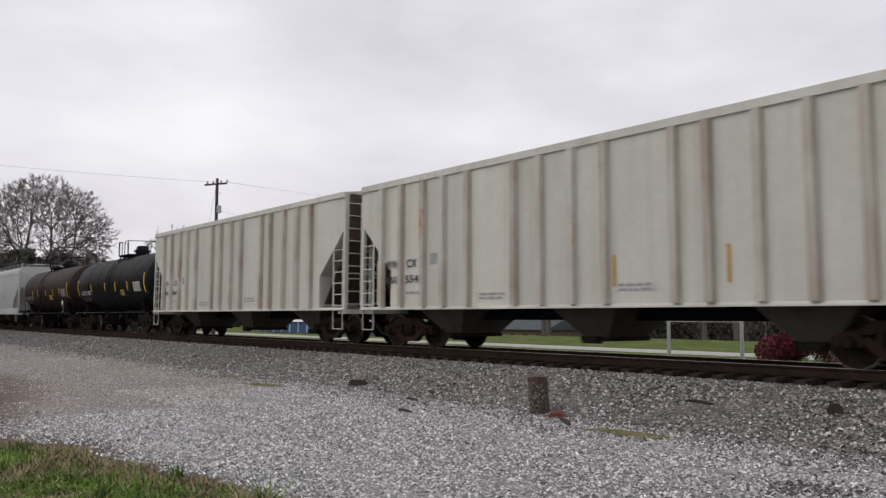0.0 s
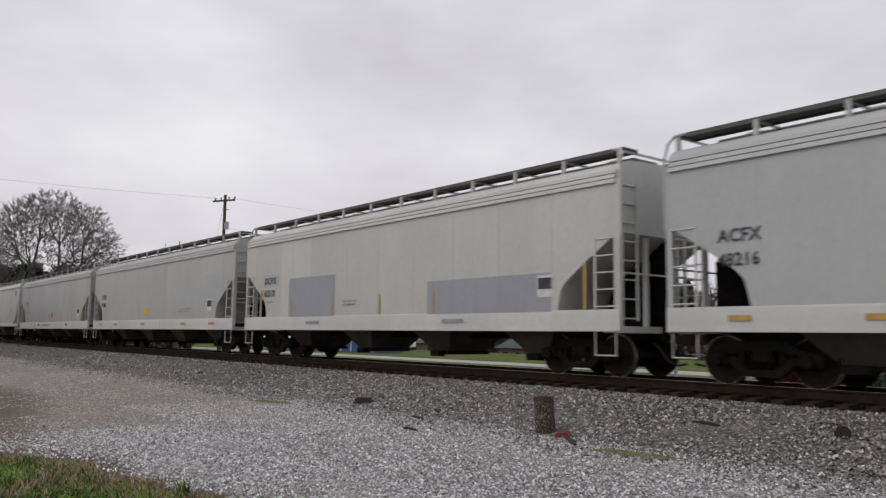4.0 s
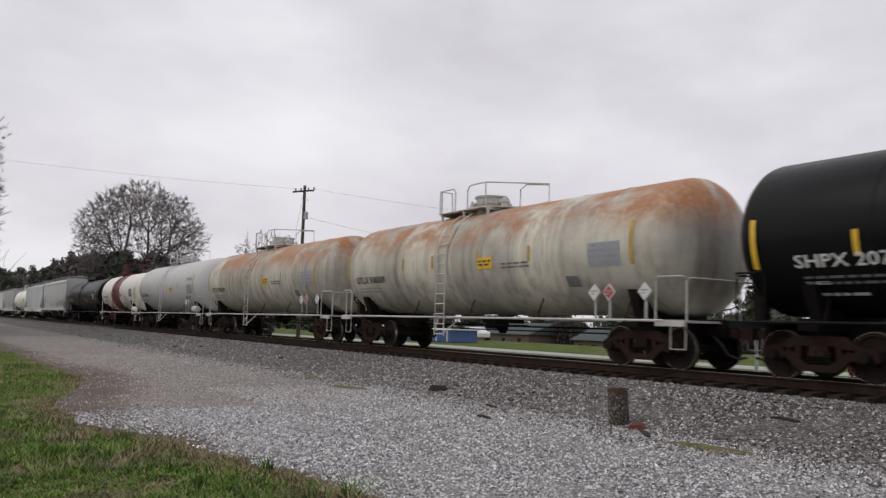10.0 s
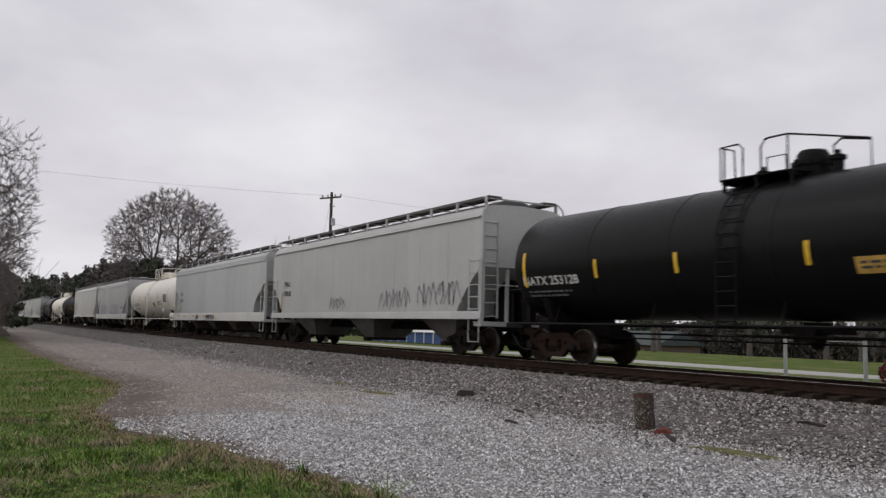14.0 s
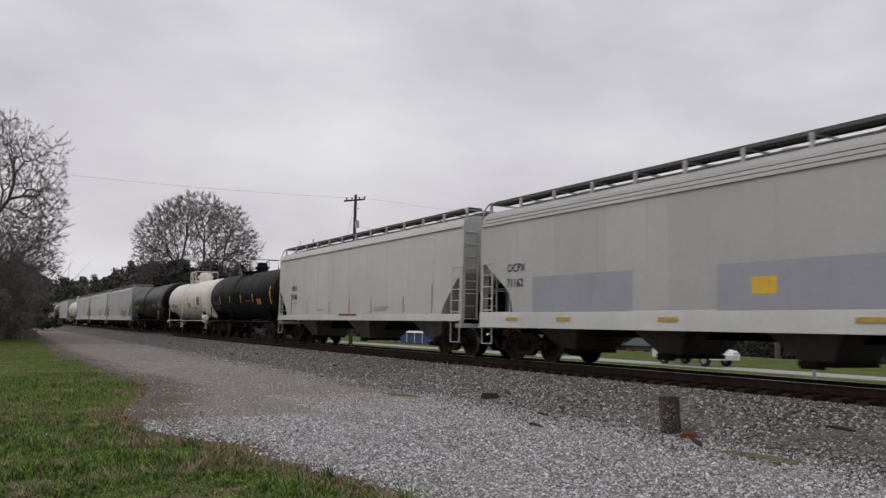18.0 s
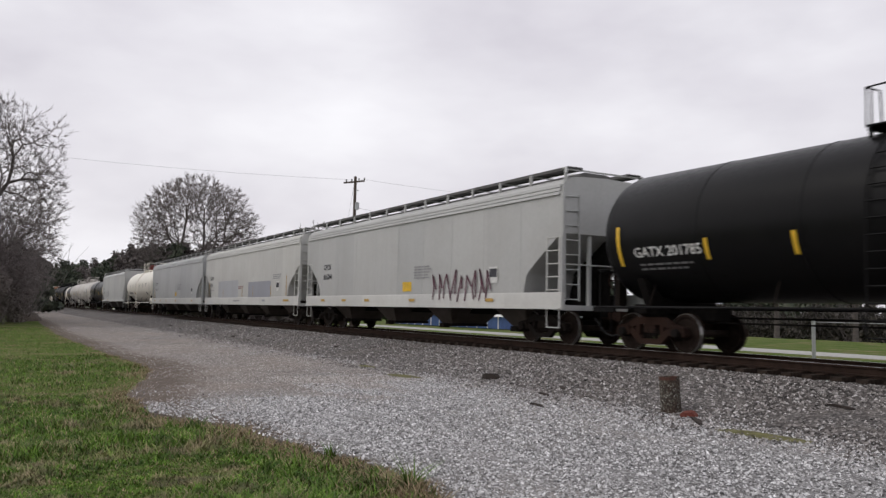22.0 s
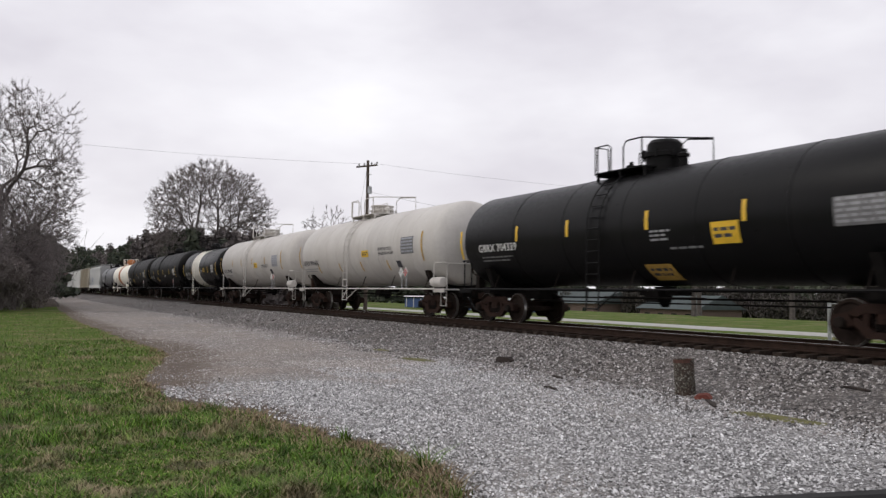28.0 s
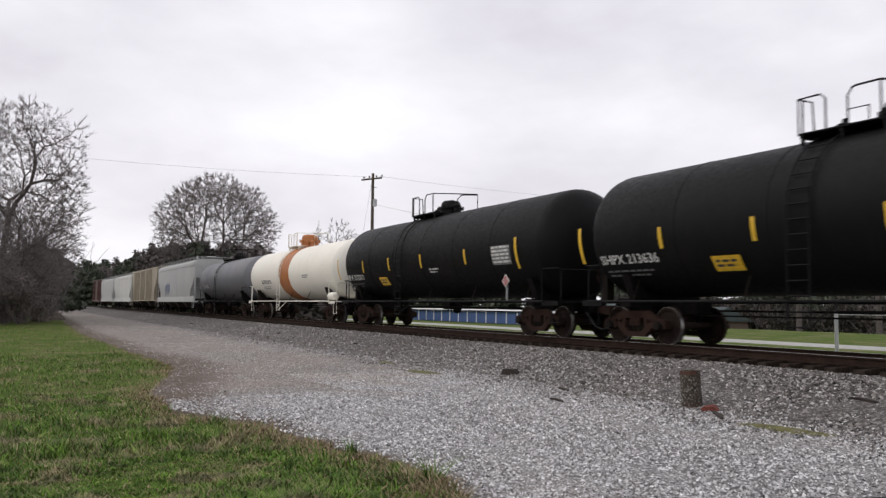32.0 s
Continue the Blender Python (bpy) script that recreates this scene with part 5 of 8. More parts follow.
def build_train():
    n = iter(LENGTH)
    faint, dim, blk, wht = "stencil_faint", "stencil_dim", "stencil_black", "stencil_white"
    for k in range(2):
        num = ("460", "554") if k == 0 else ("460", "540")
        hopper(next(n), "ribbed", "cream", "cream", "cream ribbed steel covered hopper car with rust streaks", (("WW", -6.9, 2.22, 0.22, 0.55), ("CX", -5.93, 2.22, 0.22, 0.46), (num[0], -6.93, 1.8, 0.2, 0.6), (num[1], -5.98, 1.8, 0.2, 0.6)), ticks=[(1.25, 1.5, 0.65), (3.86, 1.5, 0.7), (6.27, 1.6, 0.95)] if k == 0 else [(0.85, 1.3, 0.75), (3.2, 1.25, 0.85)], patches=[(-4.9, 0.32, 2.25, 0.3, faint)], extra=[(-5.95, 1.5, [0.6], faint, 1), (-2.9, 1.4, [0.9, 0.8], faint, 2), (1.4, 1.5, [0.8, 0.9], faint, 3)], rusty=True)
    tank(next(n), "black", label="sooty black tank car with yellow reflectors", mark=("GATX 31727", -5.33, -3.5, 2.08), ticks=(-3.28, -0.65, 1.18, 3.2), ends=(-6.0, 5.8), squares=((1.9, 1.95, 0.6, 0.3, "dull_yellow"),), panels=(panel(4.1, 2.1, 1.1, 0.5),), deck_at=(-0.62, 1.0, 1.6), dome_at=(0.9, 0.36), climb=0.1, rusty=True)
    tank(next(n), "brown_black", label="dark brown weathered tank car with faded panel", mark=("GATX 31635", -5.8, -3.85, 2.02), ticks=(-3.63, -2.06, 0.24, 2.14, 3.83), ends=(-6.3, 5.7), squares=((1.0, 1.97, 0.83, 0.27, "yellow"),), panels=(panel(4.2, 2.1, 1.1, 0.5, dim, faint),), diamonds=((5.0, wht),), deck_at=(-1.8, -0.2, 0.4), dome_at=(0.0, 0.36), rusty=True)
    hopper(next(n), "smooth", "cool_gray", "white", "light grey smooth-sided covered hopper car with white sill", marks("ACFX", "48216", -8.2), patches=[(1.2, 3.0, 1.2, 1.5, "patch_pale")], sill_marks=sill_run((-8.0, -5.6, -1.2, 2.6)), extra=[(3.4, 2.4, [1.1, 1.1, 1.0], faint, 4)], tag=-2.9)
    hopper(next(n), "smooth", "white", "white", "white covered hopper car with grey painted-over rectangles", marks("OCPX", "62510", -7.4), patches=[(-7.5, 1.2, 2.55, 0.4, "patch_pale"), (-5.5, 3.07, 1.0, 1.75, "patch"), (2.44, 4.6, 1.0, 1.3, "patch")], ticks=[(-7.65, 1.45, 1.0), (-5.3, 1.45, 0.55), (-2.6, 1.45, 0.55), (0.1, 1.45, 0.6), (2.7, 1.45, 0.6), (8.0, 1.45, 1.0)], extra=[(-1.9, 1.85, [0.8, 0.7], faint, 4), (-7.4, 1.95, [0.8], faint, 7)], sill_marks=sill_run((-4.2, 3.1), 0.9, faint), tag=6.6)
    hopper(next(n), "smooth", "light_gray", "white", "dusty light grey covered hopper car with paint patches", marks("OCPX", "70740", -8.2), patches=[(3.8, 3.05, 2.1, 0.53, "patch_pale"), (6.85, 1.45, 2.1, 1.2, "patch_pale"), (-0.9, 0.7, 1.7, 0.32, "yellow")], sill_marks=sill_run((-8.4, -5.6, -1.2, 4.2, 7.4), 0.6), extra=[(3.9, 1.85, [1.4, 1.2], faint, 5)], tag=7.1)
    hopper(next(n), "smooth", "light_gray", "white", "light grey covered hopper car with a yellow square", (("OCPX", -7.8, 2.7, 0.25, 0.88),), patches=[(-7.92, 1.12, 2.62, 0.4, "patch_pale"), (0.25, 0.68, 1.72, 0.34, "dull_yellow")], ticks=[(-8.1, 1.45, 1.0), (-6.0, 1.45, 0.5), (-3.07, 1.45, 0.5), (-0.05, 1.45, 0.55), (2.87, 1.45, 0.6), (5.76, 1.45, 0.6), (8.2, 1.45, 1.1)], sill_marks=[(-4.4, 0.35, 0.15, "dull_yellow"), (-3.4, 0.6, 0.15, "logo_red"), (4.4, 0.5, 0.15, "logo_red"), (-2.0, 2.0, 0.1, faint)], extra=[(-7.2, 2.1, [1.0], faint, 2), (-7.2, 1.75, [0.8, 0.9], faint, 3)], tag=7.0)
    hopper(next(n), "bay", "white", "white", "clean white three-bay covered hopper car", marks("CAIX", "600312", -8.05), ticks=[(-8.4, 1.42, 0.95), (-5.6, 1.42, 0.5), (-2.9, 1.42, 0.5), (-0.2, 1.42, 0.55), (2.43, 1.42, 0.6), (5.15, 1.42, 0.62), (7.5, 1.42, 1.1)], extra=[(-0.8, 2.68, [0.9, 0.7, 0.8, 0.6, 0.7], dim, 6), (6.2, 2.5, [0.9, 0.9, 0.7], faint, 7), (-1.9, 1.55, [0.8], faint, 8), (5.6, 2.0, [0.5, 0.5], faint, 9), (-8.0, 1.95, [0.9, 0.7], faint, 5)], sill_marks=[(8.2, 0.3, 0.14, blk), (-8.9, 0.3, 0.14, blk)])
    for a, w in ((0.0, 0.26), (0.3, 0.26), (0.58, 0.12)):
        flat_decal(CARS[-1][0], "emblem", Geo().poly([(a, 0, 0), (a + w * 0.85, 0, 0), (a + w * 0.85, 0, 0.09), (a + 0.1, 0, 0.09), (a + 0.16, 0, 0.3), (a + w, 0, 0.3), (a + w + 0.03, 0, 0.38), (a + 0.1, 0, 0.38)]), M[blk], 7.9, 3.6, 3.2, "dark slanted painted emblem")
    boxcar(next(n), "box_yellow", "yellow-ochre ribbed box car with black double doors")
    tank(next(n), "black_gloss", label="glossy black tank car with white stencils", radius=1.545, mark=("SHPX 207249", -5.6, -3.2, 2.05), ticks=(-4.4, -2.6, 0.95, 3.8), ends=(-6.4, 5.9), squares=((1.5, 1.55, 0.9, 0.33, "yellow"),), panels=(panel(4.4, 2.24, 1.2, 0.5),), extra=[(1.5, 2.26, [1.4, 1.2, 1.3], wht, 3), (-5.5, 1.75, [0.5, 0.0, 1.1], wht, 8)], diamonds=((4.6, wht),), dome_at=(0.3, 0.3), tall=0.55, deck_at=(-1.85, -0.1, 0.95))
    for k in range(2):
        tank(next(n), "tank_dirty", "tank_soiled", "grimy off-white tank car streaked with orange rust", radius=1.59, light=True, mark=("UTLX 900309", -6.8, -4.7, 2.2), ticks=(-3.4, -1.6, 0.8, 3.1), tick_z=(2.55, 0.4), ends=(-7.4, 6.7), end_z=(2.3, 1.0), squares=((0.8, 2.42, 0.7, 0.33, "yellow"), (4.4, 1.85, 0.45, 0.26, dim)), panels=(panel(5.3, 2.3, 1.05, 0.56, "patch", faint, 4),), extra=[(1.9, 2.5, [1.2, 1.2], dim, 5)], diamonds=((5.6, wht), (6.07, "sign_red"), (7.15, wht)), tick_mat="dull_yellow", lid="tank_soiled", tall=0.42, courses=8)
    tank(next(n), "tank_grey", "tank_grey", "pale grey pressure tank car with pipe rails", radius=1.59, light=True, dx=0.47, deck_dx=0.47, drum_in=1.45, mark=("UTLX 902966", -7.1, -4.9, 2.15), ticks=(-4.56, -2.16, 0.19, 2.62), tick_z=(2.52, 0.42), ends=(-7.1, 6.0), end_z=(2.1, 1.2), squares=((0.7, 2.4, 0.75, 0.28, "yellow"), (4.1, 1.85, 0.4, 0.2, dim), (4.85, 1.95, 0.3, 0.14, dim)), panels=(panel(4.6, 2.2, 1.15, 0.55, "patch", faint, 4),), extra=[(4.5, 3.1, [1.15, 1.2], dim, 5)], diamonds=((4.9, wht), (5.34, "sign_red")), drum=True, tick_mat="dull_yellow", courses=7)
    tank(next(n), "tank_white", "tank_white", "white tank car with a broad oxide-red band", band=(-2.3, 0.7, "red_band"), light=True, dx=0.32, deck_dx=0.32, mark=("TILX 112056", -5.82, -3.96, 2.2), ticks=(-3.83, -2.6, 0.95, 2.09), tick_z=(2.25, 0.45), ends=(-6.4, 6.0), lid="black", lid_label="sooty black valve housing", squares=((0.86, 2.3, 0.7, 0.22, "yellow"), (4.1, 1.75, 0.5, 0.2, blk)), words=(("HYDROCHLORIC ACID", 2.36, 1.25, 2.14, 0.13),), extra=[(2.5, 2.0, [0.9], dim, 5), (-5.5, 1.9, [0.9, 0.8], faint, 3)], panels=(panel(4.2, 2.25, 1.0, 0.6, faint, dim),), tick_mat="dull_yellow", drum=True, deck_at=(-1.87, -0.25, 0.45), dome_at=(-0.35, 0.3), climb=-0.95, courses=4, deck_metal="red_band")
    tank(next(n), "black_gloss", label="long clean black tank car with small white stencils", mark=("NATX 253128", -8.0, -5.7, 2.1), ticks=(-5.0, -2.4, 0.8, 3.8), ends=(-7.9, 7.0), panels=(panel(5.4, 2.2, 1.1, 0.5),), squares=((1.7, 2.0, 0.9, 0.3, "dull_yellow"),))
    hopper(next(n), "bay", "light_gray", "light_gray", "grey covered hopper car with graffiti on its lower side", marks("FPAX", "150005", -7.6), scrawls=[(2.5, 1.45, 2.2, 0.8, "graffiti_grey", 3, 8), (-2.2, 1.45, 1.6, 0.6, "graffiti_grey", 5, 6), (5.4, 1.5, 2.6, 0.9, "graffiti_grey", 8, 9)], ticks=[(-7.9, 1.45, 0.95)])
    hopper(next(n), "smooth", "cool_gray", "white", "light grey covered hopper car with tagged white sill", marks("CEFX", "56298", -8.2), sill_marks=sill_run((-8.6, -6.9, -4.6, -1.9, 0.3)), scrawls=[(-3.85, 1.0, 0.6, 0.34, blk, 3, 4), (-1.3, 1.0, 0.9, 0.36, blk, 4, 5), (-0.2, 1.0, 0.6, 0.34, dim, 6, 4)], extra=[(-8.1, 1.85, [0.5, 0.4], faint, 3), (-2.4, 1.12, [0.8], faint, 6)])
    tank(next(n), "tank_white", "tank_white", "cream-white pressure tank car with pipe rails", radius=1.59, light=True, dx=0.82, deck_dx=0.95, mark=("UTLX 930532", -7.0, -4.8, 2.1), ticks=(-4.4, -2.0, 0.3, 2.75), tick_z=(2.5, 0.42), ends=(-7.4, 6.1), end_z=(2.1, 1.2), squares=((0.75, 2.0, 0.7, 0.32, "dull_yellow"),), words=(("ETHYLENE OXIDE", 2.43, 1.3, 2.3, 0.12), ("INHALATION HAZARD", 2.43, 1.45, 2.12, 0.12)), panels=(panel(4.6, 2.3, 1.1, 0.6, faint, dim),), diamonds=((4.9, wht), (5.3, wht)), drum=True, tick_mat="dull_yellow", courses=5)
    hopper(next(n), "smooth", "light_gray", "white", "light grey covered hopper car with blue-grey patches", marks("OCPX", "71162", -7.6), patches=[(-6.34, 4.07, 1.4, 1.02, "patch"), (0.28, 4.15, 1.4, 1.0, "patch"), (1.17, 0.6, 1.75, 0.35, "yellow")], sill_marks=sill_run((-7.6, -5.2, -1.4, 3.4, 6.4), 0.6), tag=6.3)
    hopper(next(n), "bay", "white", "white", "off-white three-bay covered hopper car", marks("GPLX", "75188", -7.4), ticks=[(-7.45, 1.45, 1.0), (-5.15, 1.45, 0.55), (-2.26, 1.45, 0.55), (0.05, 1.45, 0.6), (2.32, 1.45, 0.62), (5.2, 1.45, 0.6), (7.4, 1.45, 1.0)], extra=[(-3.7, 1.6, [0.9], faint, 8), (2.7, 1.65, [1.3, 1.0], faint, 7), (-7.3, 1.95, [0.8], faint, 4)], sill_marks=[(-1.0, 2.0, 0.07, "faded_red")])
    tank(next(n), "black", label="matt black tank car with yellow reflectors", mark=("GATX 72653", -6.5, -4.55, 2.12), ticks=(-4.43, -1.92, 0.64, 3.19), ends=(-7.1, 6.6), squares=((4.0, 2.05, 0.75, 0.3, "dull_yellow"),), extra=[(1.6, 2.25, [1.0], dim, 3)], mark_mat=dim, tall=0.5)
    tank(next(n), "tank_white", "tank_white", "cream-white tank car with insulated shell", light=True, dx=-0.25, mark=("SHPX 205624", -5.2, -3.0, 2.1), ticks=(-4.25, -1.5, 1.2, 3.2), tick_z=(2.3, 0.48), ends=(-6.1, 5.7), squares=((1.3, 2.04, 0.8, 0.35, "yellow"),), panels=(panel(4.2, 2.2, 1.0, 0.6, faint, dim),), extra=[(3.0, 2.0, [1.0, 0.8], faint, 5)], tick_mat="dull_yellow", drum=True, deck_at=(-1.6, 0.1, 0.8), dome_at=(0.1, 0.5), tall=0.6, climb=-0.55, courses=4)
    tank(next(n), "black_gloss", label="long black tank car with a red and white placard", radius=1.64, mark=("GATX 201785", -7.15, -5.07, 2.24), ticks=(-4.93, -2.74, 1.3, 4.1), tick_z=(2.1, 0.46), ends=(-7.65, 6.9), panels=(panel(5.64, 2.15, 1.1, 0.55, faint, dim),), squares=((-0.27, 1.95, 0.5, 0.35, "dull_yellow"), (2.85, 2.26, 0.8, 0.28, faint)), diamonds=((6.54, "sign_red"),), deck_at=(-1.75, -0.1, 0.5), dome_at=(0.3, 0.36), tall=0.5)
    hopper(next(n), "smooth", "light_gray", "white", "grey covered hopper car with maroon graffiti", marks("CPCX", "816344", -7.7), patches=[(0.41, 0.72, 1.55, 0.35, "yellow")], scrawls=[(2.7, 1.1, 3.9, 1.15, "graffiti", 12, 9)], sill_marks=sill_run((-7.9, -5.4, -3.0, 1.0, 6.2)), extra=[(1.34, 2.4, [1.2, 1.3, 1.2, 1.1, 1.2], faint, 5)], tag=6.34)
    hopper(next(n), "smooth", "white", "white", "pale grey covered hopper car with blue-grey rectangles", marks("HLTX", "6216", -8.44), patches=[(-6.2, 4.9, 1.4, 1.1, "patch_pale"), (0.93, 4.4, 1.42, 0.9, "patch")], ticks=[(-8.75, 1.45, 1.0), (-4.9, 1.45, 0.5), (-0.35, 1.45, 0.6), (1.9, 1.45, 0.6), (5.3, 1.45, 0.6), (7.95, 1.45, 1.1)], extra=[(-1.25, 2.05, [1.1, 0.8], "faded_red", 2), (5.7, 2.6, [1.4, 1.4, 1.2], faint, 4), (-8.3, 1.9, [0.9], faint, 3)], sill_marks=[(-2.2, 1.4, 0.07, faint), (3.9, 0.5, 0.1, "patch"), (7.6, 0.9, 0.1, "dull_yellow")], tag=6.3)
    hopper(next(n), "smooth", "cool_gray", "white", "light grey covered hopper car with soft streaks", marks("CPCX", "814163", -8.3), patches=[(0.51, 0.68, 1.6, 0.32, "yellow")], sill_marks=sill_run((-8.6, -6.0, -3.2, 0.8, 6.8)), extra=[(1.5, 2.5, [1.4, 1.3, 1.4, 1.2, 1.3], faint, 5)], tag=6.6)
    tank(next(n), "tank_white", "tank_white", "cream-white tank car with a red manway housing", radius=1.59, light=True, mark=("GACX 83308", -6.2, -3.7, 1.95), ticks=(-4.66, -2.97, -1.27, 1.42, 3.25, 5.1), tick_z=(2.6, 0.4), ends=(7.0,), lid="red_band", lid_label="oxide-red manway housing", tall=0.5, squares=((-2.55, 1.85, 0.5, 0.28, "dull_yellow"), (4.7, 1.85, 0.45, 0.28, dim)), tick_mat=dim, drum=True, courses=3, extra=[(4.9, 2.9, [0.7, 0.6], dim, 8)], deck_at=(-1.3, 1.6, 2.6), dome_at=(1.0, 0.62), climb=0.1)
    hopper(next(n), "bay", "light_gray", "light_gray", "pale grey covered hopper car with grey graffiti", marks("CEFX", "53912", -8.6), scrawls=[(-7.0, 1.6, 3.6, 0.95, "graffiti_grey", 21, 11)], sill_marks=sill_run((-9.4, -4.6), 0.7))
    tank(next(n), "black_gloss", label="black tank car with yellow squares and a white head", mark=("GBRX 704339", -6.9, -4.7, 2.25), ticks=(-4.66, -2.18, 0.94, 3.85), tick_z=(2.5, 0.46), ends=(-8.0, 7.4), radius=1.52, squares=((2.93, 2.06, 0.76, 0.48, "yellow"), (0.49, 1.3, 0.9, 0.38, "dull_yellow")), panels=(panel(5.9, 2.25, 1.1, 0.55, dim, faint),), extra=[(1.03, 2.42, [0.7, 0.5, 0.6], faint, 4), (1.6, 2.0, [1.0], dim, 5)], head="tank_soiled", deck_at=(-1.85, 0.0, 0.9), dome_at=(0.0, 0.5), tall=0.66)
    tank(next(n), "tank_soiled", "tank_soiled", "dusty white pressure tank car with pipe rails", radius=1.59, light=True, mark=("UTLX 901602", -7.1, -4.9, 2.2), ticks=(-5.0, -2.2, 0.38, 3.14), tick_z=(1.8, 0.42), ends=(-7.6, 6.4), end_z=(2.1, 1.1), squares=((0.66, 2.4, 0.74, 0.28, "yellow"), (4.0, 1.9, 0.4, 0.26, blk)), panels=(panel(4.6, 2.4, 1.1, 0.65, dim, "patch"),), words=(("ETHYLENE OXIDE", 2.43, 1.3, 2.62, 0.12), ("INHALATION HAZARD", 2.43, 1.45, 2.44, 0.12)), diamonds=((4.76, wht), (5.15, "sign_red")), drum=True, tick_mat="dull_yellow", courses=8)
    tank(next(n), "tank_soiled", "tank_soiled", "dusty white pressure tank car beside its twin", radius=1.59, light=True, mark=("UTLX 902687", -7.1, -4.9, 2.1), ticks=(-4.55, -2.23, 0.38, 3.19), tick_z=(2.5, 0.42), ends=(-7.9, 6.4), end_z=(2.1, 1.1), squares=((0.76, 2.3, 0.74, 0.3, "yellow"), (4.0, 1.9, 0.4, 0.26, blk)), panels=(panel(4.6, 2.3, 1.1, 0.65, "patch", faint),), extra=[(2.4, 2.4, [1.3, 1.2], dim, 5)], diamonds=((4.8, wht), (5.2, "sign_red")), drum=True, tick_mat="dull_yellow", courses=8)
    tank(next(n), "black_gloss", "black", "black tank car with a broad white band", band=(-2.74, 0.05, "tank_white"), mark=("IPBX 17134", -5.5, -3.74, 2.1), ticks=(-3.0, 0.25, 3.1), ends=(-6.3, 5.8), squares=((1.34, 2.3, 0.7, 0.28, "yellow"),), panels=(panel(4.2, 2.2, 0.9, 0.6),), extra=[(0.45, 2.4, [0.7, 0.7], wht, 5), (-5.4, 1.85, [0.8, 0.8], wht, 4)], deck_at=(-2.4, -0.9, -0.2), dome_at=(-0.8, 0.4), climb=-1.67, ladder_metal="tank_white")
    for num in ("SHPX 213636", "SHPX 212001"):
        tank(next(n), "black", label="long matt black tank car with yellow reflectors", mark=(num, -7.9, -5.8, 2.0), radius=1.64, ticks=(-5.6, -2.9, 0.0, 3.34), tick_z=(2.3, 0.5), ends=(-8.6, 6.48), squares=((-4.2, 1.72, 0.8, 0.33, "yellow"),), panels=(panel(5.05, 2.2, 1.1, 0.6),), extra=[(0.6, 2.2, [0.7, 0.6], wht, 7)], diamonds=((6.0, "sign_red"),), deck_at=(-2.4, -0.6, 0.1), dome_at=(-0.6, 0.42), climb=-1.77)
    tank(next(n), "tank_white", "tank_white", "white tank car with an orange band and manway", band=(-1.2, 0.6, "orange_band"), light=True, mark=("ACFX 20111", -5.0, -3.0, 2.1), lid="orange_band", lid_label="orange manway housing", tall=0.6, drum=True, courses=3, extra=[(3.0, 2.4, [1.0, 0.8], dim, 8)], dome_at=(-0.2, 0.5))
    tank(next(n), "slate", "black", "slate-grey insulated tank car", mark=("UTLX 67721", -5.6, -3.8, 2.1))
    hopper(next(n), "smooth", "light_gray", "white", "light grey covered hopper car with blue graffiti", scrawls=[(-5.0, 1.5, 2.6, 1.4, "graffiti_blue", 31, 8)])
    hopper(next(n), "ribbed", "tan", "tan", "tan ribbed covered hopper car")
    hopper(next(n), "smooth", "white", "white", "white covered hopper car")
    hopper(next(n), "smooth", "light_gray", "light_gray", "light grey covered hopper car")
    boxcar(next(n), "box_brown", "dark brown box car at the rear of the train", top=4.9, doors=False, marks=False)
    for i, (car, length) in enumerate(CARS):
        car.location.x = (JOINTS[i] + JOINTS[i + 1]) / 2


build_train()

# ---- ground ----
M["field"] = grass_ground("meadow_grass")
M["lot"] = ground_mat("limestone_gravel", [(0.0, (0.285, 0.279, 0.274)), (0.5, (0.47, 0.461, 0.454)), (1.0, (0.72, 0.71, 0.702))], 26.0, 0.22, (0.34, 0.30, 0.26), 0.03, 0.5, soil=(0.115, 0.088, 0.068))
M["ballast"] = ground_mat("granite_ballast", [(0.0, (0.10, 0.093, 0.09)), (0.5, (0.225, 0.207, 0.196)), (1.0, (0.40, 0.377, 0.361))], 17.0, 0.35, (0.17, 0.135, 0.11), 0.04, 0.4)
M["dirt"] = ground_mat("damp_brown_dirt", [(0.0, (0.12, 0.09, 0.065)), (1.0, (0.23, 0.18, 0.135))], 30.0, 0.9, (0.12, 0.09, 0.07), 0.012, 0.6)
M["pebble"] = stones("white_limestone_stones", [(0.0, (0.10, 0.096, 0.095)), (0.3, (0.31, 0.304, 0.302)), (0.7, (0.52, 0.513, 0.513)), (0.92, (0.71, 0.704, 0.704)), (1.0, (0.88, 0.875, 0.88))])
M["ballast_stone"] = stones("ballast_stones", [(0.0, (0.05, 0.045, 0.043)), (0.35, (0.145, 0.131, 0.123)), (0.7, (0.27, 0.25, 0.236)), (0.93, (0.44, 0.418, 0.402)), (1.0, (0.68, 0.66, 0.65))])
M["dusty_stone"] = stones("dusty_limestone", [(0.0, (0.18, 0.158, 0.142)), (0.5, (0.41, 0.372, 0.345)), (0.85, (0.6, 0.565, 0.54)), (1.0, (0.8, 0.78, 0.76))])
M["cinder"] = stones("dark_cinders", [(0.0, (0.03, 0.027, 0.028)), (1.0, (0.10, 0.095, 0.095))])
M["blade"] = tones("grass_blades", [(0.0, (0.05, 0.105, 0.013)), (0.5, (0.108, 0.205, 0.021)), (0.82, (0.17, 0.285, 0.037)), (0.88, (0.25, 0.21, 0.105)), (1.0, (0.40, 0.33, 0.21))], dry=(0.29, 0.23, 0.15))
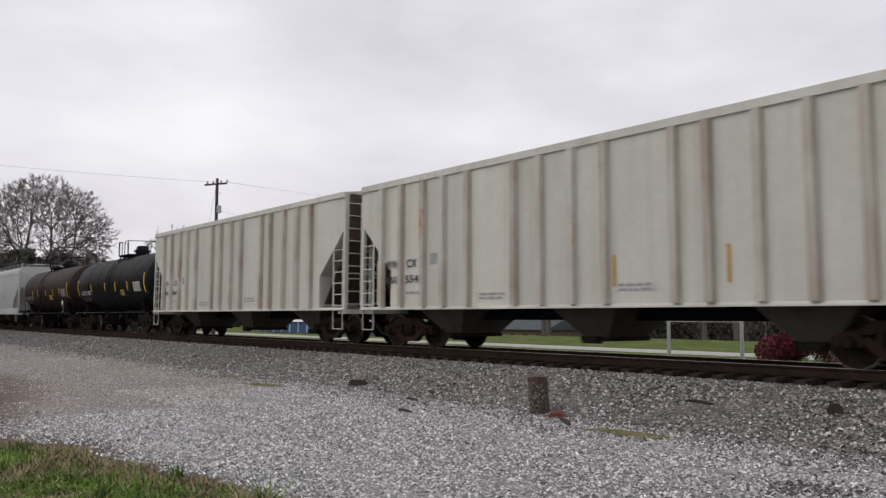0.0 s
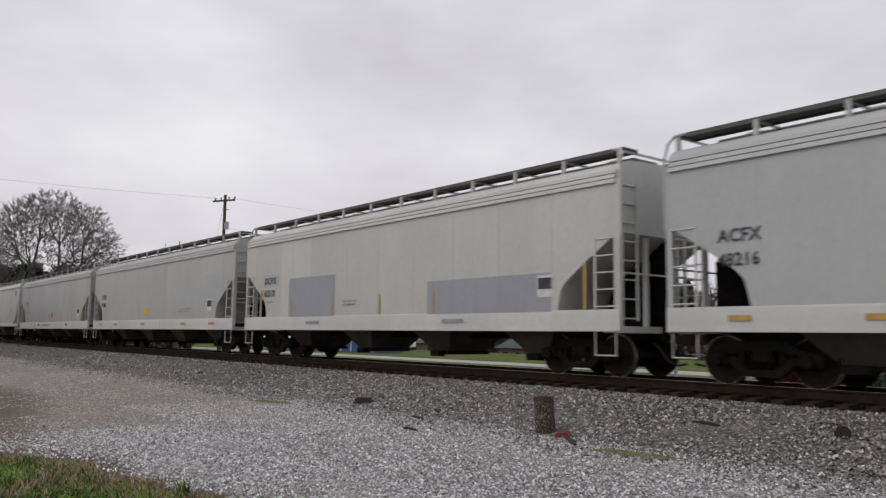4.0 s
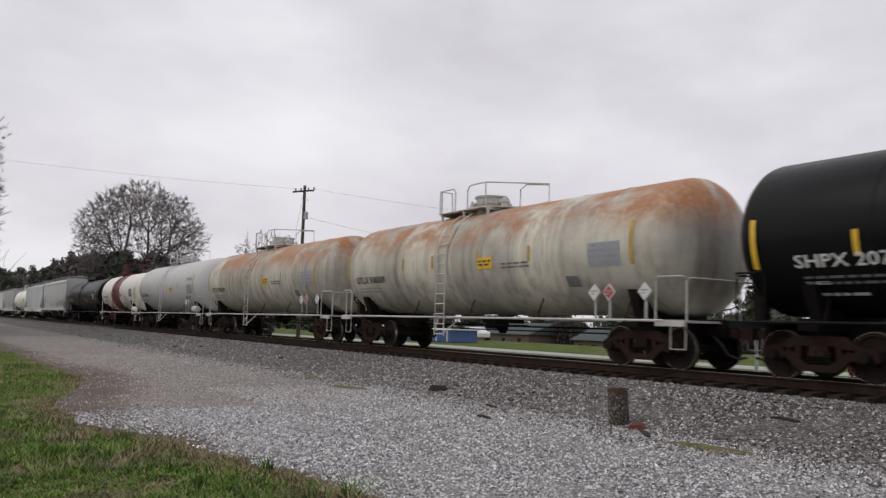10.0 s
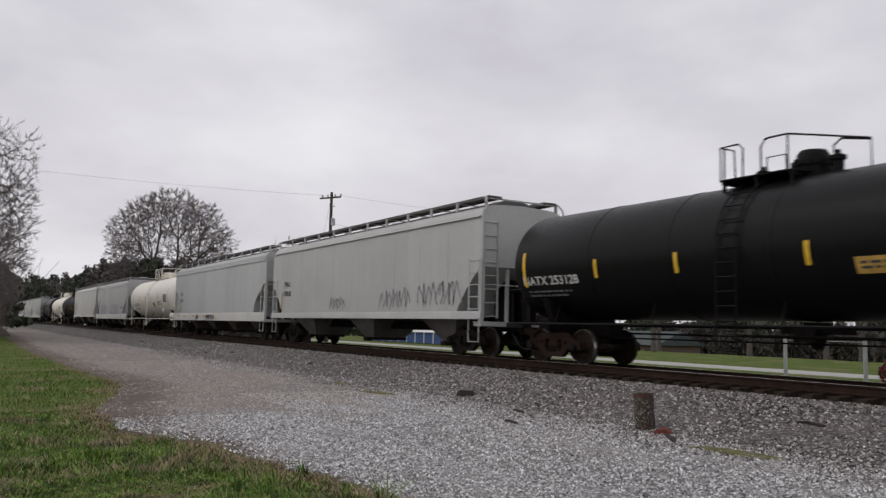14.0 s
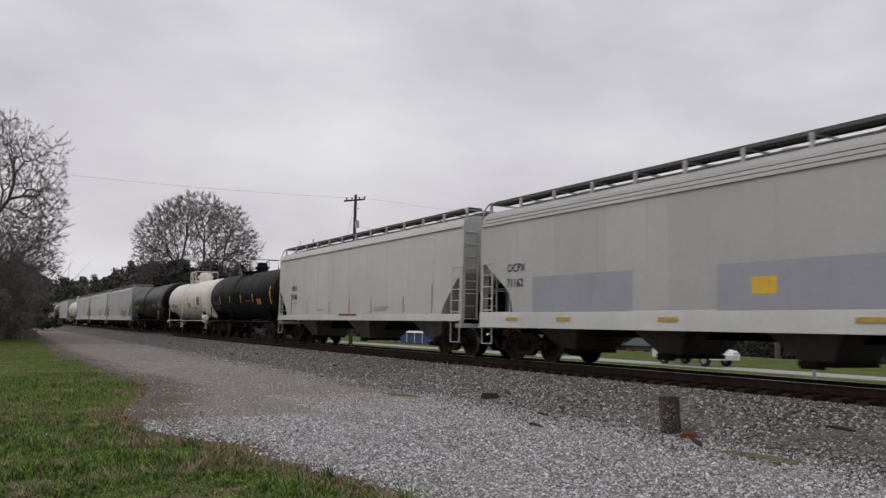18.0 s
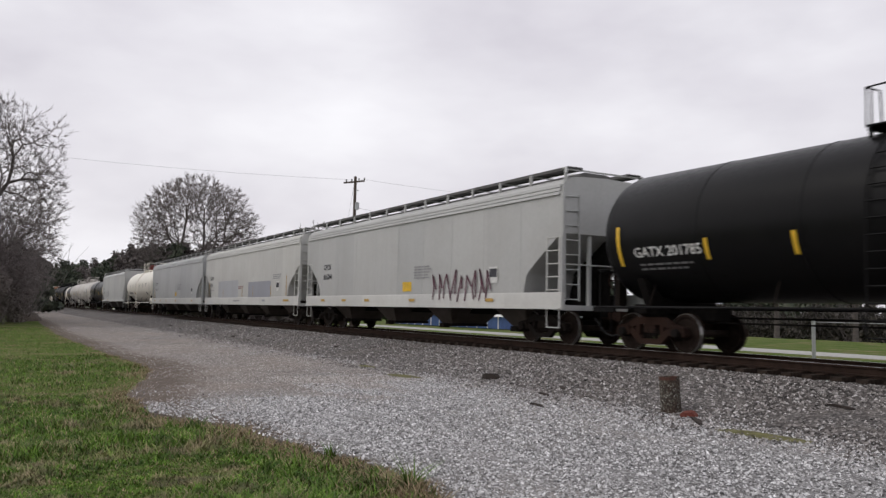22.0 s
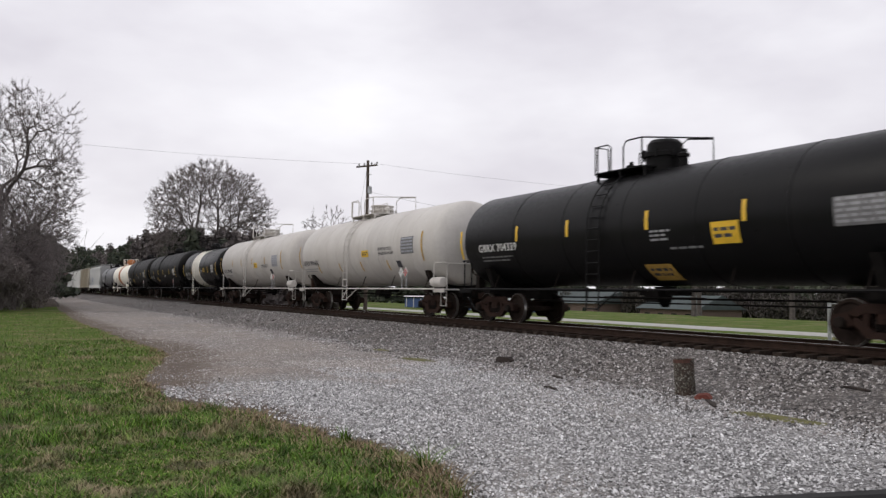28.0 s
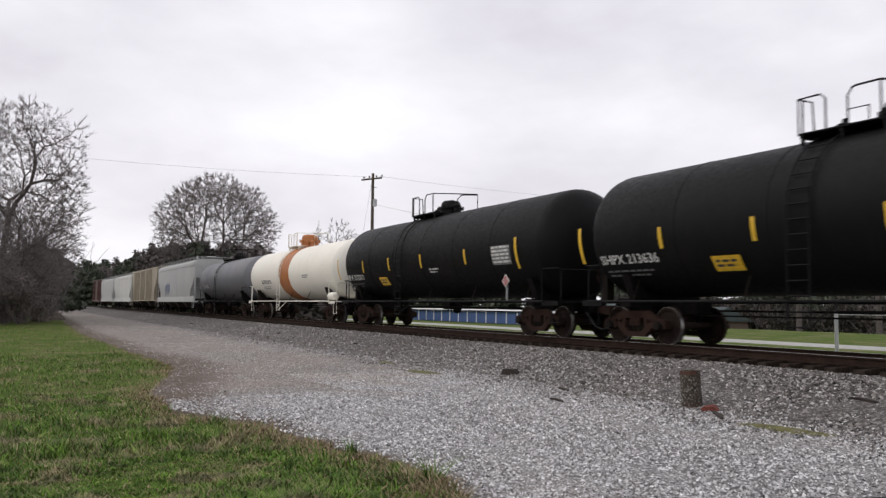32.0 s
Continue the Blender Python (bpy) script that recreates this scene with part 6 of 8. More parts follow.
M["straw"] = tones("straw_blades", [(0.0, (0.15, 0.105, 0.06)), (0.6, (0.29, 0.215, 0.13)), (1.0, (0.42, 0.34, 0.21))])
M["bark"] = plain("grey_bark", (0.10, 0.086, 0.08), 0.95, 0, 0.35, 5.0, 0.02)
M["twig"] = plain("twig_bark", (0.165, 0.143, 0.138), 0.95, 0, 0.3, 3.0)
M["needle"] = tones("evergreen_needles", [(0.0, (0.03, 0.039, 0.027)), (0.6, (0.055, 0.068, 0.045)), (1.0, (0.09, 0.1, 0.066))])
M["thicket"] = tones("winter_thicket", [(0.0, (0.06, 0.051, 0.049)), (0.6, (0.115, 0.099, 0.094)), (1.0, (0.18, 0.157, 0.148))])
M["brush_leaf"] = tones("winter_brush", [(0.0, (0.10, 0.084, 0.08)), (0.5, (0.19, 0.162, 0.153)), (1.0, (0.29, 0.253, 0.24))])
M["hedge_leaf"] = tones("dark_hedge", [(0.0, (0.02, 0.018, 0.015)), (0.6, (0.042, 0.038, 0.03)), (1.0, (0.075, 0.066, 0.052))])
M["azalea"] = tones("azalea_bloom", [(0.0, (0.06, 0.009, 0.016)), (0.6, (0.14, 0.014, 0.034)), (0.9, (0.21, 0.028, 0.058)), (1.0, (0.03, 0.05, 0.02))])

EDGE = [(-400, 4.4), (-120, 4.2), (-70, 3.5), (-46, 2.96), (-30, 3.3), (-22, 3.6), (-18.5, 2.9), (-15.3, 1.97), (-12.4, 2.07), (-10.7, 2.73), (-9.4, 2.95), (-7.85, 3.35), (-6.8, 3.4), (-5.2, 3.1), (-3.5, 1.6), (-1.0, -2.0), (40, -6.0)]


def edge_y(x):
    """Where grass gives way to gravel."""
    for (a, b), (c, d) in zip(EDGE, EDGE[1:]):
        if a <= x <= c:
            y = b + (d - b) * (x - a) / (c - a)
            return y + 0.22 * noise.noise((x * 0.9, 3.1, 0)) + 0.12 * noise.noise((x * 2.7, 7.0, 0))
    return EDGE[-1][1]


def bank_z(y):
    """Height across the ballast bank."""
    prof = [(9.2, -0.02), (9.8, 0.03), (11.0, 0.22), (12.7, 0.44), (13.2, 0.455), (16.4, 0.455), (17.2, 0.42), (19.6, 0.02), (20.4, -0.03)]
    for (a, b), (c, d) in zip(prof, prof[1:]):
        if a <= y <= c:
            return b + (d - b) * (y - a) / (c - a)
    return -0.03


def sheet(name, xs, ys, z_of, mat, label, category, kind="structure"):
    v = [(x, y, z_of(x, y)) for x in xs for y in ys]
    n = len(ys)
    f = [(i * n + j, (i + 1) * n + j, (i + 1) * n + j + 1, i * n + j + 1) for i in range(len(xs) - 1) for j in range(n - 1)]
    me = bpy.data.meshes.new(name)
    me.from_pydata(v, [], f)
    me.materials.append(mat)
    me.shade_smooth()
    return tagged(new(name, me), label, category, "", kind)


def steps(a, b, d):
    n = max(1, int(round((b - a) / d)))
    return [a + (b - a) * i / n for i in range(n + 1)]


def far_z(x, y):
    if y > 54:
        return -0.05 - min(2.2, (y - 54) * 0.12)
    return -0.05 + 0.03 * noise.noise((x * 0.35, y * 0.35, 0))


gx = [-2500, -1200, -600] + steps(-400, -60, 20) + steps(-56, 20, 2) + [40, 80, 200, 600, 1500]
gy = [-2000, -500, -120, -60] + steps(-40, 60, 2) + [66, 74, 85, 120, 300, 900, 2500]
sheet("ground", gx, gy, far_z, M["field"], "grassy ground that reaches the horizon", "ground")


def soil_at(x, y):
    """How far brown soil covers the gravel, by the distance from the grass."""
    over = y - edge_y(x)
    if x > -7.5:
        wide = 0.5
    elif x > -9.5:
        wide = 0.5 + 0.15 * (-7.5 - x)
    elif x > -30:
        wide = 0.7 + 2.0 * math.sin(math.pi * min(1, (-9.5 - x) / 20.5)) ** 0.6
    else:
        wide = 1.8
    return 0.62 * max(0.0, 1 - max(0, over) / (wide * 0.8)) ** 0.8


def haze_at(x, y):
    """How far brown dust tints the gravel."""
    return 0.48 * max(0.0, min(1, (-11.0 - x) / 6)) * max(0.0, min(1, 1.35 - (y - edge_y(x)) / 8.0))


def lot():
    xs = steps(-400, -60, 6) + steps(-59, 36, 0.25)
    g = Geo()
    rows = []
    for x in xs:
        e = edge_y(x)
        rows.append([(x, e + (9.7 - e) * k / 14, 0.0 + 0.025 * noise.noise((x * 0.6, (e + k) * 0.6, 1.0)) * (k > 0) - (0.045 if k == 0 else 0)) for k in range(15)])
    n = 15
    v = [p for r in rows for p in r]
    f = [(i * n + j, (i + 1) * n + j, (i + 1) * n + j + 1, i * n + j + 1) for i in range(len(rows) - 1) for j in range(n - 1)]
    me = bpy.data.meshes.new("gravel_lot")
    me.from_pydata(v, [], f)
    me.materials.append(M["lot"])
    me.shade_smooth()
    wet = me.attributes.new("soil", "FLOAT", "POINT")
    wet.data.foreach_set("value", np.array([soil_at(p[0], p[1]) for p in v], np.float32))
    dust = me.attributes.new("haze", "FLOAT", "POINT")
    dust.data.foreach_set("value", np.array([haze_at(p[0], p[1]) for p in v], np.float32))
    tagged(new("gravel_lot", me), "pale crushed limestone gravel lot beside the track", "gravel", "", "structure")


lot()
sheet("ballast_bank", [-900, -600, -400, -250] + steps(-160, -50, 6) + steps(-49, 30, 0.6) + [60, 120, 260], [9.2, 9.8, 10.4, 11, 11.6, 12.2, 12.7, 13.2, 14, 14.8, 15.6, 16.4, 17.2, 18.4, 19.6, 20.4],
      lambda x, y: bank_z(y) + (0.05 * noise.noise((x * 0.8, y * 0.8, 5)) if 9.5 < y < 12.4 else 0), M["ballast"], "grey crushed stone ballast bank under the track", "ballast")


STONE = np.array([(1, 0, -0.35), (0.25, 0.95, -0.35), (-0.85, 0.55, -0.35), (-0.75, -0.7, -0.35), (0.4, -0.9, -0.35), (0.05, 0.1, 0.95)], float)
STONE_FACES = np.array([(0, 1, 5), (1, 2, 5), (2, 3, 5), (3, 4, 5), (4, 0, 5)])


def scatter_stones(name, places, sizes, mat, label, category, seed):
    """Many small angular stones as one mesh; places n x 3, sizes n."""
    rs = np.random.RandomState(seed)
    n = len(places)
    v = STONE[None] * (sizes[:, None, None] * rs.uniform(0.55, 1.0, (n, 1, 3)))
    v = v + rs.uniform(-0.3, 0.3, (n, 6, 3)) * sizes[:, None, None]
    a = rs.uniform(0, 2 * np.pi, n)
    c, s = np.cos(a)[:, None], np.sin(a)[:, None]
    tilt = rs.uniform(-0.7, 0.7, n)[:, None]
    x, y, z = v[..., 0], v[..., 1], v[..., 2] * 0.75
    y, z = y * np.cos(tilt) - z * np.sin(tilt), y * np.sin(tilt) + z * np.cos(tilt)
    v = np.stack([x * c - y * s, x * s + y * c, z], -1) + places[:, None, :]
    f = (STONE_FACES[None] + 6 * np.arange(n)[:, None, None]).reshape(-1, 3)
    me = bpy.data.meshes.new(name)
    me.vertices.add(6 * n)
    me.vertices.foreach_set("co", v.reshape(-1).astype(np.float32))
    me.loops.add(15 * n)
    me.loops.foreach_set("vertex_index", f.reshape(-1).astype(np.int32))
    me.polygons.add(5 * n)
    me.polygons.foreach_set("loop_start", np.arange(0, 15 * n, 3, dtype=np.int32))
    me.update(calc_edges=True)
    me.materials.append(mat)
    return tagged(new(name, me), label, category, "", "stuff")


def gravel_stuff():
    rs = np.random.RandomState(5)
    pts, size, brown, brown_size = [], [], [], []
    # denser towards the road side, where the stones show largest
    for x0, x1, y0, y1, per, lo, hi in ((-14, 4, 1.5, 5.5, 1150, 0.011, 0.031), (-18, 6, 5.5, 9.7, 620, 0.013, 0.035), (-34, -14, 1.5, 9.7, 260, 0.010, 0.026), (-60, -34, 3, 9.7, 40, 0.014, 0.03), (-22, 4, 9.7, 10.6, 120, 0.012, 0.032)):
        n = int((x1 - x0) * (y1 - y0) * per)
        x, y = rs.uniform(x0, x1, n), rs.uniform(y0, y1, n)
        for a, b, r in zip(x, y, rs.uniform(0, 1, n)):
            if b < edge_y(a) + 0.05 or soil_at(a, b) + 0.25 * noise.noise((a * 1.5, b * 1.5, 8)) > 0.1 + 0.75 * rs.uniform():
                continue
            if noise.noise((a * 0.35, b * 0.35, 4)) > 0.35 + 0.5 * r:
                continue
            dusty = b < 9.7 and haze_at(a, b) + 0.3 * noise.noise((a * 0.8, b * 0.8, 21)) > 0.15 + 0.2 * rs.uniform()
            (brown if dusty else pts).append((a, b, 0.008 + max(0.0, bank_z(b))))
            (brown_size if dusty else size).append((lo + (hi - lo) * r ** 2.5) * (0.8 if dusty else 1))
    scatter_stones("gravel_stones", np.array(pts), np.array(size), M["pebble"], "loose white and grey limestone stones", "gravel", 6)
    scatter_stones("dusty_stones", np.array(brown), np.array(brown_size), M["dusty_stone"], "dusty brown-grey stones trodden into the soil", "gravel", 8)
    dark = np.array([(rs.normal(-3.85, 0.32), rs.normal(7.55, 0.26), 0.012) for _ in range(260)])
    scatter_stones("cinder_stones", dark, rs.uniform(0.012, 0.035, 260), M["cinder"], "dark cinders among the pale gravel", "gravel", 11)
    pts, size = [], []
    for x0, x1, per in ((-22, 4, 430), (-45, -22, 150), (-90, -45, 30)):
        n = int((x1 - x0) * 4.2 * per)
        x, y = rs.uniform(x0, x1, n), rs.uniform(8.4, 13.5, n)
        for a, b, r in zip(x, y, rs.uniform(0, 1, n)):
            if b < 9.9 and rs.uniform() > (b - 8.2) / 1.7 + 0.35 * noise.noise((a * 0.7, b * 0.7, 12)):
                continue
            pts.append((a, b, max(0.0, bank_z(b)) + 0.012))
            size.append(0.015 + 0.036 * r ** 1.8)
    scatter_stones("ballast_stones", np.array(pts), np.array(size), M["ballast_stone"], "loose grey and brown ballast stones", "ballast", 7)


gravel_stuff()


def grass_stuff():
    rs = np.random.RandomState(9)
    pts = []
    for x0, x1, y0, y1, per in ((-9, -3.0, -3.0, 3.6, 2700), (-16, -9, -4.5, 3.6, 1100), (-28, -16, -6, 3.6, 260), (-60, -28, -9, 4.2, 60)):
        n = int((x1 - x0) * (y1 - y0) * per)
        for a, b, r in zip(rs.uniform(x0, x1, n), rs.uniform(y0, y1, n), rs.uniform(0, 1, n)):
            over = b - edge_y(a)
            if over > 0.15 * r:
                continue
            q = noise.noise((a * 0.55, b * 0.55, 2))
            pts.append((a, b, max(0.35, 1.0 - q)))
    p = np.array(pts)
    off = np.array([b - edge_y(a) for a, b in p[:, :2]])
    straw = rs.uniform(0, 1, len(p)) < np.clip(1.0 + off / 0.7, 0.04, 0.8)
    tufts = []
    for k in range(34):
        x = rs.uniform(-13, -3.4) if k % 2 else rs.uniform(-9, -3.2)
        y = edge_y(x) - abs(rs.normal(0.1, 0.5))
        for _ in range(26):
            tufts.append((x + rs.normal(0, 0.035), y + rs.normal(0, 0.035), 2.2))
    blade_mesh("grass_blades", np.concatenate([p[~straw], np.array(tufts)]), rs, M["blade"], "short green spring grass with withered patches")
    blade_mesh("straw_blades", p[straw], rs, M["straw"], "flattened straw-coloured grass along the gravel")


def blade_mesh(name, p, rs, mat, label):
    n = len(p)
    clump = np.array([noise.noise((a * 1.7, b * 1.7, 6)) for a, b in p[:, :2]])
    h = rs.uniform(0.025, 0.07, n) * p[:, 2] * (1 + 1.7 * np.maximum(0, clump))
    a = rs.uniform(0, 2 * np.pi, n)
    lean = rs.uniform(0.3, 1.9, n) * h
    w = rs.uniform(0.003, 0.008, n)
    c, s = np.cos(a), np.sin(a)
    z0 = np.full(n, -0.05)
    v = np.zeros((n, 5, 3))
    v[:, 0] = np.stack([p[:, 0] - s * w, p[:, 1] + c * w, z0], -1)
    v[:, 1] = np.stack([p[:, 0] + s * w, p[:, 1] - c * w, z0], -1)
    v[:, 2] = np.stack([p[:, 0] + c * lean * 0.35 + s * w * 0.8, p[:, 1] + s * lean * 0.35 - c * w * 0.8, z0 + h * 0.6], -1)
    v[:, 3] = np.stack([p[:, 0] + c * lean * 0.35 - s * w * 0.8, p[:, 1] + s * lean * 0.35 + c * w * 0.8, z0 + h * 0.6], -1)
    v[:, 4] = np.stack([p[:, 0] + c * lean, p[:, 1] + s * lean, z0 + h], -1)
    f4 = np.array([0, 1, 2, 3])[None] + 5 * np.arange(n)[:, None]
    f3 = np.array([3, 2, 4])[None] + 5 * np.arange(n)[:, None]
    me = bpy.data.meshes.new(name)
    me.vertices.add(5 * n)
    me.vertices.foreach_set("co", v.reshape(-1).astype(np.float32))
    loops = np.concatenate([f4, f3], 1).reshape(-1)
    me.loops.add(7 * n)
    me.loops.foreach_set("vertex_index", loops.astype(np.int32))
    me.polygons.add(2 * n)
    st = (7 * np.arange(n)[:, None] + np.array([0, 4])[None]).reshape(-1)
    me.polygons.foreach_set("loop_start", st.astype(np.int32))
    me.update(calc_edges=True)
    me.materials.append(mat)
    tagged(new(name, me), label, "grass", "", "stuff")


grass_stuff()

# ---- track ----
RAIL = [(-0.075, 0.0), (0.075, 0.0), (0.075, 0.012), (0.012, 0.03), (0.009, 0.125), (0.037, 0.14), (0.037, 0.168), (0.03, 0.176), (-0.03, 0.176), (-0.037, 0.168), (-0.037, 0.14), (-0.009, 0.125), (-0.012, 0.03), (-0.075, 0.012)]


def track():
    base = RAIL_Z - 0.176
    for s in (-1, 1):
        y = TRACK_Y + s * 0.755
        r = solid("rail", Geo().prism([(y + a, base + b) for a, b in RAIL], "x", -900, 200), M["rail"], "long rusty steel rail with a polished head", "rail", group="rails of the track")
        part("rail_head", Geo().box(-350, y, RAIL_Z + 0.0015, 1100, 0.05, 0.003).mesh("rail_head", M["rail_top"], 0), r, "polished running surface")
    me = Geo().box(0, 0, 0.0, 0.23, 2.6, 0.18).mesh("sleeper", M["tie"])
    plate = Geo().box(0, 0, 0.095, 0.2, 0.36, 0.02).mesh("tie_plate", M["rail"])
    first = None
    for i in range(150):
        x = -70 + i * 0.53
        t = new("sleeper", me)
        t.matrix_world = pose(x, TRACK_Y + random.uniform(-0.04, 0.04), base - 0.115, 0, 0, random.uniform(-1, 1))
        tagged(t, "dark creosoted wooden sleeper bedded in ballast", "sleeper", "sleepers of the track")
        for q in (-0.755, 0.755):
            part("tie_plate", plate, t, "rusty steel tie plate", pose(0, q, 0))


track()


# ---- loose things on the stones ----
def pipe_stub():
    g = Geo()
    n = 20
    prof_out, prof_in = [], []
    rs = random.Random(3)
    rim = [0.60 + 0.03 * math.sin(3 * a) + rs.uniform(-0.01, 0.01) for a in [2 * math.pi * j / n for j in range(n)]]
    v, f = [], []
    for k, (r, top) in enumerate(((0.165, 0), (0.165, 1), (0.145, 1), (0.145, 0))):
        for j in range(n):
            a = 2 * math.pi * j / n
            dent = 1 + 0.04 * math.sin(2 * a + 1)
            v.append((r * dent * math.cos(a), r * dent * math.sin(a), rim[j] if top else (-0.1 if k == 0 else 0.05)))
    for k in range(3):
        f += [(k * n + j, k * n + (j + 1) % n, (k + 1) * n + (j + 1) % n, (k + 1) * n + j) for j in range(n)]
    f.append(tuple(3 * n + j for j in range(n)))
    g.add(v, f)
    ob = solid("pipe_stub", g, M["pipe"], "mossy rust-rimmed iron pipe stub standing in the ballast", "pipe", m=pose(-9.45, 9.76, 0.0, 2, -3, 0))
    part("rim", Geo().lathe([(0.545, 0.150), (0.61, 0.150), (0.615, 0.166), (0.56, 0.170)], "z", (0, 0, 0), 20).mesh("rim", M["rust_dark"]), ob, "dark rusty rim")


M["pipe"] = ground_mat("mossy_iron", [(0.0, (0.05, 0.035, 0.026)), (0.4, (0.11, 0.085, 0.065)), (0.75, (0.2, 0.19, 0.15)), (1.0, (0.42, 0.41, 0.36))], 38.0, 5.0, (0.06, 0.035, 0.024), 0.006, 0.8)
M["rust_dark"] = plain("dark_rust", (0.075, 0.035, 0.024), 0.95, 0, 0.4, 12)
M["brick"] = plain("broken_brick", (0.15, 0.042, 0.03), 0.95, 0, 0.3, 14, 0.01)
M["old_wood"] = plain("rotten_wood", (0.03, 0.022, 0.018), 0.95, 0, 0.4, 8, 0.01)
M["moss"] = plain("olive_moss", (0.11, 0.105, 0.035), 0.95, 0, 0.5, 6, 0.02)
pipe_stub()


def shard(name, x, y, z, l, w, h, turn, mat, label, category, tilt=0.0, seed=0):
    rs = random.Random(seed)
    n = 6
    v, f = [], []
    for i in range(n):
        a = -l / 2 + l * i / (n - 1)
        e = 0.55 if i in (0, n - 1) else 1.0
        for sy, sz in ((-1, 0), (1, 0), (1, 1), (-1, 1)):
            v.append((a + rs.uniform(-0.03, 0.03) * l, sy * w / 2 * e + rs.uniform(-0.12, 0.12) * w, sz * h * e + rs.uniform(-0.1, 0.1) * h))
    for i in range(n - 1):
        f += [(i * 4 + k, i * 4 + (k + 1) % 4, (i + 1) * 4 + (k + 1) % 4, (i + 1) * 4 + k) for k in range(4)]
    f += [(3, 2, 1, 0), tuple((n - 1) * 4 + k for k in range(4))]
    return solid(name, Geo().add(v, f), M[mat], label, category, m=pose(x, y, z, tilt, 0, turn))


def debris():
    shard("brick_piece", -8.95, 9.64, 0.0, 0.26, 0.15, 0.11, 25, "brick", "broken red brick lying on gravel", "brick", 8, 1)
    shard("board", -8.58, 9.40, 0.01, 0.85, 0.08, 0.035, -38, "old_wood", "dark rotten board lying on gravel", "board", 0, 2)
    shard("wood_block", -15.4, 10.05, 0.06, 0.44, 0.2, 0.13, 20, "old_wood", "charred block of wood on the ballast", "wood block", 0, 3)
    shard("board", -11.15, 8.25, 0.01, 0.5, 0.07, 0.035, -12, "old_wood", "short rusty strip lying on gravel", "board", 0, 4)
    shard("board", -12.9, 10.2, 0.07, 0.55, 0.13, 0.05, -32, "old_wood", "weathered board end on the ballast", "board", 0, 5)
    shard("board", -7.45, 11.3, 0.27, 0.65, 0.08, 0.035, -20, "old_wood", "broken tie splinter on the ballast", "board", 0, 6)
    shard("stone", -5.4, 11.45, 0.26, 0.2, 0.16, 0.16, 20, "old_wood", "single dark stone on the ballast", "stone", 0, 7)
    shard("board", -12.55, 9.45, 0.015, 0.5, 0.08, 0.035, -15, "old_wood", "thin dark stick lying on gravel", "board", 0, 9)
    rs = random.Random(8)
    for x, y in ((-39.0, 10.35), (-37.0, 11.0), (-30.5, 11.2), (-33.5, 10.6), (-44, 10.2), (-47, 10.9), (-27, 10.9), (-24.2, 9.3), (-52, 10.4), (-57, 10.8), (-36, 10.2)):
        shard("tie_splinter", x, y, bank_z(y), rs.uniform(0.2, 0.5), 0.07, 0.05, rs.uniform(-40, 40), "old_wood", "dark splinter of an old tie on the ballast", "board", 0, int(-x))
    for k, (x, y, l, w) in enumerate(((-17.3, 8.75, 1.5, 0.5), (-7.2, 9.15, 1.5, 0.5), (-20.5, 9.2, 1.0, 0.3))):
        g, n = Geo(), 22
        v = [(0, 0, 0.02)] + [(l / 2 * (1 + 0.35 * noise.noise((math.cos(a) * 2, math.sin(a) * 2, k * 3.1))) * math.cos(a), w / 2 * (1 + 0.5 * noise.noise((math.cos(a) * 3, math.sin(a) * 3, k))) * math.sin(a), -0.02) for a in [2 * math.pi * j / n for j in range(n)]]
        g.add(v, [(0, 1 + j, 1 + (j + 1) % n) for j in range(n)])
        solid("moss_patch", g, M["moss"], "low olive-green moss over the stones", "moss", "stuff", pose(x, y, 0.03, 0, 0, 8))


debris()


# ---- trees ----
def bough_mesh(name, segs, mat, starts=None, tops=None, twig_r=0.0):
    """Tapered three- to six-sided limbs from segments (p, q, r, s), and pointed twigs from starts to tops."""
    v, f = [], []
    for p, q, r, s in segs:
        n = 6 if r > 0.08 else (4 if r > 0.025 else 3)
        d = (q - p)
        u = d.cross(Vector((0.3, 0.2, 1)))
        if u.length < 1e-6:
            u = Vector((1, 0, 0))
        u.normalize()
        w = d.cross(u).normalized()
        k = len(v)
        for c, rr in ((p, r), (q, s)):
            for j in range(n):
                a = 2 * math.pi * j / n
                v.append(tuple(c + rr * (math.cos(a) * u + math.sin(a) * w)))
        f += [(k + j, k + (j + 1) % n, k + n + (j + 1) % n, k + n + j) for j in range(n)]
    if starts is not None:
        d = tops - starts
        u = np.cross(d, np.array([0.3, 0.2, 1.0]))
        u /= np.linalg.norm(u, axis=1)[:, None] + 1e-9
        w = np.cross(d, u)
        w /= np.linalg.norm(w, axis=1)[:, None] + 1e-9
        ring = [starts + twig_r * (math.cos(a) * u + math.sin(a) * w) for a in (0.0, 2.094, 4.189)]
        k, n = len(v), len(starts)
        v += np.stack(ring + [tops], 1).reshape(-1, 3).tolist()
        f += (np.array([(0, 1, 3), (1, 2, 3), (2, 0, 3)])[None] + (k + 4 * np.arange(n))[:, None, None]).reshape(-1, 3).tolist()
    me = bpy.data.meshes.new(name)
    me.from_pydata(v, [], f)
    me.materials.append(mat)
    me.shade_smooth()
    return me


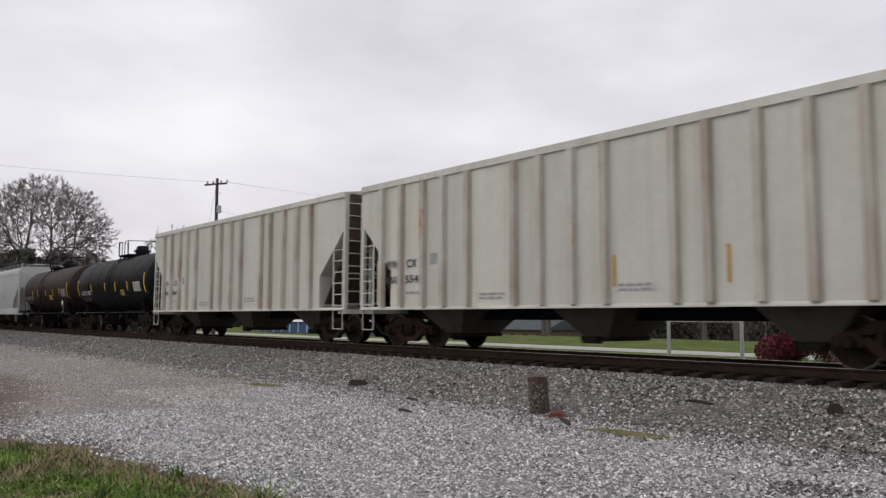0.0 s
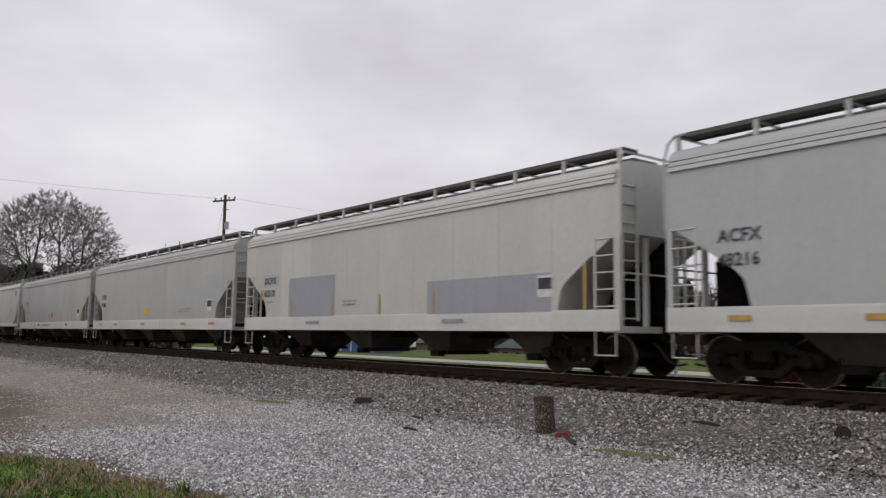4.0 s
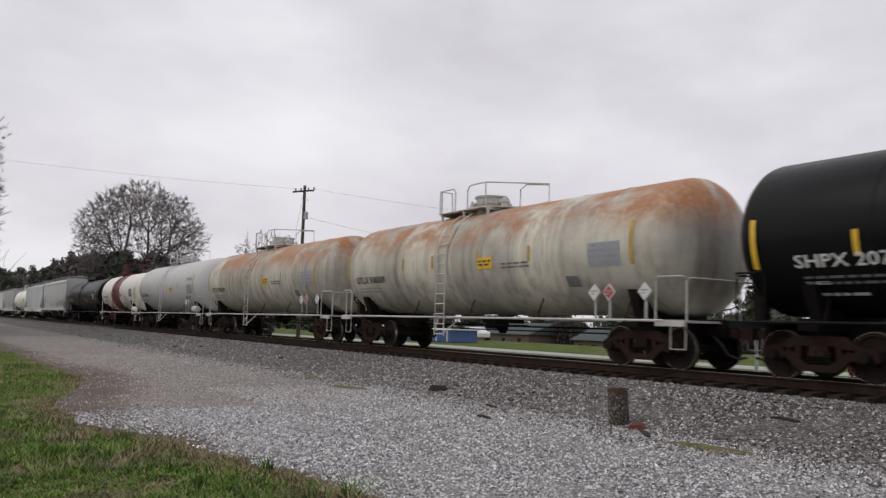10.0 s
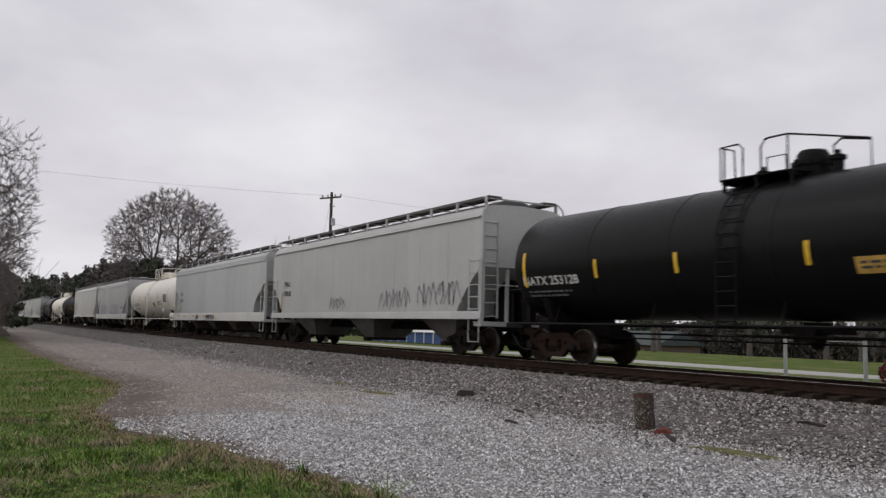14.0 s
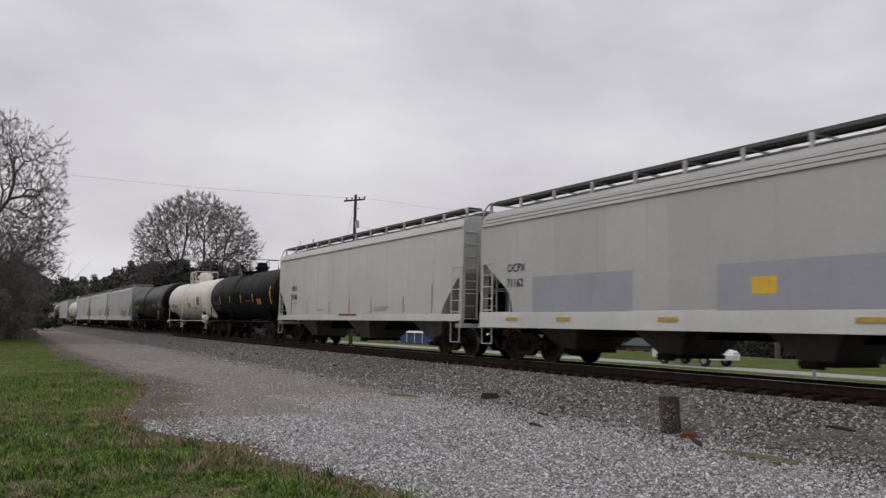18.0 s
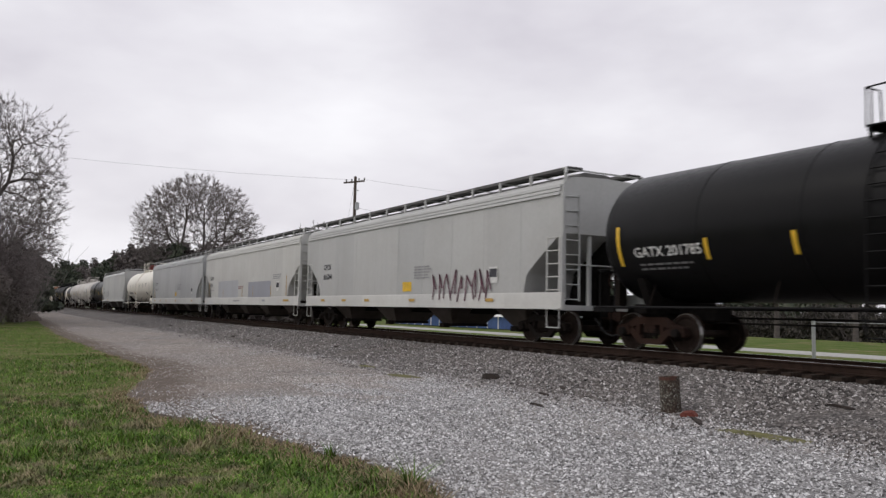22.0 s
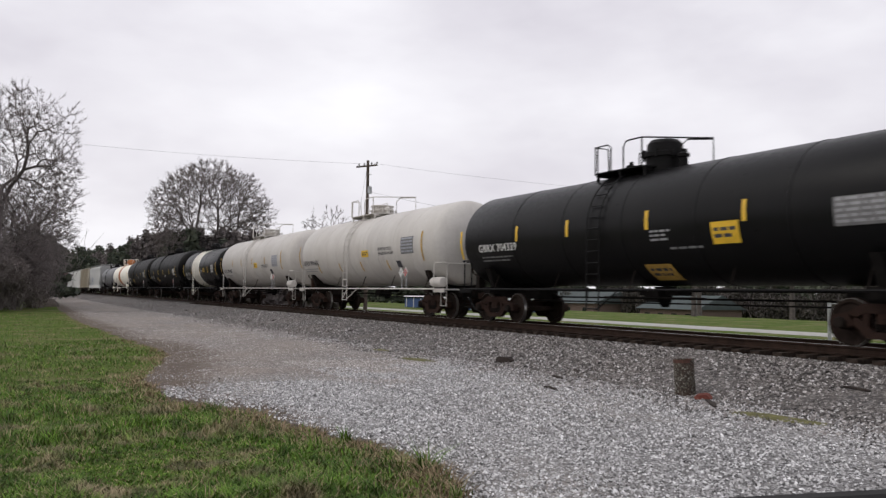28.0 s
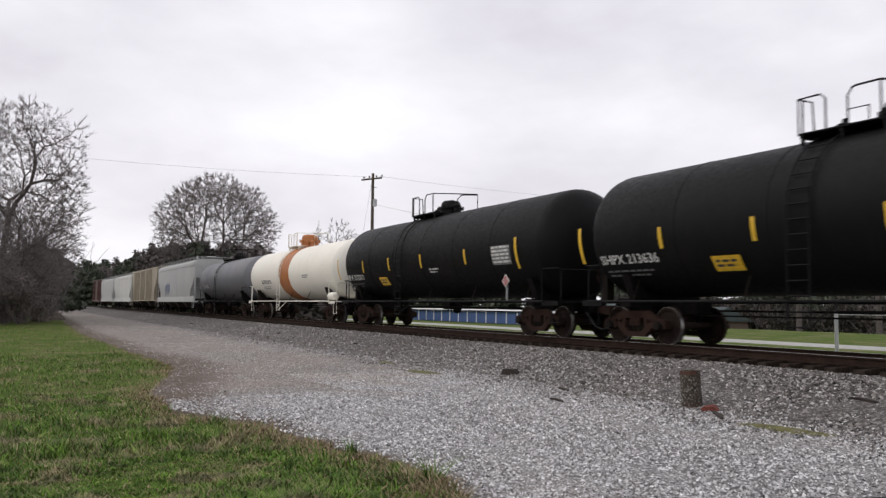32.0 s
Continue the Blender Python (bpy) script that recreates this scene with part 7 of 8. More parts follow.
def bare_tree(place, height, crown, seed, label, ends=1200, trunk=0.34, base=0.25, twig_r=0.012, lean=(0, 0), ragged=0.22, twigs=16):
    """Limbs that fork towards many tips spread through a crown; crown: half-widths along x and y, and its lowest height as a share."""
    rs = np.random.RandomState(seed)
    rx, ry, low = crown
    tips = []
    while len(tips) < ends:
        d = rs.normal(size=3)
        d /= np.linalg.norm(d)
        k = rs.uniform(0.35, 1.0) ** 0.5
        bump_ = 1 + ragged * noise.noise((d[0] * 2.2 + seed, d[1] * 2.2, d[2] * 2.2))
        z = low * height + (1 - low) * height * (0.42 + 0.58 * d[2] * k * bump_)
        if z < low * height or z > height:
            continue
        tips.append((rx * d[0] * k * bump_ + lean[0], ry * d[1] * k * bump_ + lean[1], z))
    big, small, starts, tops = [], [], [], []

    def limb(p, q, r, s):
        mid = (p + q) / 2 + rs.uniform(-1, 1, 3) * np.linalg.norm(q - p) * 0.09
        for a, b, c, e in ((p, mid, r, (r + s) / 2), (mid, q, (r + s) / 2, s)):
            (big if r > 0.045 else small).append((Vector(a), Vector(b), c, e))

    def fork(p, pts, r):
        n = len(pts)
        if n <= 4:
            for q in pts:
                limb(p, q, twig_r * 1.3, twig_r * 0.7)
                own = q - p
                size = max(1e-3, np.linalg.norm(own))
                out = q - heart
                out = out / max(0.1, np.linalg.norm(out))
                span = min(1.25, max(0.45, size)) * height / 20.0
                b = p + own * rs.uniform(0.1, 1.0, (twigs, 1))
                starts.append(b)
                tops.append(b + span * rs.uniform(0.45, 1.0, (twigs, 1)) * (0.55 * out + 0.25 * own / size + 0.42 * rs.uniform(-1, 1, (twigs, 3))))
            return
        k = 2 if n < 40 or rs.uniform() < 0.5 else 3
        cen = pts[rs.choice(n, k, replace=False)]
        for _ in range(5):
            near = np.argmin(((pts[:, None] - cen[None]) ** 2).sum(-1), 1)
            cen = np.array([pts[near == i].mean(0) if (near == i).any() else cen[i] for i in range(k)])
        for i in range(k):
            own = pts[near == i]
            if len(own) == 0:
                continue
            q = p + (own.mean(0) - p) * rs.uniform(0.38, 0.52)
            q[2] += 0.03 * np.linalg.norm(q - p)
            s = max(twig_r * 1.3, trunk * 0.95 * (len(own) / ends) ** 0.46)
            limb(p, q, min(r, s * 1.15), s)
            fork(q, own, s)

    heart = np.array([lean[0], lean[1], height * (low + 0.12)])
    foot = np.array([0, 0, -0.2])
    top = np.array([lean[0] * 0.2, lean[1] * 0.2, height * base])
    big.append((Vector(foot), Vector((foot + top) / 2), trunk * 1.3, trunk * 1.05))
    big.append((Vector((foot + top) / 2), Vector(top), trunk * 1.05, trunk))
    fork(top, np.array(tips), trunk)
    t = thing("bare_tree", pose(*place), label, "tree", "winter trees")
    part("trunk", bough_mesh("trunk", big, M["bark"]), t, "grey trunk and limbs")
    part("crown", bough_mesh("crown", small, M["twig"], np.concatenate(starts), np.concatenate(tops), twig_r * 1.05), t, "dense crown of leafless twigs")
    return t


def leaf_cloud(name, blobs, count, size, mat, seed, slim=0.6):
    """Many small leaves in a set of ellipsoids (cx, cy, cz, rx, ry, rz)."""
    rs = np.random.RandomState(seed)
    vol = np.array([b[3] * b[4] * b[5] for b in blobs])
    pick = rs.choice(len(blobs), count, p=vol / vol.sum())
    B = np.array(blobs)[pick]
    d = rs.normal(size=(count, 3))
    d /= np.linalg.norm(d, axis=1)[:, None]
    p = B[:, :3] + d * (rs.uniform(0, 1, count) ** 0.4)[:, None] * B[:, 3:]
    a, b = rs.normal(size=(count, 3)), rs.normal(size=(count, 3))
    a /= np.linalg.norm(a, axis=1)[:, None]
    b -= a * (a * b).sum(1)[:, None]
    b /= np.linalg.norm(b, axis=1)[:, None]
    s = size * rs.uniform(0.5, 1.4, count)[:, None]
    v = np.stack([p - a * s, p + b * s * slim, p + a * s, p - b * s * slim], 1).reshape(-1, 3)
    f = [(4 * i, 4 * i + 1, 4 * i + 2, 4 * i + 3) for i in range(count)]
    me = bpy.data.meshes.new(name)
    me.from_pydata(v.tolist(), [], f)
    me.materials.append(mat)
    return me


def evergreen(place, height, radius, seed, count=5000, leaf=0.42, mat="needle"):
    rs = random.Random(seed)
    t = thing("evergreen_tree", pose(*place), "dark green evergreen tree in the tree line" if mat == "needle" else "dense dark brown thicket tree in the tree line", "tree", "tree line behind the track")
    part("trunk", bough_mesh("trunk", [(Vector((0, 0, -0.2)), Vector((0, 0, height * 0.8)), 0.28, 0.08)], M["bark"]), t)
    blobs = []
    for i in range(16):
        z = height * (0.12 + 0.82 * i / 15)
        r = radius * (1.0 - 0.62 * (i / 15) ** 1.5) * rs.uniform(0.7, 1.1)
        a = rs.uniform(0, 6.28)
        blobs.append((math.cos(a) * r * 0.4, math.sin(a) * r * 0.4, z, r * 0.8, r * 0.8, height * 0.085))
    part("crown", leaf_cloud("crown", blobs, count, leaf, M[mat], seed), t, "ragged dark crown")
    return t


def brush(place, rx, ry, h, seed, count, mat="brush_leaf", label="tangled winter brush with few leaves", name="brush", leaf=0.16, category="brush", slim=0.6, stems=90):
    rs = random.Random(seed)
    t = thing(name, pose(*place), label, category)
    segs = []
    for i in range(stems):
        p = Vector((rs.uniform(-rx, rx) * 0.8, rs.uniform(-ry, ry) * 0.8, 0))
        for k in range(3):
            q = p + Vector((rs.uniform(-0.3, 0.3), rs.uniform(-0.3, 0.3), 0.33)) * h * rs.uniform(0.6, 1.1)
            segs.append((p, q, 0.02, 0.012))
            p = q
    part("undergrowth", bough_mesh("undergrowth", segs, M["twig"]), t, "thin brown stems")
    blobs = [(rs.uniform(-rx, rx) * 0.7, rs.uniform(-ry, ry) * 0.7, h * rs.uniform(0.25, 0.7), rx * rs.uniform(0.25, 0.5), ry * rs.uniform(0.3, 0.6), h * rs.uniform(0.2, 0.35)) for _ in range(14)]
    part("foliage", leaf_cloud("foliage", blobs, count, leaf, M[mat], seed, slim), t)
    return t


def trees():
    bare_tree((-122.5, 26.5, 0), 21.2, (9.2, 9.2, 0.26), 11, "large round-crowned leafless oak behind the track", 9000, 0.5, 0.16, 0.0085, twigs=21)
    bare_tree((-58.8, 21.7, 0), 8.4, (2.9, 2.9, 0.3), 5, "small leafless tree beside the track", 420, 0.13, 0.25, 0.009)
    bare_tree((-205, 27, 0), 13.5, (4, 4, 0.3), 6, "slim leafless tree in the tree line", 400, 0.22, 0.25, 0.025)
    for i, (x, y, h, rx, ry, n) in enumerate(((-70.0, -0.9, 17.6, 6.6, 6.2, 4800), (-64.0, -7.0, 18.0, 6.5, 5.2, 3400), (-79, 0.6, 13.0, 4.5, 3.8, 2000), (-90, 1.6, 11.5, 4.5, 3.6, 1500), (-62.0, -3.2, 10.0, 3.8, 3.6, 1800), (-68, 0.2, 8.5, 3.5, 3.0, 1600), (-60, -7.5, 9.0, 4, 3.6, 1600))):
        bare_tree((x, y, 0), h, (rx, ry, 0.16), 21 + i, "tall leafless roadside tree with spreading limbs", n, 0.34 if i < 2 else 0.2, 0.18, 0.0068, ragged=0.42, twigs=18)
    for i, (x, y, rx, ry, h) in enumerate(((-66, -1.0, 4, 2.4, 4.6), (-74, 0.0, 5, 2.6, 6.0), (-86, 1.0, 6, 2.6, 7.5), (-64, -5.5, 4, 3, 5.5), (-100, 2.2, 8, 2.8, 8.5), (-62, -3.4, 2.8, 2.0, 3.2), (-60, -9, 4, 3, 5))):
        brush((x, y, 0), rx, ry, h, 40 + i, 17000, leaf=0.34, slim=0.07)
    rs = random.Random(77)
    skyline = [(4.5, 2.3), (6, 3.1), (8, 3.9), (12, 4.3), (15, 4.0), (17.5, 3.2), (20, 2.0)]
    for i in range(46):
        angle = 4.6 + 14.4 * i / 45 + rs.uniform(-0.2, 0.2)
        y = 23.5 + rs.uniform(-1.5, 7)
        x = -y / math.tan(radians(angle))
        up = next(b + (d - b) * (angle - a) / (c - a) for (a, b), (c, d) in zip(skyline, skyline[1:]) if a <= angle <= c or c == 20)
        h = 1.6 + math.hypot(x, y) * math.tan(radians(up * rs.uniform(0.84, 1.02)))
        evergreen((x, y, 0), h, rs.uniform(2.6, 3.6) * (1 + max(0, -x - 100) / 250), 60 + i, 3200, 0.42, "thicket" if i % 3 else "needle")
    for i in range(12):
        x = -300 - i * 24
        evergreen((x, 20 + 6 * (i % 3) + rs.uniform(-3, 3), 0), 1.6 - x * rs.uniform(0.035, 0.05), rs.uniform(7, 10), 90 + i, 3600, 0.7)
    for i in range(8):
        evergreen((-130 - i * 34, 4.0 - 1.2 * i + rs.uniform(-1, 1), 0), rs.uniform(8, 12) + 1.2 * i, 4.8, 120 + i, 4200, 0.5)
    for i in range(44):
        x, y = -330 + i * 9.5, 112 + rs.uniform(-8, 14)
        evergreen((x, y, -2.3), rs.uniform(9, 13.5), rs.uniform(6, 8), 150 + i, 2200, 0.6)


M["heap"] = ground_mat("heaped_dirt", [(0.0, (0.09, 0.07, 0.055)), (1.0, (0.2, 0.165, 0.14))], 9.0, 1.2, (0.10, 0.075, 0.06), 0.04, 0.7)


def dirt_heap(x, y, l, w, h, seed, label):
    rows, cols, g = 9, 20, Geo()
    v = []
    for i in range(rows):
        k = i / (rows - 1)
        for j in range(cols):
            a = 2 * math.pi * j / cols
            r = 1 - k + 0.22 * noise.noise((math.cos(a) * 1.7 + seed, math.sin(a) * 1.7, k * 2)) * (1 - k)
            v.append((l / 2 * r * math.cos(a), w / 2 * r * math.sin(a), h * (k ** 0.7) * (1 + 0.2 * noise.noise((a, k * 3, seed))) - 0.06))
    f = [(i * cols + j, i * cols + (j + 1) % cols, (i + 1) * cols + (j + 1) % cols, (i + 1) * cols + j) for i in range(rows - 1) for j in range(cols)]
    solid("dirt_heap", g.add(v, f), M["heap"], label, "dirt heap", m=pose(x, y, 0, 0, 0, 15 * seed))


dirt_heap(-80, 2.9, 3.4, 2.2, 0.95, 1, "low brown heap of dirt beside the brush")
dirt_heap(-76, 1.9, 2.0, 1.3, 0.5, 2, "small brown heap of dirt at the end of the gravel")
trees()
for i in range(20):
    hx, hy = 14.0 - 6.4 * i, 80 + 1.8 * (i % 3)
    brush((hx, hy, -2.3), 4.6, 2.2, 4.6 + 0.9 * (i * 7 % 3), 400 + i, 5000, "hedge_leaf", "dark leafless hedge beyond the road", "hedge", 0.22, "hedge")


M["wire"] = plain("wire_grey", (0.26, 0.26, 0.27), 0.6, 0, 0.1)


# ---- poles, wires, fence, road and what stands behind the track ----
def utility_pole():
    x, y = -47.3, 20.1
    h = 10.2
    t = thing("utility_pole", pose(x, y, 0), "tall dark wooden utility pole with a crossarm", "utility pole")
    part("post", Geo().tube([(0, 0, -0.3), (0, 0, h)], 0.135, 10, r_end=0.09).mesh("post", M["wood_pole"]), t)
    arm = part("crossarm", Geo().box(0, -0.1, h - 0.35, 0.09, 1.7, 0.10, 0).mesh("crossarm", M["wood_pole"]), t, "", pose(0, 0, 0, 0, 0, -62))
    for k in (-0.75, -0.3, 0.3, 0.75):
        part("insulator", kept("insulator", lambda: Geo().lathe([(0, 0.03), (0.06, 0.055), (0.12, 0.06), (0.16, 0.03)], "z", n=8).mesh("insulator", M["galv"])), arm, "", pose(0, k, h - 0.29))
    part("lamp_arm", Geo().tube([(0, 0, h - 0.9), (0.35, 0.1, h - 0.95)], 0.03, 6).mesh("lamp_arm", M["galv"]), t)
    part("transformer", Geo().lathe([(h - 2.2, 0.03), (h - 2.18, 0.14), (h - 1.75, 0.14), (h - 1.7, 0.05)], "z", (0.26, 0.05, 0), 10).mesh("transformer", M["galv"]), t, "small grey cylinder on the pole")

    def span(a, b, sag):
        pts = []
        for i in range(15):
            u = i / 14
            p = Vector(a).lerp(Vector(b), u)
            p.z -= sag * 4 * u * (1 - u)
            pts.append(p)
        return pts
    top = (x, y, h - 0.1)
    for name, a, b, sag, r, lab in (("power_line", (x - 0.3, y - 0.3, h - 0.2), (-51.5, -14.0, 10.8), 0.5, 0.006, "thin overhead power line"),
                                    ("power_line", (x + 0.3, y + 0.3, h - 0.2), (-41.0, 60.0, 10.0), 0.7, 0.006, "thin overhead power line"),
                                    ("power_line", (x, y, h - 2.0), (-30, 34, 5.0), 0.6, 0.007, "thin sagging service wire"),
                                    ("guy_wire", top, (x - 3.2, y - 0.4, 0.0), 0.0, 0.008, "steel guy wire of the pole")):
        solid(name, Geo().tube(span(a, b, sag), r, 4), M["wire"], lab, "wire", group="wires at the pole")


utility_pole()

M["blue_wall"] = plain("blue_sheet_metal", (0.06, 0.11, 0.27), 0.6, 0, 0.15, 2.0)
M["white_trim"] = plain("white_painted_trim", (0.72, 0.72, 0.72), 0.6, 0, 0.08)
M["roof_teal"] = plain("grey_green_roof", (0.05, 0.066, 0.065), 0.8, 0, 0.15, 2)
M["house_wall"] = plain("dull_brick_wall", (0.12, 0.085, 0.07), 0.9, 0, 0.3, 6)
M["car_red"] = plain("car_paint_red", (0.11, 0.012, 0.018), 0.25, 0, 0.05)
M["car_white"] = plain("car_paint_white", (0.78, 0.78, 0.78), 0.25, 0, 0.04)
M["car_grey"] = plain("car_paint_grey", (0.05, 0.05, 0.055), 0.3, 0, 0.05)
M["lamp_glass"] = plain("headlamp_glass", (0.6, 0.6, 0.6), 0.15, 0, 0.05)

sheet("road", [-900, -300] + steps(-200, 60, 10) + [300, 900], [31.9, 32.1, 33.0, 33.9, 34.1], lambda x, y: -0.06 if y in (31.9, 34.1) else 0.02, M["concrete"], "pale concrete road behind the track", "road")


def automobile(m, paint_mat, label, tall=False):
    """A sedan, or with tall a pickup-like van; x is forward."""
    c = thing("van" if tall else "sedan", m, label, "car", "cars near the road")
    h = 0.5 if tall else 0.0
    side = [(-2.25, 0.35), (-2.3, 0.75), (-2.15, 0.95), (-1.3, 1.0), (-0.75, 1.4 + h), (0.45, 1.42 + h), (1.15, 0.98 + h * 0.3), (2.1, 0.82), (2.3, 0.6), (2.25, 0.35)]
    if tall:
        side = [(-2.4, 0.4), (-2.45, 1.9), (-2.2, 2.0), (1.0, 2.0), (1.6, 1.25), (2.4, 1.05), (2.5, 0.6), (2.45, 0.4)]
    part("body", Geo().prism(side, "y", -0.86, 0.86).mesh("body", M[paint_mat]), c)
    for s in (-1, 1):
        win = [(-1.15, 1.02), (-0.7, 1.32), (0.38, 1.34), (0.95, 1.02)] if not tall else [(0.1, 1.3), (0.1, 1.85), (0.95, 1.85), (1.4, 1.3)]
        part("side_window", Geo().prism(win, "y", s * 0.862, s * 0.868).mesh("side_window", M["glass"]), c, "dark side glass")
        for x in (-1.4, 1.45):
            w = part("wheel", kept("carwheel", lambda: Geo().lathe([(-0.1, 0.05), (-0.1, 0.2), (-0.09, 0.32), (0.09, 0.32), (0.1, 0.2), (0.1, 0.05)], "y", n=18).mesh("wheel", M["tyre"])), c, "black tyre", pose(x, s * 0.8, 0.32))
            part("rim", kept("carrim", lambda: Geo().lathe([(-0.115, 0.02), (-0.11, 0.19), (0.11, 0.19), (0.115, 0.02)], "y", n=12).mesh("rim", M["galv"])), w, "bright rim")
        part("headlamp", Geo().box(2.24 if not tall else 2.44, s * 0.62, 0.68, 0.08, 0.3, 0.14).mesh("headlamp", M["lamp_glass"]), c)
    if not tall:
        part("windscreen", Geo().poly([(0.52, -0.72, 1.39), (0.52, 0.72, 1.39), (1.14, 0.78, 1.0), (1.14, -0.78, 1.0)]).bent(lambda p: (p[0] + 0.02, p[1], p[2] + 0.02)).mesh("windscreen", M["glass"], 0), c)
    return c


WHITE_SEDAN = automobile(pose(-60, 33.0, 0.03), "car_white", "white sedan driving along the road")
automobile(pose(-47.5, 70.0, -1.98, 0, 0, 170), "car_red", "dark red sedan parked on the grass")
automobile(pose(-55.5, 71.5, -2.15, 0, 0, 190), "car_grey", "dark grey sedan parked beyond the road")
automobile(pose(-71.5, 51.0, 0, 0, 0, 168), "car_white", "white sedan parked beside the blue shed")


def blue_shed():
    t = thing("low_shed", pose(-72, 42, 0), "long low blue metal shed with a white top", "shed")
    part("wall", Geo().box(0, 0, 0.55, 23, 3, 1.1).mesh("wall", M["blue_wall"]), t)
    for i in range(13):
        part("panel_seam", kept("shedseam", lambda: Geo().box(0, -1.53, 0.55, 0.12, 0.06, 1.08).mesh("panel_seam", M["white_trim"])), t, "", pose(-11 + i * 22 / 12, 0, 0))
    part("roof", Geo().prism([(-1.7, 1.1), (1.7, 1.1), (1.5, 1.3), (-1.5, 1.3)], "x", -11.7, 11.7).mesh("roof", M["white_trim"]), t, "white roof edge")


blue_shed()


def far_house(x, y, z, w, d, h, roof, label):
    t = thing("house", pose(x, y, z), label, "house", "houses beyond the road")
    part("wall", Geo().box(0, 0, h * 0.3, w, d, h * 0.6).mesh("wall", M["house_wall"]), t)
    part("roof", Geo().prism([(-d / 2 - 0.4, h * 0.58), (d / 2 + 0.4, h * 0.58), (0, h)], "x", -w / 2 - 0.4, w / 2 + 0.4).mesh("roof", M[roof]), t, "shallow gable roof")
    for i in range(4):
        wi = part("window", kept("farwin", lambda: Geo().box(0, 0, 0, 1.0, 0.06, 1.0).mesh("window", M["house_wall"])), t, "dim framed window", pose(-w * 0.36 + i * w * 0.24, -d / 2 - 0.02, h * 0.34))
        part("pane", kept("farpane", lambda: Geo().box(0, -0.04, 0, 0.84, 0.02, 0.84).mesh("pane", M["glass"])), wi)


far_house(-68, 70, -2.0, 9, 7, 3.8, "roof_teal", "low brick house with a grey-green roof")
far_house(-100, 80, -2.0, 16, 9, 4.2, "roof_teal", "low house behind the shed")
far_house(-22, 74, -2.0, 15, 8, 4.4, "house_wall", "brown house under trees")
for i, (x, y, h) in enumerate(((-50, 52, 7), (-44, 57, 7.5), (-39, 60, 7), (-57, 60, 7), (-33, 55, 6.5))):
    bare_tree((x, y, -0.3), h, (2.4, 2.4, 0.4), 300 + i, "leafless yard tree beyond the road", 260, 0.22, 0.35, 0.012)
brush((-14.3, 27.6, -0.05), 1.45, 1.1, 1.75, 70, 16000, "azalea", "rounded azalea bush in dark pink bloom", "azalea_bush", 0.05, "bush", stems=5)
brush((-12.2, 28.5, -0.05), 0.7, 0.5, 0.6, 71, 1500, "needle", "low clipped green shrub", "shrub", 0.05, "bush")


def pipe_gate():
    t = thing("pipe_gate", pose(0, 0, -0.05), "galvanised pipe frame beside the road", "gate")
    for x in (-20.7, -17.3):
        part("post", kept("gpost", lambda: Geo().tube([(0, 0, -0.1), (0, 0, 1.62)], 0.075, 10).mesh("post", M["galv"])), t, "", pose(x, 29.2, 0))
    part("top_rail", Geo().tube([(-20.7, 29.2, 1.5), (-17.3, 29.2, 1.5)], 0.011, 8).mesh("top_rail", M["galv"]), t)


pipe_gate()


def sign_board():
    t = thing("sign_board", pose(-13.7, 30.0, -0.05, 0, 0, 20), "white sign board with dark lettering on two posts", "sign")
    part("board", Geo().prism([(-0.62, 0.42), (0.62, 0.42), (0.62, 1.12), (0.45, 1.3), (0.2, 1.42), (0, 1.46), (-0.2, 1.42), (-0.45, 1.3), (-0.62, 1.12)], "y", -0.03, 0.03).mesh("board", M["white_trim"]), t)
    part("lettering", bars([1.0, 0.7], 4, 0.17, 0.1).bent(lambda p: (p[0] - 0.5, -0.036, p[2] + 0.92)).mesh("lettering", M["stencil_black"], 0), t, "dark unreadable lettering")
    for s in (-1, 1):
        part("post", kept("signpost", lambda: Geo().box(0, 0.06, 0.7, 0.1, 0.1, 1.5).mesh("post", M["white_trim"])), t, "", pose(s * 0.52, 0, 0))


sign_board()


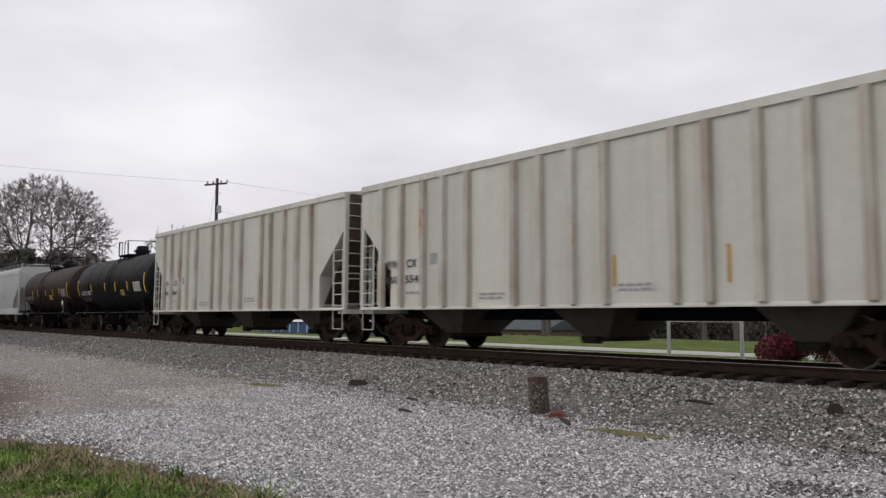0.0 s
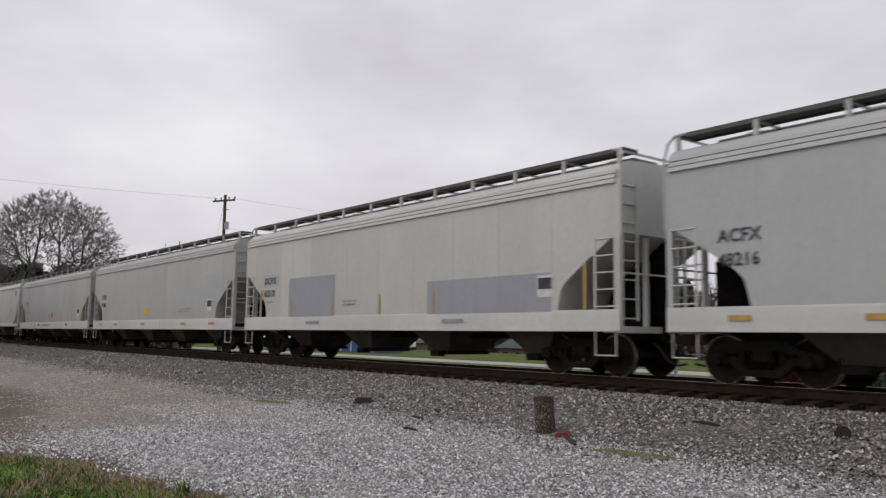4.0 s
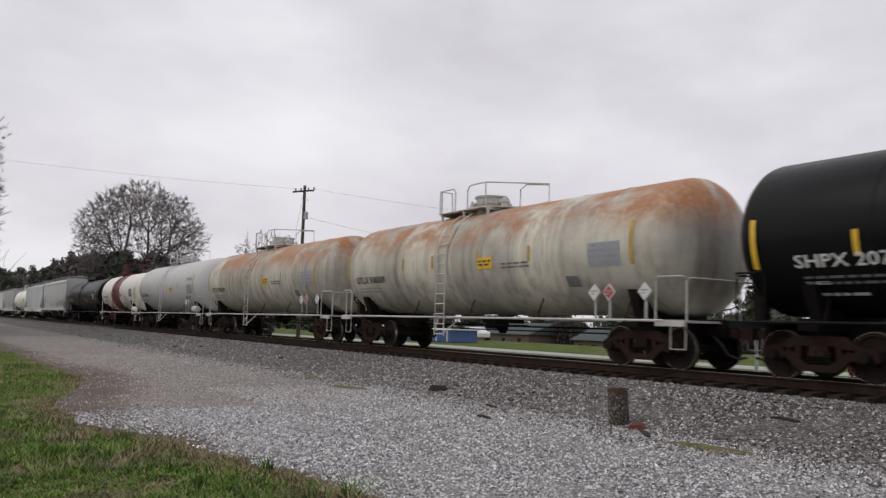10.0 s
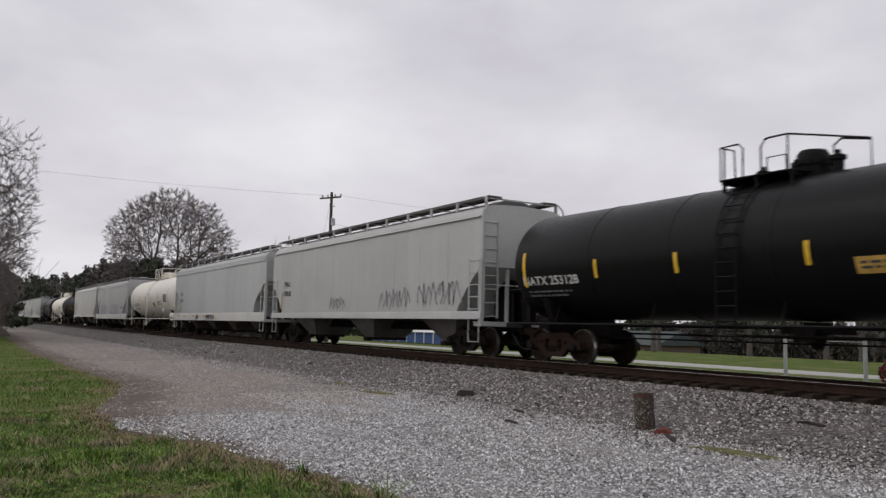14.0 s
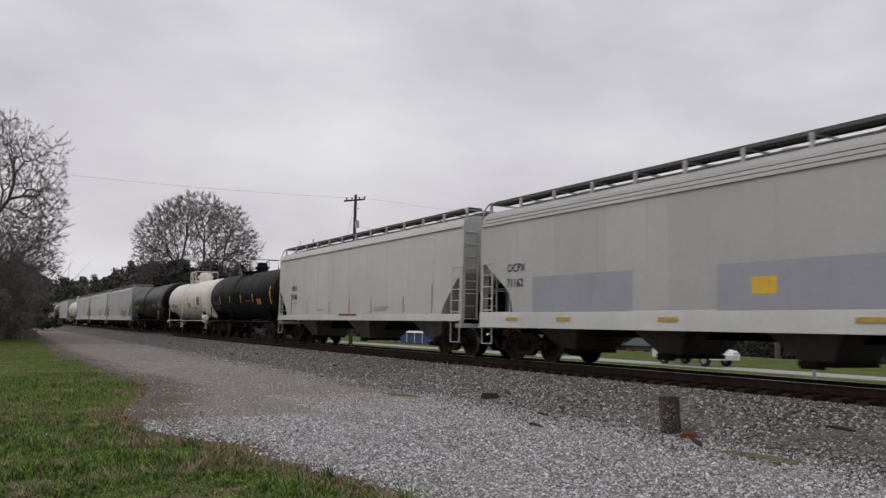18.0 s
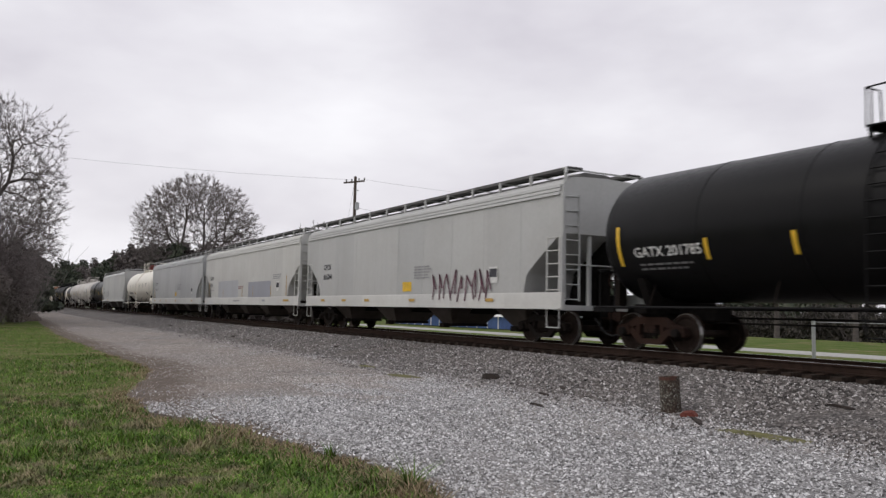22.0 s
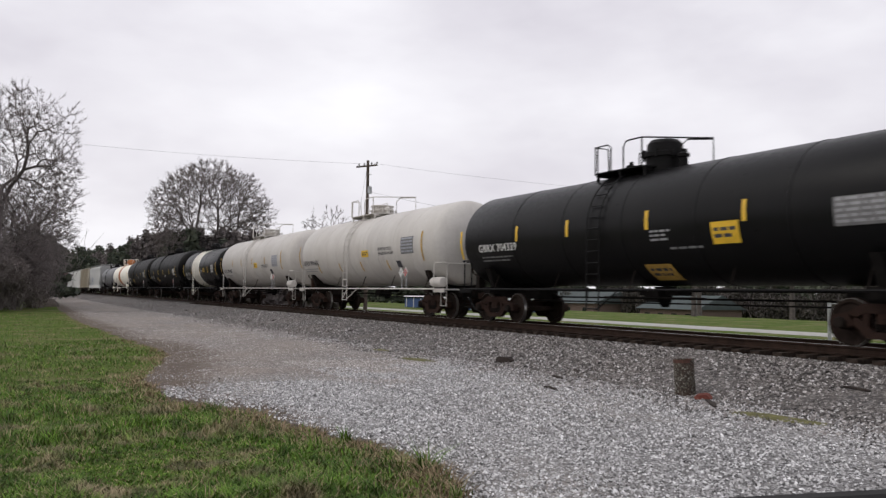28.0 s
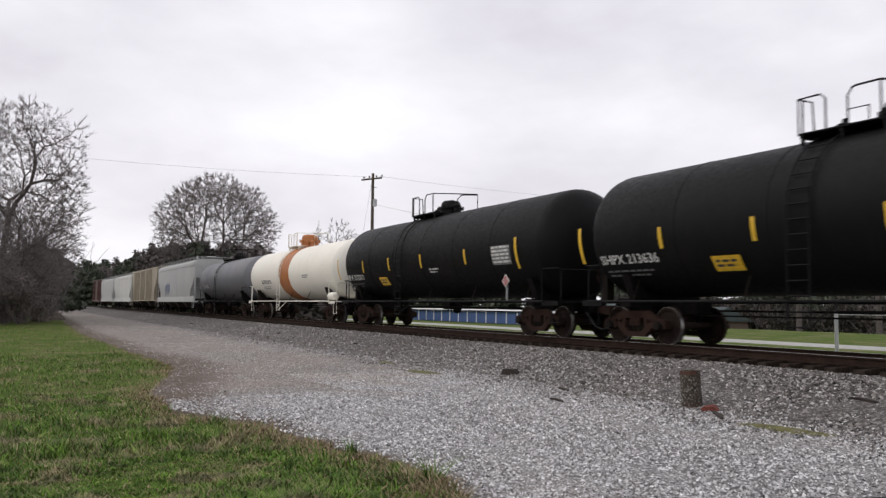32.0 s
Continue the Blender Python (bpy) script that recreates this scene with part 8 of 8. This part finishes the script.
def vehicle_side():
    """A dark car made up to carry the dark edge close below the camera."""
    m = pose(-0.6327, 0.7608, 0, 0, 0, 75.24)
    t = thing("assumed_car", m, "dark glossy car made up for an edge below the camera", "car")
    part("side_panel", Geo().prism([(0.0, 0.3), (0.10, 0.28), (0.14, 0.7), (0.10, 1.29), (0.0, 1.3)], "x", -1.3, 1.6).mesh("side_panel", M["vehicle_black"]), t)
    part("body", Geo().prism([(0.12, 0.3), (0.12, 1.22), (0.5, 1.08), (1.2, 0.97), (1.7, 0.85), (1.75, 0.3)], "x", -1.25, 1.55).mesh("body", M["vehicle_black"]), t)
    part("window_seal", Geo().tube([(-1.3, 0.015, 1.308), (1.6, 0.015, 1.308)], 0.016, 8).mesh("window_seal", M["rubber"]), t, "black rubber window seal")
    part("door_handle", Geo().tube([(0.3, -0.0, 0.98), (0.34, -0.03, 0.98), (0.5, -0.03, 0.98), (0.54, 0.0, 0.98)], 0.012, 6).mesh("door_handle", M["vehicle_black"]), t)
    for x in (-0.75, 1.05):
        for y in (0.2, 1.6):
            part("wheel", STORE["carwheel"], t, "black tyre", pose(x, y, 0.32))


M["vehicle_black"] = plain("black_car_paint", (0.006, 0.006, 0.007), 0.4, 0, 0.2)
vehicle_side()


# ---- what moves ----
def motions():
    times = [i * 1.0 for i in range(33)]
    for car, length in CARS:
        x, y, z = car.location
        walk(car, [(t, pose(x + run(t), y, z)) for t in times])
    # the wheels roll without slipping
    spin = [(i / FPS, pose(0, 0, 0, 0, math.degrees(run(i / FPS) / 0.457) % 360.0, 0)) for i in range(32 * FPS + 1)]
    lead = WHEELSETS[0]
    walk(lead, spin)
    for w in WHEELSETS[1:]:
        w.rotation_mode = "QUATERNION"
        keys = w.animation_data_create()
        keys.action = lead.animation_data.action
        keys.action_slot = lead.animation_data.action_slot
    way = [(t * 0.5, -68.9 + 20.2 * (min(t * 0.5, 17.5) - 16.0) + 16.0 * max(0.0, t * 0.5 - 17.5)) for t in range(65)]
    walk(WHITE_SEDAN, [(t, pose(x, 33.0, 0.03)) for t, x in way])


motions()
